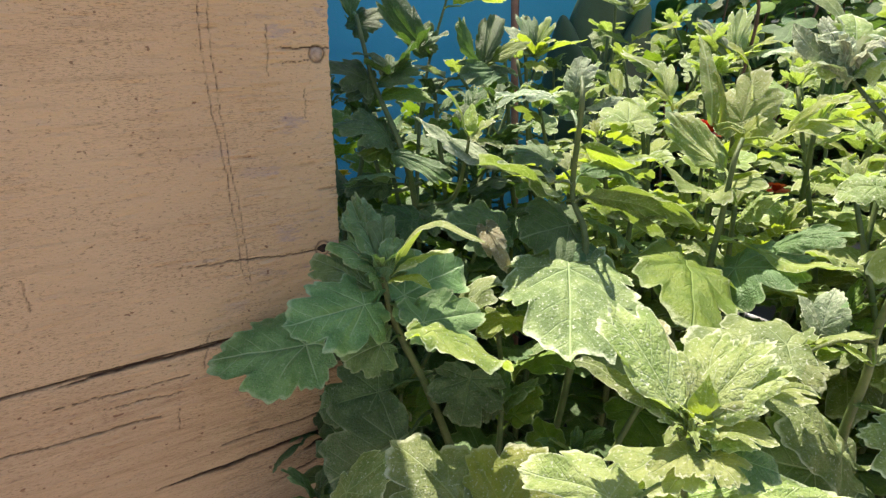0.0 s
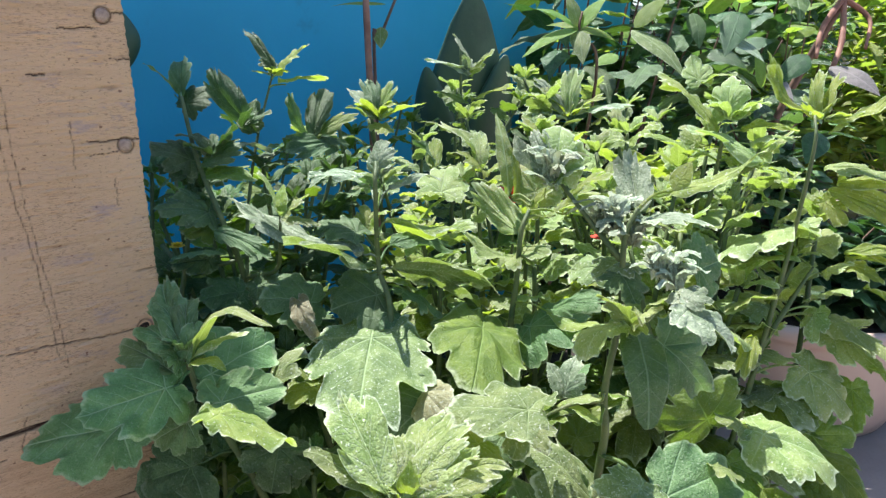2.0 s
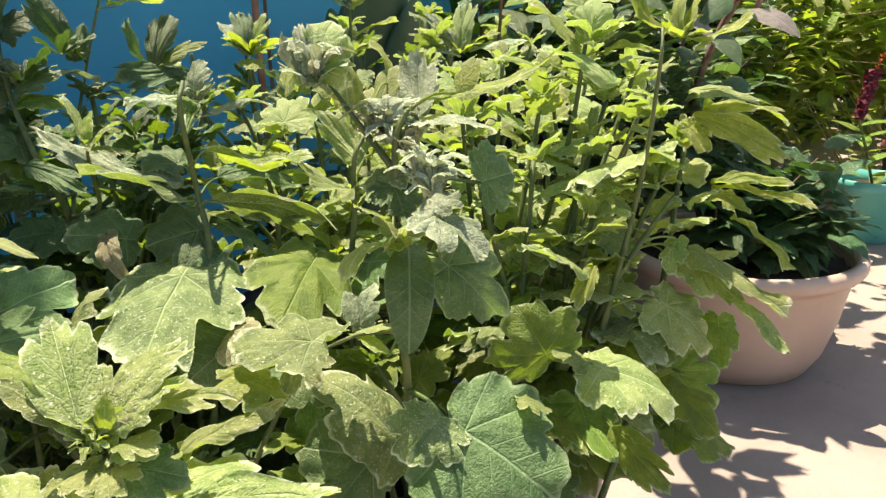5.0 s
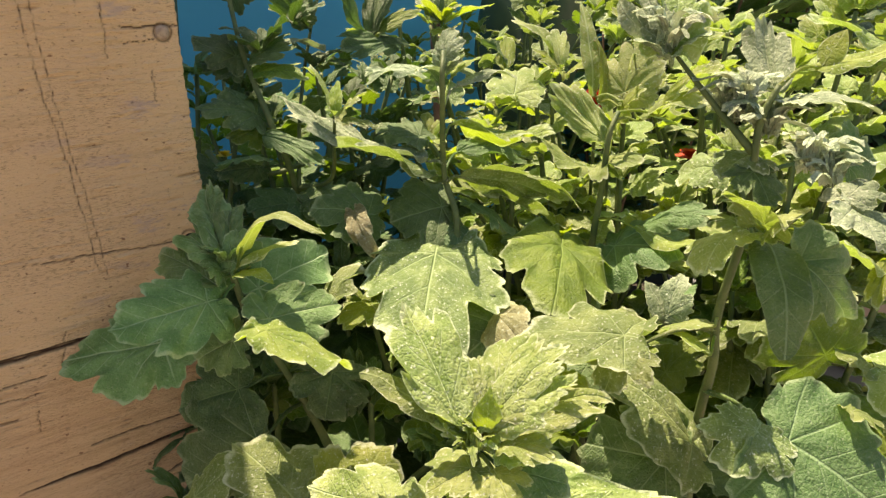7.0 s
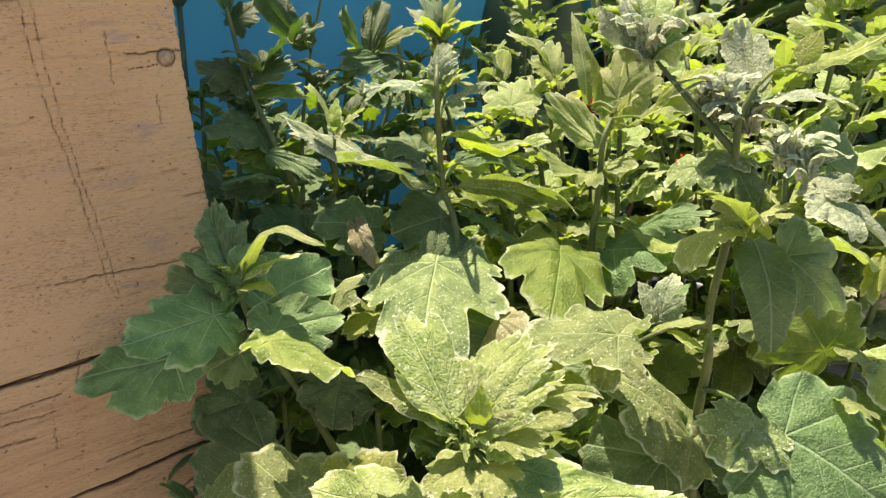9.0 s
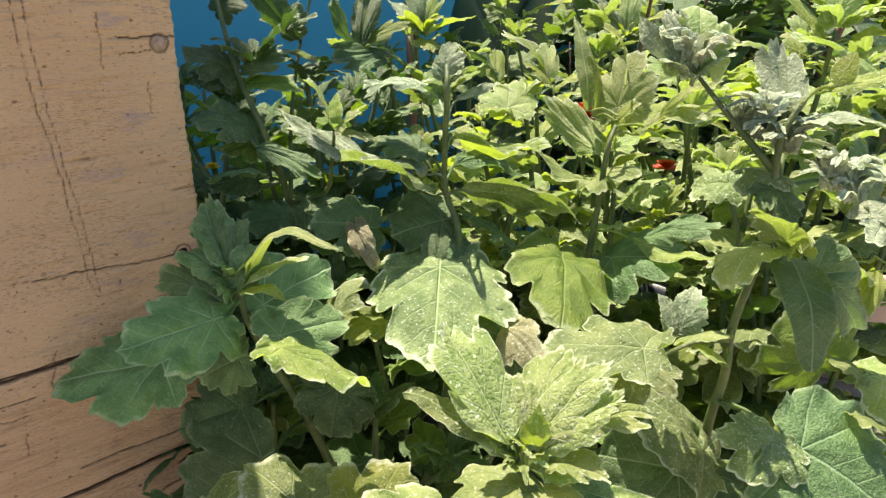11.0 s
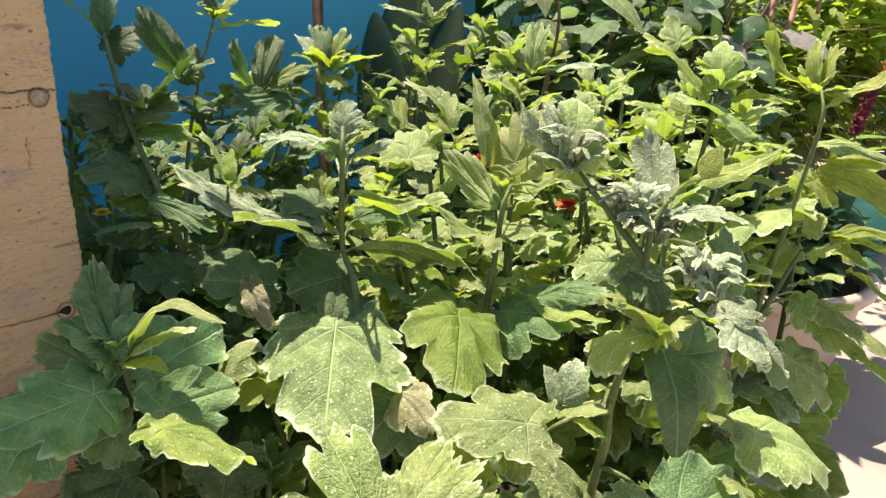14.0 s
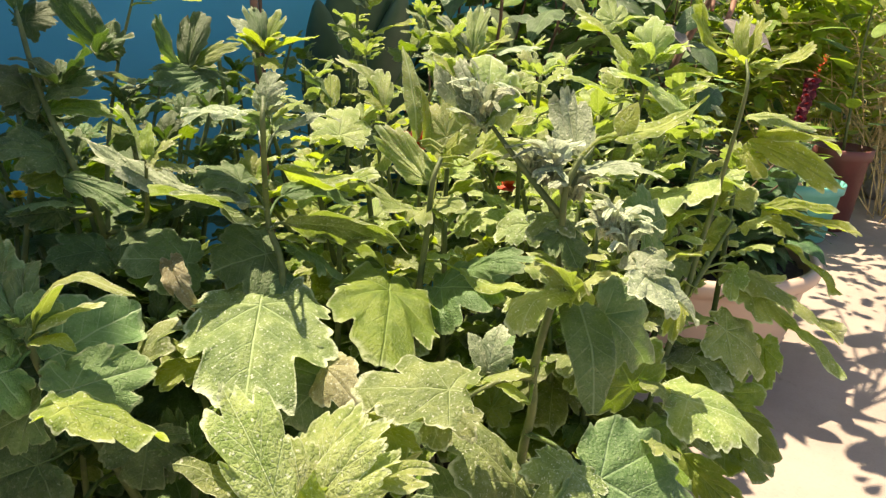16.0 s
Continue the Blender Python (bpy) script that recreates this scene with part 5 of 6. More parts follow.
leaf(pl, "pale", (0.604, 0.161, 0.590), (0.595, 0.181, 0.616), (-0.053, -0.798, 0.600), 0.018, 0.08, 0.1, "mum", (0.607, 0.153, 0.586))
leaf(pl, "pale", (0.664, 0.150, 0.599), (0.673, 0.132, 0.610), (-0.459, 0.291, 0.839), 0.022, 0.08, 0.1, "mum", (0.629, 0.151, 0.603))
leaf(pl, "pale", (0.643, 0.179, 0.617), (0.691, 0.166, 0.626), (-0.274, -0.361, 0.891), 0.03, 0.08, 0.1, "mum", (0.640, 0.150, 0.610))
leaf(pl, "pale", (0.664, 0.187, 0.680), (0.648, 0.204, 0.685), (-0.152, -0.377, 0.914), 0.02, 0.08, 0.1, "mum", (0.593, 0.148, 0.666))
leaf(pl, "grey", (0.672, 0.181, 0.685), (0.645, 0.181, 0.693), (0.032, -0.990, 0.139), 0.018, 0.08, 0.1, "mum", (0.640, 0.150, 0.610))
leaf(pl, "olive", (0.624, 0.118, 0.442), (0.605, 0.111, 0.416), (-0.717, -0.305, 0.627), 0.04, 0.08, 0.1, "mum", (0.539, 0.167, 0.433))
leaf(pl, "olive", (0.529, 0.156, 0.480), (0.513, 0.129, 0.450), (-0.353, -0.593, 0.723), 0.05, 0.08, 0.1, "mum", (0.550, 0.164, 0.473))
tuft(pl, "gold", (0.671, 0.171, 0.726), 0.02, 6, 21, "mum")

pl = PLANTS["F"]
leaf(pl, "gold", (0.633, 0.240, 0.712), (0.643, 0.306, 0.761), (-0.034, -0.590, 0.806), 0.024, 0.08, 0.15, "mum", (0.628, 0.231, 0.712))
leaf(pl, "pale", (0.621, 0.193, 0.692), (0.601, 0.252, 0.722), (-0.266, -0.515, 0.815), 0.044, 0.05, 0.1, "mum", (0.626, 0.233, 0.691))
leaf(pl, "gold", (0.649, 0.226, 0.715), (0.675, 0.189, 0.715), (-0.600, -0.406, 0.689), 0.02, 0.1, 0.15, "mum", (0.628, 0.231, 0.712))
leaf(pl, "pale", (0.638, 0.212, 0.706), (0.656, 0.183, 0.710), (-0.385, -0.117, 0.915), 0.02, 0.1, 0.15, "mum", (0.627, 0.232, 0.702))
leaf(pl, "gold", (0.591, 0.238, 0.698), (0.582, 0.287, 0.713), (-0.123, -0.314, 0.941), 0.022, 0.08, 0.15, "mum", (0.626, 0.233, 0.691))
leaf(pl, "pale", (0.605, 0.241, 0.703), (0.614, 0.260, 0.719), (-0.103, -0.606, 0.788), 0.02, 0.08, 0.1, "mum", (0.627, 0.232, 0.702))
leaf(pl, "gold", (0.621, 0.193, 0.689), (0.636, 0.170, 0.685), (0.003, -0.149, 0.989), 0.02, 0.08, 0.1, "mum", (0.626, 0.233, 0.691))
tuft(pl, "pale", (0.643, 0.235, 0.724), 0.034, 9, 31, "mum")
leaf(pl, "pale", (0.774, 0.335, 0.745), (0.792, 0.358, 0.773), (-0.545, -0.448, 0.709), 0.03, 0.05, 0.1, "mum", (0.629, 0.230, 0.722))
leaf(pl, "pale", (0.774, 0.335, 0.745), (0.795, 0.306, 0.757), (-0.295, 0.172, 0.940), 0.02, 0.1, 0.1, "mum", (0.629, 0.230, 0.722))
leaf(pl, "gold", (0.663, 0.220, 0.687), (0.646, 0.256, 0.696), (-0.142, -0.301, 0.943), 0.022, 0.08, 0.1, "mum", (0.626, 0.233, 0.691))

# Most leaves are deep: the wall's shade is put into their colour.
pl = PLANTS["G"]
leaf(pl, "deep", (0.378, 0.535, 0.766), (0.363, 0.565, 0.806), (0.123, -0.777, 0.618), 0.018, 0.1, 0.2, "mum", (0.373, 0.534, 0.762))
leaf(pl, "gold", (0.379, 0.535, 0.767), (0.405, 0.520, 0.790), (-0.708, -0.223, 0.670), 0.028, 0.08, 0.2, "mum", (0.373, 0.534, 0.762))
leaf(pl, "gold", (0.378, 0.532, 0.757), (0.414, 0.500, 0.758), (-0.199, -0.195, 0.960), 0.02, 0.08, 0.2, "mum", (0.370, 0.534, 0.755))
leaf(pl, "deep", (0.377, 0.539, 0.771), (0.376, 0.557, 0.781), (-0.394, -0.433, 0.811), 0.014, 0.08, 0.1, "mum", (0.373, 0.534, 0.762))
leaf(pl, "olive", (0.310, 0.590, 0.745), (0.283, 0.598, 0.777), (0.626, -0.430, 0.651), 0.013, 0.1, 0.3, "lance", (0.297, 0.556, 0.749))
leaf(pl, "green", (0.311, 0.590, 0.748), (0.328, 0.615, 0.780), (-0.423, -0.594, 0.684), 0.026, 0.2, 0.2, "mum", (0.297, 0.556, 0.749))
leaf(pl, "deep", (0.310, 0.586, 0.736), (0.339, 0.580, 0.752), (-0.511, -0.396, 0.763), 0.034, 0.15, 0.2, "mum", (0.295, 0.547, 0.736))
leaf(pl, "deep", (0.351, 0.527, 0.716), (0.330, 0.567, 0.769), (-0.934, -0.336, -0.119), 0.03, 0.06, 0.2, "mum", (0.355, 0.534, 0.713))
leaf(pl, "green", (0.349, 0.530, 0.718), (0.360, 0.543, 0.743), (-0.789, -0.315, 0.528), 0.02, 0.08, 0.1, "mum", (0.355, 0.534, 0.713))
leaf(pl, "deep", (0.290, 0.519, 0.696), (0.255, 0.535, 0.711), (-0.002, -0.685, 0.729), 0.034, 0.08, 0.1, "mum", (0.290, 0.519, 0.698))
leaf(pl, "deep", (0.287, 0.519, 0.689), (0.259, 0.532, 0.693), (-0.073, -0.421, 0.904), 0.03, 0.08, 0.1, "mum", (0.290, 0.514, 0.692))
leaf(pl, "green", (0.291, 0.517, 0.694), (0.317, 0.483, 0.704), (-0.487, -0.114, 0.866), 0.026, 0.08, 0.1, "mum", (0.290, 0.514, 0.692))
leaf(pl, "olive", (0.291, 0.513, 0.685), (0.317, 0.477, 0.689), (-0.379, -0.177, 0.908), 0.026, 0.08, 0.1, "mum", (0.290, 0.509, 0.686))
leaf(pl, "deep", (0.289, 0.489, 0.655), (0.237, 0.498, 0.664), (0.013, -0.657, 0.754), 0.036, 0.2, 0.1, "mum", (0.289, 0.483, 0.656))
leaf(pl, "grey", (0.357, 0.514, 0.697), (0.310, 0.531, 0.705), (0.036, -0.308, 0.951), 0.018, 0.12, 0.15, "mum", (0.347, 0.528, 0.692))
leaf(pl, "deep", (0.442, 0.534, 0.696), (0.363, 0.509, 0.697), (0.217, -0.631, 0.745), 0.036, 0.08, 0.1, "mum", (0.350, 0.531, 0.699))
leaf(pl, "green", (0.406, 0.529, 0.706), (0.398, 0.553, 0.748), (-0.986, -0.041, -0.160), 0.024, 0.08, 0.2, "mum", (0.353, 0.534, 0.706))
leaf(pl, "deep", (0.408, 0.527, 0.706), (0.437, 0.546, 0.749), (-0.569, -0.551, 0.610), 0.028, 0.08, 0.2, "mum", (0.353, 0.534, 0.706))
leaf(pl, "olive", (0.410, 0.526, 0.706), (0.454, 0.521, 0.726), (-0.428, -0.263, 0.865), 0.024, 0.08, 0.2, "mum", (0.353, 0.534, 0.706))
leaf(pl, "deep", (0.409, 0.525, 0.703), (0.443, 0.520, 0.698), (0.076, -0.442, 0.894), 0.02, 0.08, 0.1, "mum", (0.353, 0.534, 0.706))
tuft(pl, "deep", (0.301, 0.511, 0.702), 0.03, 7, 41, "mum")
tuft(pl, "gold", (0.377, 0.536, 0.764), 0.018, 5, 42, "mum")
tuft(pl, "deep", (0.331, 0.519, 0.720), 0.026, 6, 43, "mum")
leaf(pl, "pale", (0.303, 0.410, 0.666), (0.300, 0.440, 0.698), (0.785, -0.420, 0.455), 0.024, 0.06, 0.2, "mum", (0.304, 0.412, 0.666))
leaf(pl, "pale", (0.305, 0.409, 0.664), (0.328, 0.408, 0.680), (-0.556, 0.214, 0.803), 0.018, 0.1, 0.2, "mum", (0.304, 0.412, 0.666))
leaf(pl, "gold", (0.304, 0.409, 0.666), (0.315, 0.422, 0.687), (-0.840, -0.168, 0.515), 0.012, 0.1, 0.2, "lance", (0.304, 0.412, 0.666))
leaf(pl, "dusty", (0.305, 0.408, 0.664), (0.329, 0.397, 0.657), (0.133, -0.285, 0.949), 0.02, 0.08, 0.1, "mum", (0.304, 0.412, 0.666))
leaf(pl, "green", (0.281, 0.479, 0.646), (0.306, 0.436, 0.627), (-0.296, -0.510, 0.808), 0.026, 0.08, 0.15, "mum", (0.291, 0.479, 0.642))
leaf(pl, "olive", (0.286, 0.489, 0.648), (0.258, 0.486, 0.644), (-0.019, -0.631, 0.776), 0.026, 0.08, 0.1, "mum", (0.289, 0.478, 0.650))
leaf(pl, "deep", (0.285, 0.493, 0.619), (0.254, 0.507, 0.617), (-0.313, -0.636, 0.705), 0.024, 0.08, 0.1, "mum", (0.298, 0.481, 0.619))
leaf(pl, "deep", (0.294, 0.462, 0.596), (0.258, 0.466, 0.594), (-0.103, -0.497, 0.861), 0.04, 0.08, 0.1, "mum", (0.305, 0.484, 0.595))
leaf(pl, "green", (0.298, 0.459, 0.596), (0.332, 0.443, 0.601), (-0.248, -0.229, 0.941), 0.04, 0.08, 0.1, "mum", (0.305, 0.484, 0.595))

pl = PLANTS["S"]
leaf(pl, "green", (0.561, 0.627, 0.707), (0.568, 0.654, 0.755), (-0.342, -0.802, 0.490), 0.03, 0.08, 0.1, "mum", (0.571, 0.652, 0.705))
leaf(pl, "gold", (0.562, 0.626, 0.707), (0.590, 0.631, 0.750), (-0.720, -0.458, 0.521), 0.03, 0.08, 0.1, "mum", (0.571, 0.652, 0.705))
leaf(pl, "gold", (0.563, 0.625, 0.705), (0.597, 0.586, 0.722), (-0.451, -0.001, 0.893), 0.024, 0.08, 0.1, "mum", (0.571, 0.652, 0.705))
leaf(pl, "grey", (0.559, 0.629, 0.707), (0.553, 0.676, 0.740), (0.025, -0.583, 0.812), 0.034, 0.08, 0.1, "mum", (0.571, 0.652, 0.705))
leaf(pl, "gold", (0.560, 0.626, 0.700), (0.544, 0.594, 0.691), (-0.038, -0.258, 0.965), 0.028, 0.08, 0.1, "mum", (0.571, 0.652, 0.698))
tuft(pl, "gold", (0.561, 0.627, 0.707), 0.026, 6, 51, "mum")
leaf(pl, "grey", (0.678, 0.594, 0.752), (0.682, 0.626, 0.806), (0.508, -0.760, 0.406), 0.026, 0.08, 0.1, "mum", (0.730, 0.662, 0.752))
leaf(pl, "gold", (0.680, 0.593, 0.752), (0.709, 0.578, 0.782), (-0.737, -0.144, 0.660), 0.026, 0.08, 0.1, "mum", (0.730, 0.662, 0.752))
leaf(pl, "grey", (0.677, 0.595, 0.752), (0.643, 0.634, 0.773), (0.025, -0.459, 0.888), 0.022, 0.08, 0.1, "mum", (0.730, 0.662, 0.752))
leaf(pl, "olive", (0.672, 0.587, 0.719), (0.635, 0.612, 0.733), (0.022, -0.453, 0.891), 0.024, 0.08, 0.1, "mum", (0.731, 0.664, 0.715))
leaf(pl, "gold", (0.675, 0.586, 0.722), (0.713, 0.543, 0.738), (-0.315, 0.063, 0.947), 0.026, 0.08, 0.1, "mum", (0.731, 0.664, 0.715))
tuft(pl, "grey", (0.680, 0.595, 0.759), 0.022, 6, 52, "mum")
leaf(pl, "grey", (0.800, 0.533, 0.698), (0.787, 0.576, 0.743), (-0.402, -0.715, 0.572), 0.03, 0.08, 0.1, "mum", (0.877, 0.633, 0.656))
leaf(pl, "pale", (0.800, 0.534, 0.701), (0.837, 0.552, 0.762), (-0.598, -0.594, 0.538), 0.04, 0.08, 0.1, "mum", (0.877, 0.633, 0.656))
leaf(pl, "gold", (0.802, 0.530, 0.698), (0.840, 0.507, 0.725), (-0.520, 0.162, 0.839), 0.03, 0.08, 0.1, "mum", (0.877, 0.633, 0.656))
leaf(pl, "grey", (0.799, 0.532, 0.694), (0.742, 0.558, 0.700), (-0.045, -0.298, 0.954), 0.026, 0.08, 0.1, "mum", (0.877, 0.633, 0.656))
leaf(pl, "grey", (0.808, 0.526, 0.698), (0.848, 0.465, 0.710), (-0.294, -0.008, 0.956), 0.03, 0.08, 0.1, "mum", (0.877, 0.633, 0.656))
tuft(pl, "gold", (0.800, 0.533, 0.698), 0.03, 7, 53, "mum")
tuft(pl, "pale", (0.671, 0.476, 0.685), 0.03, 6, 54, "mum")


def shoot(plant, base, top, seed, low, kinds, tip_kind):
    """A leafy shoot: a bent stem with lobed leaves set spirally along it, larger and darker lower down, where the deep
    kind paints inner shade, and a tuft on top.
    """
    rng = random.Random(seed)
    base, top = Vector(base), Vector(top)
    mid = base.lerp(top, 0.55) + Vector((rng.uniform(-.02, .02), rng.uniform(-.02, .02), 0))
    line = smooth_line([base, mid, top], 10)
    bm = bmesh.new()
    tube(bm, line, 0.0034, 0.0018, 7, 0.06, 0.10)
    ob = part("stem", bm, STEM, plant)
    ob.matrix_parent_inverse = plant.matrix_basis.inverted()
    tall = (top - base).length
    n = int((top.z - low) / 0.021)
    a = rng.uniform(0, 6.28)
    for k in range(n):
        h = (k + 0.3) / n
        z = low + (top.z - low) * h
        p = min(line, key=lambda q: abs(q.z - z))
        a += 2.4 + rng.uniform(-0.3, 0.3)
        rise = -0.15 + 0.75 * h + rng.uniform(-0.15, 0.15)
        out = Vector((math.cos(a), math.sin(a), rise)).normalized()
        long = (0.074 - 0.042 * h) * rng.uniform(0.8, 1.15)
        b = p + out * (0.028 - 0.018 * h)
        t = b + (out + Vector((0, 0, -0.35 * (1 - h)))).normalized() * long
        up = Vector((-0.5 * rise * math.cos(a), -0.5 * rise * math.sin(a), 1)) + Vector((rng.uniform(-.25, .25), rng.uniform(-.25, .25), 0))
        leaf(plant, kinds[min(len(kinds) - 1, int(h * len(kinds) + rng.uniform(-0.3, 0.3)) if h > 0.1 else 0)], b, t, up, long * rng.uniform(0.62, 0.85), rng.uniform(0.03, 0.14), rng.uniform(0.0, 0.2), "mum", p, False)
    tuft(plant, tip_kind, top, 0.026, 6, seed + 1)


# Kinds from low to high; deep paints the shade inside and low down.
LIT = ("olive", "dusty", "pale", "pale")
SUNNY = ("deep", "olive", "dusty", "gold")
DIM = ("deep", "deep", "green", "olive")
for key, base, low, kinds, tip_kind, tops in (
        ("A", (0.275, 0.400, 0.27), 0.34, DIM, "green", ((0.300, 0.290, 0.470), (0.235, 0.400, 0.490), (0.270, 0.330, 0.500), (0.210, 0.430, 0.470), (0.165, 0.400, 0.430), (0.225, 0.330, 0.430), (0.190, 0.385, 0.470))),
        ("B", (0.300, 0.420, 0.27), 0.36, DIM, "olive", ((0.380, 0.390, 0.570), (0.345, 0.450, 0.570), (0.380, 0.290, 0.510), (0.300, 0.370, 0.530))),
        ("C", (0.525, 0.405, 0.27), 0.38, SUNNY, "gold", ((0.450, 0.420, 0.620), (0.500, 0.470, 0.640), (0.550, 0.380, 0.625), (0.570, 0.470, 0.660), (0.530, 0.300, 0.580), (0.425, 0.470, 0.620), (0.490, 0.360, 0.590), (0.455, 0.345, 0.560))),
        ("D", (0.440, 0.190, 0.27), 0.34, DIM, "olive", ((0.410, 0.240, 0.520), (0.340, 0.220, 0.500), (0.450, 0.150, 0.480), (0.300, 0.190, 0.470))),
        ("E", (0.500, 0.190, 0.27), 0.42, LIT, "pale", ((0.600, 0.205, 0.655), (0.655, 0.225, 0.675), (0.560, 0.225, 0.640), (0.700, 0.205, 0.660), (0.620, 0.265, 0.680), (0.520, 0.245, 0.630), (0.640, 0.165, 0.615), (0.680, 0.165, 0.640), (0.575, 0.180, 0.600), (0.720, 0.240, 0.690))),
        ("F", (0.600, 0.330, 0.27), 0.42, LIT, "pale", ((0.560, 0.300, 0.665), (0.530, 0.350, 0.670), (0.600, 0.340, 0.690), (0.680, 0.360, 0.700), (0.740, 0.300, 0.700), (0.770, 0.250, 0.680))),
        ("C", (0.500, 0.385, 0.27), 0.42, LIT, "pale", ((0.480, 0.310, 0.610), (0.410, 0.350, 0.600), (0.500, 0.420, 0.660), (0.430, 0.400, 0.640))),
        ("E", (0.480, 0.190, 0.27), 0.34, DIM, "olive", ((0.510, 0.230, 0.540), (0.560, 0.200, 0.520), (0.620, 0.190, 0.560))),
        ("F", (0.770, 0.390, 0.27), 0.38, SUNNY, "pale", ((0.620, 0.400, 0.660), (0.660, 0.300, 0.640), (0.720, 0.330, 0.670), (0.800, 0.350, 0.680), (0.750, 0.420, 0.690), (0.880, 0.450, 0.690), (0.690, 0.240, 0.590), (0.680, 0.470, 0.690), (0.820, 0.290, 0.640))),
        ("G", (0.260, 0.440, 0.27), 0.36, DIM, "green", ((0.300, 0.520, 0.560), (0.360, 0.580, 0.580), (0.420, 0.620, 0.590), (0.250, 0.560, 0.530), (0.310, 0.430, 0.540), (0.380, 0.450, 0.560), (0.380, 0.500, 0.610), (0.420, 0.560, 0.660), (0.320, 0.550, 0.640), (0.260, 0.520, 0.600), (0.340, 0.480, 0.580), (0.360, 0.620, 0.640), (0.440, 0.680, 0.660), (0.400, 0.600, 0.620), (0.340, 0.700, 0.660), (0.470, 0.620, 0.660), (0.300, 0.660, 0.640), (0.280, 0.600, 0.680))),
        # More deep shoots, painted shade to fill gaps before the wall.
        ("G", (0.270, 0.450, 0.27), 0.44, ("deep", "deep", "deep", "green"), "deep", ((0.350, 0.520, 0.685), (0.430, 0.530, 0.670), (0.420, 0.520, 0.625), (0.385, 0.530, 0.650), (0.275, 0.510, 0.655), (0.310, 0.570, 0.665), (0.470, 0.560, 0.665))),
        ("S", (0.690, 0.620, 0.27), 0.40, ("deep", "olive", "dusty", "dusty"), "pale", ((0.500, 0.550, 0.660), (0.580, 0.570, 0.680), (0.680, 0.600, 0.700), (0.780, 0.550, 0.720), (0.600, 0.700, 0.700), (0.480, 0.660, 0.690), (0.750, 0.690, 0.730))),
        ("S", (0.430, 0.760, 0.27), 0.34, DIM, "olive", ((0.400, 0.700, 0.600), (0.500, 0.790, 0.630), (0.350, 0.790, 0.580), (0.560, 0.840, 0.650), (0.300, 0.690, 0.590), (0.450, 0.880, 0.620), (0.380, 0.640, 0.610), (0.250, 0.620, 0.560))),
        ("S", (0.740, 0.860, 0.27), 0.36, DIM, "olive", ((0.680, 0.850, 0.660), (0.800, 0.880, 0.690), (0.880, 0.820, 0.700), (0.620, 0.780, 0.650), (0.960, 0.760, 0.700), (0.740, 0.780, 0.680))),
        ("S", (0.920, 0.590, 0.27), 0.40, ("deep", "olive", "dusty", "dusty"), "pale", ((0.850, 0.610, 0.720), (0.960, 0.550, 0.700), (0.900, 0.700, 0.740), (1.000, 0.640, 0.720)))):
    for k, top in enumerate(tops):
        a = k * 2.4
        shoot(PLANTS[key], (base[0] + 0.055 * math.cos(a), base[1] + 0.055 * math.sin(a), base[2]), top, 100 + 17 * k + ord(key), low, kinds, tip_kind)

# ---- shrubs and things behind ----
SHAPES = {}


def shape(form, seed, ratio, bend):
    """A unit leaf along x with its face up, shared by many leaves."""
    key = (form, seed, ratio, bend)
    if key not in SHAPES:
        SHAPES[key] = leaf_mesh(*blade((0, 0, 0), (1, 0, 0), (0, 0, 1), ratio, bend, 0.15, form, seed))
    return SHAPES[key]


def hang_leaf(parent, kind, base, way, up, long, form="smooth", ratio=0.42, seed=1, bend=0.08):
    me = shape(form, seed, ratio, bend)
    if not me.materials:
        me.materials.append(None)
    u = Vector(way).normalized()
    v = Vector(up).cross(u).normalized()
    n = u.cross(v)
    ob = new("leaf", me)
    ob.parent = parent
    ob.matrix_parent_inverse = parent.matrix_basis.inverted()
    ob.matrix_basis = Matrix.Translation(base) @ Matrix((u, v, n)).transposed().to_4x4() @ Matrix.Scale(long, 4)
    ob.material_slots[0].link = 'OBJECT'
    ob.material_slots[0].material = LOOK[kind]
    return ob


def shrub(name, root, tips, kinds, long, ratio, label, seed, per=14, form="smooth", bark=None, spread=0.10, category="shrub"):
    """A shrub: bent branches from the root to the given tips, leaves hung along their upper parts."""
    rng = random.Random(seed)
    thing = empty(name, root, label, category)
    root = Vector(root)
    for k, tip in enumerate(tips):
        tip = Vector(tip)
        mid = root.lerp(tip, 0.5) + Vector((rng.uniform(-1, 1), rng.uniform(-1, 1), 0)) * spread * 0.5
        line = smooth_line([root, mid, tip], 8)
        bm = bmesh.new()
        tube(bm, line, 0.005, 0.0015, 6, 0.1, 0.12)
        ob = part("branch", bm, bark or TWIG, thing)
        ob.matrix_parent_inverse = thing.matrix_basis.inverted()
        for i in range(per):
            p = line[int((0.40 + 0.60 * (i + rng.random()) / per) * (len(line) - 1))]
            a = rng.uniform(0, 6.283)
            way = Vector((math.cos(a), math.sin(a), rng.uniform(-0.7, 0.5)))
            b = p + way.normalized() * rng.uniform(0.0, spread * 0.6) + Vector((0, 0, rng.uniform(-0.03, 0.03)))
            hang_leaf(thing, rng.choice(kinds), b, way, (rng.uniform(-.4, .4), rng.uniform(-.4, .4), 1), long * rng.uniform(0.6, 1.2), form, ratio, rng.randrange(4), 0.10)
    return thing


def thicket(n, x0, x1, y0, y1, z0, z1, seed):
    """Branch tips spread evenly through a box."""
    rng = random.Random(seed)
    return [(x0 + (x1 - x0) * ((k + rng.random()) / n), rng.uniform(y0, y1), rng.uniform(z0, z1)) for k in range(n)]


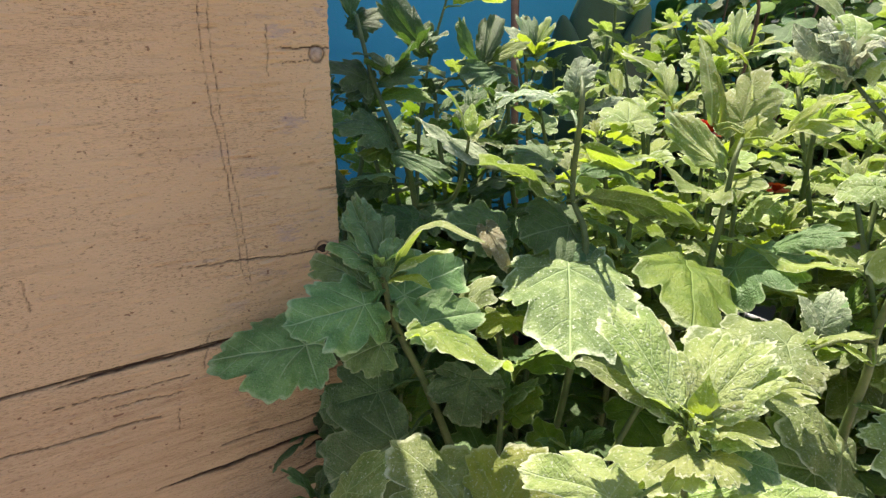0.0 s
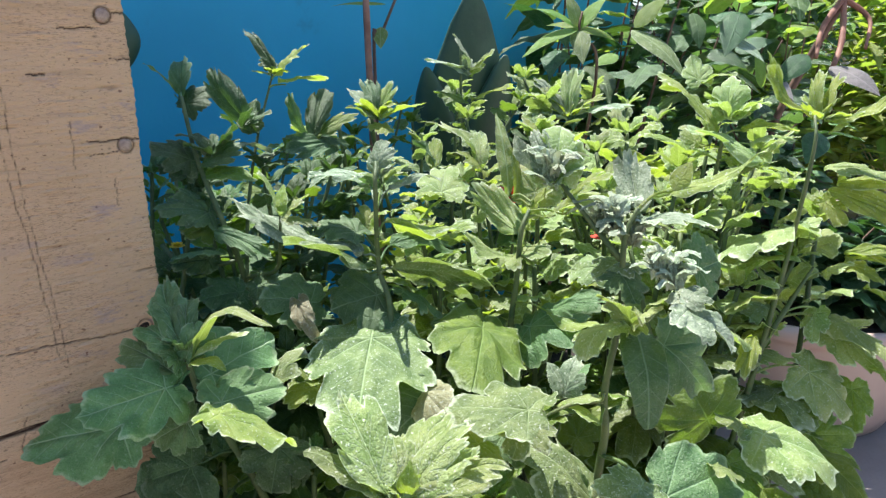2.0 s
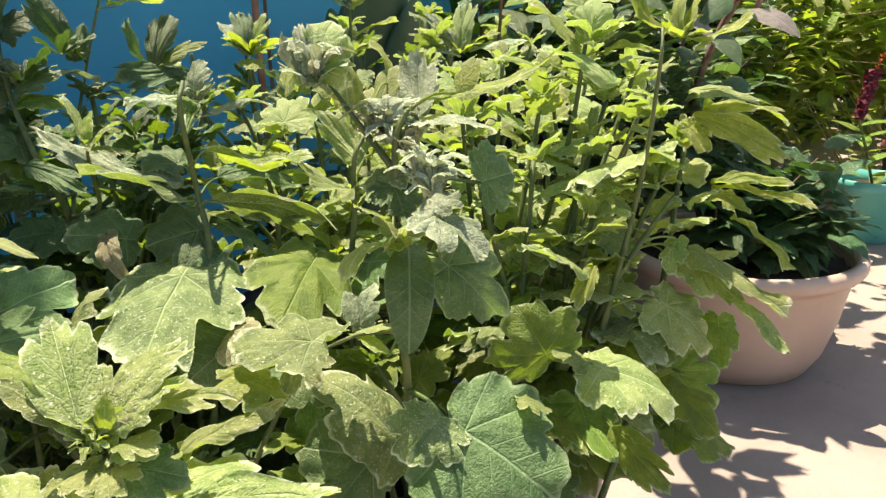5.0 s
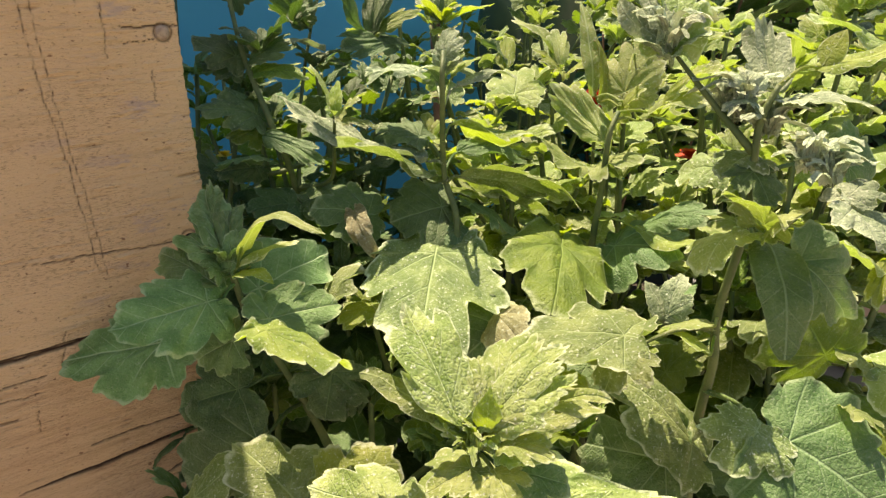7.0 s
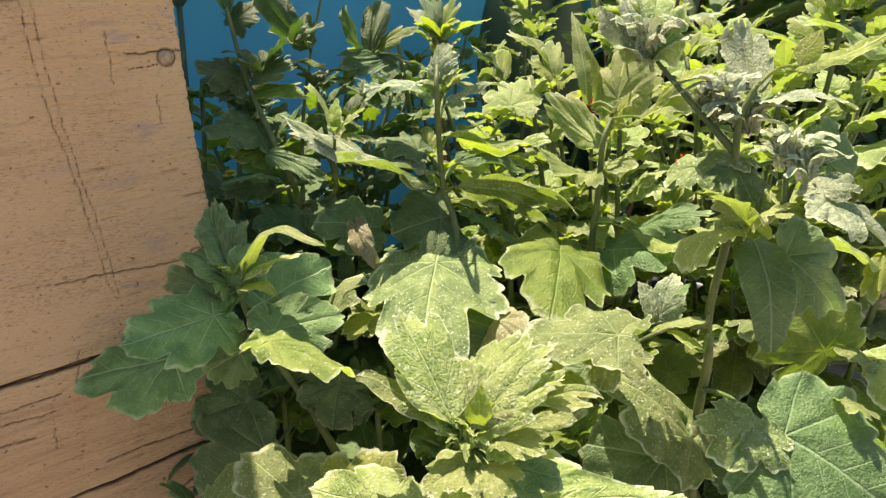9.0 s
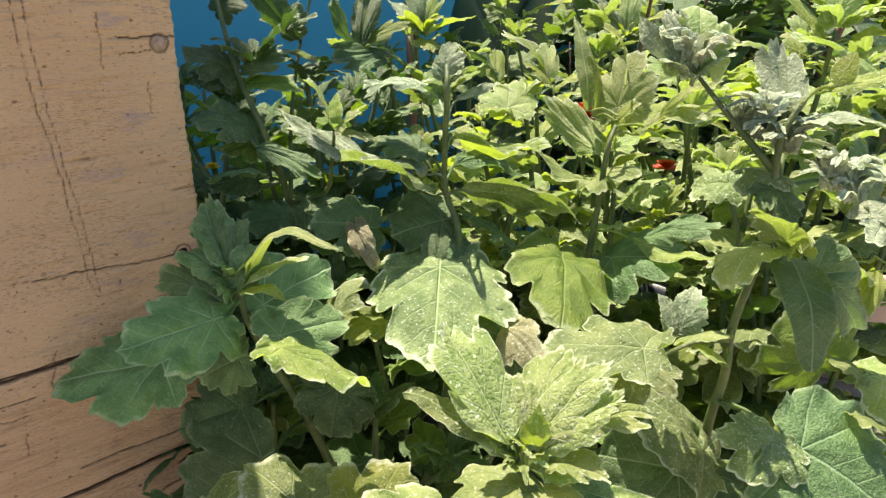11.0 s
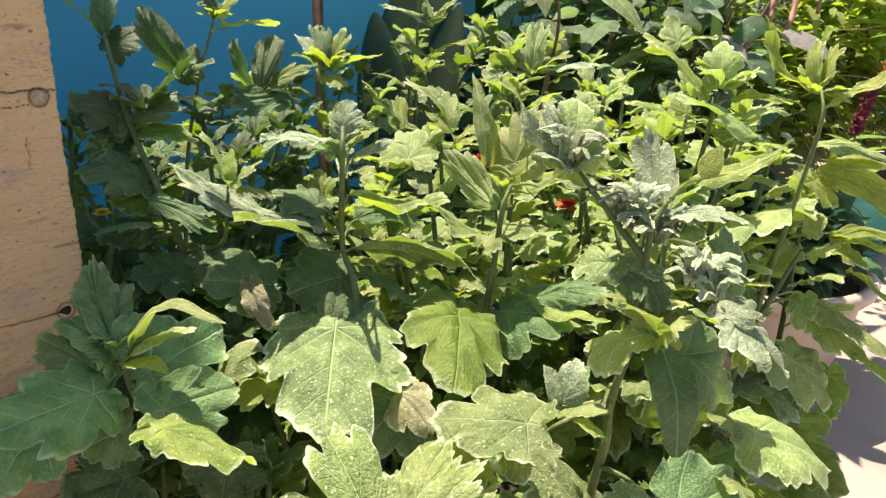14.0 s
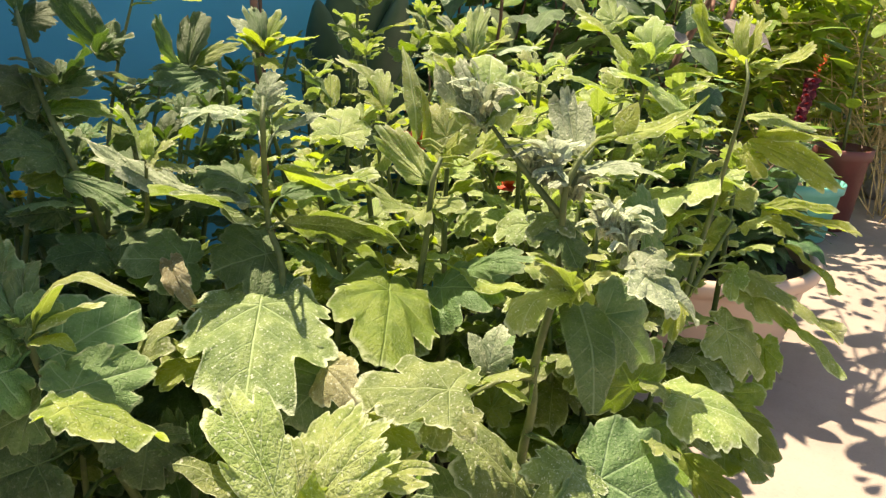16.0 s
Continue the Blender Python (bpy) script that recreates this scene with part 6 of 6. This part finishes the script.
shrub("shrub", (1.40, 0.98, 0), thicket(19, 1.10, 1.68, 0.66, 1.04, 0.40, 1.10, 3), ("shade", "deep", "green", "deep", "shade", "spring"), 0.125, 0.46, "dark broad-leaved shrub beside the blue wall", 3, 30, spread=0.15, form="ovate")
shrub("shrub", (1.98, 1.05, 0), thicket(19, 1.62, 2.36, 0.74, 1.10, 0.25, 1.15, 4), ("shade", "green", "deep", "shade", "deep", "sage"), 0.135, 0.50, "dense dark green shrub in part shade", 5, 30, spread=0.17, form="ovate")
shrub("shrub", (2.85, 1.25, 0), thicket(19, 2.35, 3.45, 0.95, 1.45, 0.20, 1.25, 6), ("spring", "shade", "spring", "olive"), 0.13, 0.40, "sunlit green shrub at the back of the terrace", 7, 26, spread=0.18)
shrub("bowl_plant", (1.64, 0.54, 0.22), [(1.50, 0.50, 0.36), (1.54, 0.60, 0.46), (1.62, 0.66, 0.56), (1.74, 0.62, 0.58), (1.80, 0.54, 0.46), (1.66, 0.46, 0.38), (1.82, 0.60, 0.40), (1.70, 0.70, 0.66), (1.58, 0.70, 0.62), (1.70, 0.34, 0.37), (1.63, 0.31, 0.35), (1.80, 0.42, 0.43), (1.86, 0.50, 0.42), (1.75, 0.37, 0.42), (1.78, 0.48, 0.34), (1.54, 0.42, 0.31), (1.64, 0.38, 0.31), (1.74, 0.42, 0.32)],
      ("shade", "shade", "shade", "green"), 0.095, 0.52, "dark-leaved plant growing in the beige bowl", 11, 26, category="plant", spread=0.07, form="ovate")


def leaf_mass(name, boxes, long, ratio, kind, label, seed):
    """Far foliage: thousands of small folded leaves in one mesh, thinned by noise so that it has gaps and an uneven outline."""
    rng = random.Random(seed)
    verts, faces, uvs = [], [], []
    for x0, x1, y0, y1, z0, z1, n in boxes:
        for k in range(n):
            p = Vector((rng.uniform(x0, x1), rng.uniform(y0, y1), rng.uniform(z0, z1)))
            if noise.noise(p * 3.0) + 0.5 * (p.z - z0) / (z1 - z0) > 0.42:
                continue
            a = rng.uniform(0, 6.283)
            u = Vector((math.cos(a), math.sin(a), rng.uniform(-0.8, 0.4))).normalized()
            v = Vector((rng.uniform(-.5, .5), rng.uniform(-.5, .5), 1)).cross(u).normalized()
            n_ = u.cross(v)
            s = long * rng.uniform(0.6, 1.3)
            q = len(verts)
            for y, x, z in ((0, 0, 0), (0.35, -ratio, 0.10), (0.40, 0, 0.02), (0.35, ratio, 0.10), (0.75, -0.7 * ratio, 0.06), (0.78, 0, 0), (0.75, 0.7 * ratio, 0.06), (1, 0, -0.08)):
                verts.append(p + u * y * s + v * x * s * 0.5 + n_ * z * s)
                uvs.append((0.5 + x * 0.5, y, abs(x) / ratio, 0.0))
            faces += [(q, q + 1, q + 2), (q, q + 2, q + 3), (q + 1, q + 4, q + 5, q + 2), (q + 2, q + 5, q + 6, q + 3), (q + 4, q + 7, q + 5), (q + 5, q + 7, q + 6)]
    ob = link_mesh(name, leaf_mesh(verts, faces, uvs), LOOK[kind])
    return tagged(ob, label, "foliage", kind="stuff")


leaf_mass("hedge_foliage", [(1.6, 3.6, 1.30, 1.75, 0.0, 1.25, 4200), (3.2, 6.5, 1.3, 2.6, 0.0, 1.2, 5500), (4.6, 7.0, 0.2, 1.4, 0.0, 1.1, 2200)], 0.13, 0.45, "shade", "dense dark hedge behind the shrubs", 21)
leaf_mass("sunlit_foliage", [(3.3, 6.0, 0.95, 1.6, 0.1, 1.4, 1500), (3.0, 3.6, 0.70, 1.10, 0.35, 1.05, 700), (3.5, 4.5, 0.55, 0.9, 0.2, 1.3, 700)], 0.12, 0.34, "gold", "yellowing sunlit foliage far back on the terrace", 22)


# ---- small things behind ----
def cactus_pad(thing, foot, top, wide, thick):
    """A flat fleshy pad standing on its narrow foot."""
    foot, top = Vector(foot), Vector(top)
    bm = bmesh.new()
    bmesh.ops.create_uvsphere(bm, u_segments=28, v_segments=18, radius=0.5)
    for q in bm.verts:
        t = q.co.z + 0.5
        k = 0.45 + 0.75 * math.sin(math.pi * min(1, t * 0.9) ** 0.9)
        q.co.x *= wide * k
        q.co.y *= thick * k
        q.co.z *= (top - foot).length
        q.co.y += 0.004 * noise.noise(q.co * 30)
    way = (top - foot).normalized()
    bm.transform(Matrix.Translation((foot + top) / 2) @ way.to_track_quat('Z', 'Y').to_matrix().to_4x4())
    ob = part("pad", bm, CACTUS, thing)
    ob.matrix_parent_inverse = thing.matrix_basis.inverted()


cactus = empty("cactus", (0.98, 0.95, 0), "dark green cactus with flat fleshy pads before the wall", "cactus")
for foot, top, wide, thick in (((0.98, 0.95, 0.0), (0.98, 0.95, 0.42), 0.13, 0.07), ((0.985, 0.95, 0.40), (0.950, 0.862, 0.885), 0.135, 0.05), ((0.985, 0.96, 0.40), (0.879, 0.906, 0.757), 0.09, 0.045), ((1.0, 0.96, 0.40), (0.999, 0.831, 0.775), 0.10, 0.05)):
    cactus_pad(cactus, foot, top, wide, thick)

seat = Vector((0.433, 1.091, 0.802))
pad_plant = empty("cactus", (seat.x, seat.y, 0), "rounded dark green cactus pad behind the wooden board", "cactus")
bm = bmesh.new()
tube(bm, smooth_line([(seat.x - 0.03, seat.y, 0.0), (seat.x - 0.025, seat.y + 0.01, 0.4), seat + Vector((0, 0, -0.040))], 6), 0.006, 0.004, 8, 0.1, 0.1)
ob = part("stem", bm, CACTUS, pad_plant)
ob.matrix_parent_inverse = pad_plant.matrix_basis.inverted()
cactus_pad(pad_plant, seat + Vector((0, 0, -0.045)), seat + Vector((0, 0, 0.048)), 0.050, 0.03)

stake = empty("plant_stake", (0.62, 0.72, 0.0), "thin reddish-brown wooden plant stake", "stake")
bm = bmesh.new()
tube(bm, smooth_line([(0.62, 0.70, 0.0), (0.660, 0.774, 0.702), (0.691, 0.819, 0.891)], 8), 0.0052, 0.0042, 7, 0.1, 0.06)
ob = part("stick", bm, REDBARK, stake)
ob.matrix_parent_inverse = stake.matrix_basis.inverted()

vine = empty("dry_vine", (0.70, 0.80, 0.0), "bare dark twig with one pale hanging leaf", "vine")
bm = bmesh.new()
tube(bm, smooth_line([(0.70, 0.80, 0.0), (0.704, 0.821, 0.745), (0.721, 0.827, 0.801), (0.781, 0.847, 0.883)], 8), 0.003, 0.002, 6)
ob = part("twig", bm, TWIG, vine)
ob.matrix_parent_inverse = vine.matrix_basis.inverted()
leaf(vine, "pale", (0.718, 0.822, 0.818), (0.706, 0.807, 0.787), (-0.6, -0.7, 0.2), 0.022, 0.05, 0.1, "smooth")
leaf(vine, "pale", (0.730, 0.824, 0.850), (0.646, 0.842, 0.846), (-0.2, -0.2, 1), 0.03, 0.05, 0.1, "smooth")

climber = empty("young_shrub", (1.06, 0.86, 0.0), "young shrub with narrow bright green leaves", "shrub")
bm = bmesh.new()
tube(bm, smooth_line([(1.06, 0.86, 0.0), (0.975, 0.625, 0.693), (0.949, 0.633, 0.801), (0.960, 0.638, 0.837)], 8), 0.003, 0.0016, 6)
ob = part("branch", bm, TWIG, climber)
ob.matrix_parent_inverse = climber.matrix_basis.inverted()
for tip, kind, wide in (((0.892, 0.673, 0.841), "spring", 0.024), ((0.848, 0.658, 0.771), "spring", 0.024), ((0.991, 0.617, 0.857), "spring", 0.026), ((0.947, 0.661, 0.865), "pale", 0.03), ((0.920, 0.603, 0.761), "dusty", 0.03), ((0.988, 0.595, 0.793), "spring", 0.024), ((0.948, 0.698, 0.818), "spring", 0.022)):
    leaf(climber, kind, (0.951, 0.637, 0.813), tip, (-0.35, -0.35, 1), wide, 0.08, 0.2, "smooth")
for foot, tip, kind, wide in (((1.179, 0.696, 0.813), (1.184, 0.590, 0.734), "dusty", 0.055), ((1.109, 0.673, 0.771), (1.074, 0.698, 0.753), "spring", 0.03), ((1.184, 0.693, 0.817), (1.237, 0.664, 0.869), "spring", 0.035),
                              ((1.313, 0.656, 0.843), (1.289, 0.625, 0.779), "green", 0.035), ((1.290, 0.591, 0.803), (1.288, 0.504, 0.757), "grey", 0.045), ((1.326, 0.572, 0.841), (1.241, 0.551, 0.766), "shade", 0.05)):
    leaf(climber, kind, foot, tip, (-0.35, -0.45, 1), wide, 0.08, 0.15, "smooth")

limb = empty("pruned_tree", (1.64, 0.58, 0.22), "small pruned tree with reddish bark in the bowl", "tree")
for name, line, r0, r1, bark in (("trunk", [(1.64, 0.58, 0.22), (1.66, 0.65, 0.55), (1.722, 0.548, 0.877)], 0.008, 0.007, TWIG),
                                 ("branch", [(1.722, 0.548, 0.877), (1.655, 0.517, 0.792), (1.588, 0.503, 0.740)], 0.0065, 0.0055, REDBARK),
                                 ("branch", [(1.722, 0.548, 0.877), (1.628, 0.546, 0.818), (1.572, 0.531, 0.759)], 0.007, 0.004, REDBARK),
                                 ("branch", [(1.722, 0.548, 0.877), (1.743, 0.501, 0.833), (1.679, 0.479, 0.775)], 0.006, 0.003, REDBARK),
                                 ("branch", [(1.722, 0.548, 0.877), (1.722, 0.528, 0.994), (1.728, 0.465, 1.041)], 0.006, 0.003, TWIG)):
    bm = bmesh.new()
    tube(bm, smooth_line(line, 8), r0, r1, 9, 0.12, 0.16)
    ob = part(name, bm, bark, limb)
    ob.matrix_parent_inverse = limb.matrix_basis.inverted()
for foot, tip, kind, wide in (((1.564, 0.499, 0.742), (1.544, 0.398, 0.691), "mauve", 0.060), ((1.523, 0.526, 0.764), (1.451, 0.550, 0.710), "shade", 0.045), ((1.487, 0.536, 0.702), (1.445, 0.457, 0.643), "shade", 0.050),
                              ((1.466, 0.576, 0.731), (1.443, 0.512, 0.684), "mauve", 0.030), ((1.500, 0.478, 0.621), (1.428, 0.470, 0.570), "shade", 0.050), ((1.421, 0.683, 0.774), (1.423, 0.598, 0.741), "shade", 0.050),
                              ((1.438, 0.633, 0.775), (1.470, 0.570, 0.791), "shade", 0.045), ((1.447, 0.579, 0.695), (1.398, 0.626, 0.738), "dusty", 0.030), ((1.453, 0.578, 0.705), (1.443, 0.596, 0.780), "spring", 0.026)):
    leaf(limb, kind, foot, tip, (-0.45, -0.55, 0.9), wide, 0.08, 0.12, "smooth")
# unseen leaves of the tree, added overhead to lay their shade on the floor
for foot, tip, wide in (((1.598, 0.671, 1.120), (1.541, 0.618, 1.120), 0.036), ((1.649, 0.657, 1.120), (1.609, 0.618, 1.120), 0.026), ((1.401, 0.721, 1.120), (1.437, 0.648, 1.120), 0.034),
                        ((1.382, 0.742, 1.120), (1.358, 0.677, 1.120), 0.034), ((1.339, 0.734, 1.120), (1.299, 0.690, 1.120), 0.030), ((1.737, 0.630, 1.140), (1.726, 0.536, 1.140), 0.050),
                        ((1.667, 0.600, 1.140), (1.670, 0.519, 1.140), 0.050), ((1.548, 0.554, 1.140), (1.697, 0.516, 1.140), 0.050), ((1.536, 0.491, 1.140), (1.692, 0.550, 1.140), 0.070),
                        ((1.492, 0.529, 1.120), (1.517, 0.509, 1.120), 0.018), ((1.545, 0.532, 1.120), (1.533, 0.503, 1.120), 0.022), ((1.464, 0.506, 1.120), (1.511, 0.490, 1.120), 0.022),
                        ((1.930, 0.638, 1.140), (1.901, 0.567, 1.140), 0.040), ((2.067, 0.665, 1.140), (2.235, 0.605, 1.140), 0.060), ((1.973, 0.611, 1.140), (2.113, 0.582, 1.140), 0.050),
                        ((1.920, 0.706, 1.140), (1.904, 0.610, 1.140), 0.060), ((1.763, 0.691, 1.140), (1.831, 0.618, 1.140), 0.050), ((2.059, 0.727, 1.140), (1.976, 0.647, 1.140), 0.050),
                        ((1.491, 0.704, 1.120), (1.583, 0.717, 1.120), 0.024), ((2.154, 0.818, 1.140), (2.279, 0.750, 1.140), 0.05), ((2.347, 0.779, 1.140), (2.304, 0.713, 1.140), 0.04)):
    leaf(limb, "spring", foot, tip, -SUN_WAY, wide, 0.04, 0.06, "ovate")
for foot, tip in (((1.572, 0.743, 1.120), (1.541, 0.704, 1.120)), ((1.618, 0.733, 1.120), (1.617, 0.673, 1.120)), ((1.678, 0.690, 1.120), (1.650, 0.650, 1.120)), ((1.731, 0.665, 1.120), (1.723, 0.619, 1.120)),
                  ((1.790, 0.651, 1.120), (1.815, 0.590, 1.120)), ((1.886, 0.655, 1.120), (1.916, 0.593, 1.120)), ((1.978, 0.694, 1.120), (2.031, 0.651, 1.120)), ((2.082, 0.738, 1.120), (2.111, 0.679, 1.120))):
    leaf(limb, "spring", foot, tip, -SUN_WAY, 0.045, 0.04, 0.06, "ovate")
for line in (((1.748, 0.675, 1.130), (1.796, 0.607, 1.130), (1.835, 0.535, 1.130)), ((1.609, 0.699, 1.130), (1.653, 0.649, 1.130), (1.686, 0.594, 1.130))):
    bm = bmesh.new()
    tube(bm, smooth_line(line, 6), 0.0022, 0.0014, 6)
    ob = part("twig", bm, TWIG, limb)
    ob.matrix_parent_inverse = limb.matrix_basis.inverted()
# Unseen small leaves scattered overhead to dapple the farther floor.
rng = random.Random(91)
for k in range(110):
    p = Vector((rng.uniform(1.75, 2.75), rng.uniform(0.12, 0.50), 0)) - SUN_WAY * 1.3
    a = rng.uniform(0, 6.283)
    hang_leaf(limb, "spring", p, (math.cos(a), math.sin(a), 0.1), -SUN_WAY, rng.uniform(0.03, 0.07), "ovate", 0.42, k % 4)
for k in range(190):
    p = Vector((rng.uniform(2.05, 3.30), rng.uniform(-0.20, 0.36), 0)) - SUN_WAY * rng.uniform(1.22, 1.34)
    if noise.noise(p * 4.0) > 0.12:
        continue
    a = rng.uniform(0, 6.283)
    hang_leaf(limb, "spring", p, (math.cos(a), math.sin(a), 0.1), -SUN_WAY, rng.uniform(0.018, 0.042), "ovate", 0.42, k % 4)
# Unseen branches added to carry the overhead leaves.
for tip in ((2.15, 0.66, 1.19), (2.45, 0.82, 1.20), (2.60, 0.42, 1.20), (2.95, 0.66, 1.21), (3.30, 0.40, 1.20), (3.45, 0.80, 1.22)):
    bm = bmesh.new()
    tube(bm, smooth_line([(1.722, 0.528, 0.994), Vector((1.722, 0.528, 1.16)).lerp(Vector(tip), 0.45), tip], 8), 0.005, 0.0016, 6, 0.1, 0.1)
    ob = part("branch", bm, TWIG, limb)
    ob.matrix_parent_inverse = limb.matrix_basis.inverted()


def flower_head(name, place, radius, material, label, stem_from):
    """A small double flower: rings of petals round a dome, on a thin stem."""
    thing = empty(name, place, label, "flower")
    c = Vector(place)
    bm = bmesh.new()
    for ring, (n, tilt, long) in enumerate(((10, 0.1, 1.0), (9, 0.6, 0.85), (7, 1.0, 0.6))):
        for k in range(n):
            a = 2 * math.pi * (k + 0.5 * ring) / n
            out = Vector((math.cos(a) * math.cos(tilt), math.sin(a) * math.cos(tilt), math.sin(tilt)))
            side = Vector((-math.sin(a), math.cos(a), 0)) * radius * 0.30
            q = [bm.verts.new(p) for p in (c, c + out * radius * long * 0.6 + side, c + out * radius * long + side * 0.5, c + out * radius * long - side * 0.5, c + out * radius * long * 0.6 - side)]
            bm.faces.new(q)
    ob = part("petals", bm, material, thing)
    ob.matrix_parent_inverse = thing.matrix_basis.inverted()
    bm = bmesh.new()
    tube(bm, smooth_line([stem_from, (Vector(stem_from) + c) / 2 + Vector((0.01, 0, 0.02)), c], 6), 0.0018, 0.0014, 6)
    ob = part("stem", bm, STEM, thing)
    ob.matrix_parent_inverse = thing.matrix_basis.inverted()


flower_head("red_flower", (0.508, 0.360, 0.655), 0.022, RED, "orange-red flower half hidden among leaves", (0.52, 0.40, 0.27))
flower_head("red_flower", (0.729, 0.419, 0.568), 0.015, RED, "orange-red flower half hidden among leaves", (0.54, 0.40, 0.27))
flower_head("yellow_flower", (0.279, 0.557, 0.618), 0.007, YELLOW, "tiny yellow flower beside the wooden board", (0.26, 0.46, 0.27))

bow = empty("runner_stem", (0.262, 0.450, 0.28), "bowed green runner stem beside the wooden board", "stem")
bm = bmesh.new()
tube(bm, smooth_line([(0.255, 0.527, 0.630), (0.262, 0.504, 0.617), (0.292, 0.493, 0.613), (0.316, 0.491, 0.617)], 6), 0.0022, 0.0020, 7)
ob = part("runner", bm, STEM, bow)
ob.matrix_parent_inverse = bow.matrix_basis.inverted()

plume = empty("celosia", TEAL_AT + Vector((0, 0, 0.17)), "crimson cockscomb with a fading orange tip in the teal pot", "flower")
foot, low_, high_ = TEAL_AT + Vector((0, 0, 0.17)), Vector((2.530, 0.555, 0.421)), Vector((2.595, 0.551, 0.556))
bm = bmesh.new()
tube(bm, smooth_line([foot, foot.lerp(low_, 0.5) + Vector((0.01, 0, 0)), low_], 8), 0.005, 0.004, 7)
ob = part("stem", bm, STEM, plume)
ob.matrix_parent_inverse = plume.matrix_basis.inverted()
bm = bmesh.new()
spike = smooth_line([low_, low_.lerp(high_, 0.5), high_], 14)
tube(bm, spike, 0.012, 0.017, 14, 0.25, 0.25)
for q in bm.verts:
    q.co += Vector((noise.noise(q.co * 90), noise.noise(q.co * 90 + Vector((9, 0, 0))), noise.noise(q.co * 90 + Vector((0, 9, 0))))) * 0.010
ob = part("plume", bm, LOOK["crimson"], plume, "dark crimson velvety plume")
ob.matrix_parent_inverse = plume.matrix_basis.inverted()
rng = random.Random(77)
tip_ = Vector((2.640, 0.535, 0.627))
for k in range(46):
    h = k / 45
    p = low_.lerp(high_, h / 0.6) if h < 0.6 else high_.lerp(tip_, (h - 0.6) / 0.4)
    a = k * 2.4
    long = 0.019 if h < 0.6 else 0.013
    hang_leaf(plume, "crimson" if h < 0.62 else "ember", p + Vector((math.cos(a), math.sin(a), 0)) * (0.010 if h < 0.6 else 0.002), (math.cos(a), math.sin(a), 0.8), (-math.cos(a) * 0.5, -math.sin(a) * 0.5, 1), long, "smooth", 0.7, k % 4)
for k in range(12):
    a = k * 2.4
    p = foot.lerp(low_, 0.05 + 0.07 * k)
    hang_leaf(plume, "spring" if k % 3 else "olive", p, (math.cos(a), math.sin(a), 0.2), (0, 0, 1), 0.12, "smooth", 0.34, k % 4)

red_plant = empty("potted_shrub", RED_AT + Vector((0, 0, 0.28)), "leafy green plant growing in the red-brown pot", "plant")
for k in range(26):
    a = k * 2.4
    p = RED_AT + Vector((0.05 * math.cos(a), 0.05 * math.sin(a), 0.34 + 0.026 * k))
    hang_leaf(red_plant, rng.choice(("spring", "olive", "shade")), p, (math.cos(a), math.sin(a), rng.uniform(-.3, .5)), (0, 0, 1), rng.uniform(0.10, 0.17), "smooth", 0.36, k % 4)
bm = bmesh.new()
tube(bm, smooth_line([RED_AT + Vector((0, 0, 0.28)), RED_AT + Vector((0.01, 0.01, 0.6)), RED_AT + Vector((0, 0, 1.0))], 6), 0.006, 0.003, 6)
ob = part("stem", bm, STEM, red_plant)
ob.matrix_parent_inverse = red_plant.matrix_basis.inverted()


def straw_clump(centre, n, tall, spread, seed):
    rng = random.Random(seed)
    bm = bmesh.new()
    c = Vector(centre)
    for k in range(n):
        a, r = rng.uniform(0, 6.283), rng.uniform(0, spread)
        foot = c + Vector((math.cos(a) * r, math.sin(a) * r, 0))
        lean = Vector((math.cos(a + rng.uniform(-1, 1)), math.sin(a + rng.uniform(-1, 1)), 0)) * rng.uniform(0.15, 0.9) * tall
        h = tall * rng.uniform(0.5, 1.1)
        tube(bm, smooth_line([foot, foot + lean * 0.4 + Vector((0, 0, h * 0.6)), foot + lean + Vector((0, 0, h * rng.uniform(0.6, 1.0)))], 4), 0.003, 0.0012, 4)
    ob = part("dry_grass", bm, STRAW)
    return tagged(ob, "tangle of dry straw-coloured stalks", "grass", kind="stuff")


straw_clump((3.95, 0.62, 0), 70, 1.25, 0.40, 31)
leaf_mass("bright_foliage", [(3.05, 3.7, 0.62, 1.0, 0.40, 1.15, 600), (3.5, 4.6, 0.40, 0.95, 0.35, 1.35, 700)], 0.10, 0.40, "spring", "bright narrow-leaved foliage behind the red-brown pot", 23)
leaf_mass("dry_foliage", [(3.35, 4.4, 0.22, 0.60, 0.10, 1.25, 1500)], 0.055, 0.34, "dry", "withered tan leaves among dry stalks", 24)
straw_clump((3.30, 0.36, 0), 22, 0.50, 0.14, 32)
straw_clump((3.95, 0.30, 0), 170, 1.1, 0.35, 33)

for k, (x, y, r) in enumerate(((3.45, 0.62, 0.10), (3.62, 0.42, 0.08), (3.85, 0.50, 0.12))):
    bm = bmesh.new()
    bmesh.ops.create_icosphere(bm, subdivisions=3, radius=r)
    for q in bm.verts:
        q.co *= 1 + 0.22 * noise.noise(q.co * 9 + Vector((k, 0, 0)))
        q.co.z *= 0.7
    bm.transform(Matrix.Translation((x, y, r * 0.6)))
    tagged(part("stone", bm, STONE), "rough grey stone lying on the floor", "stone", "loose stones")
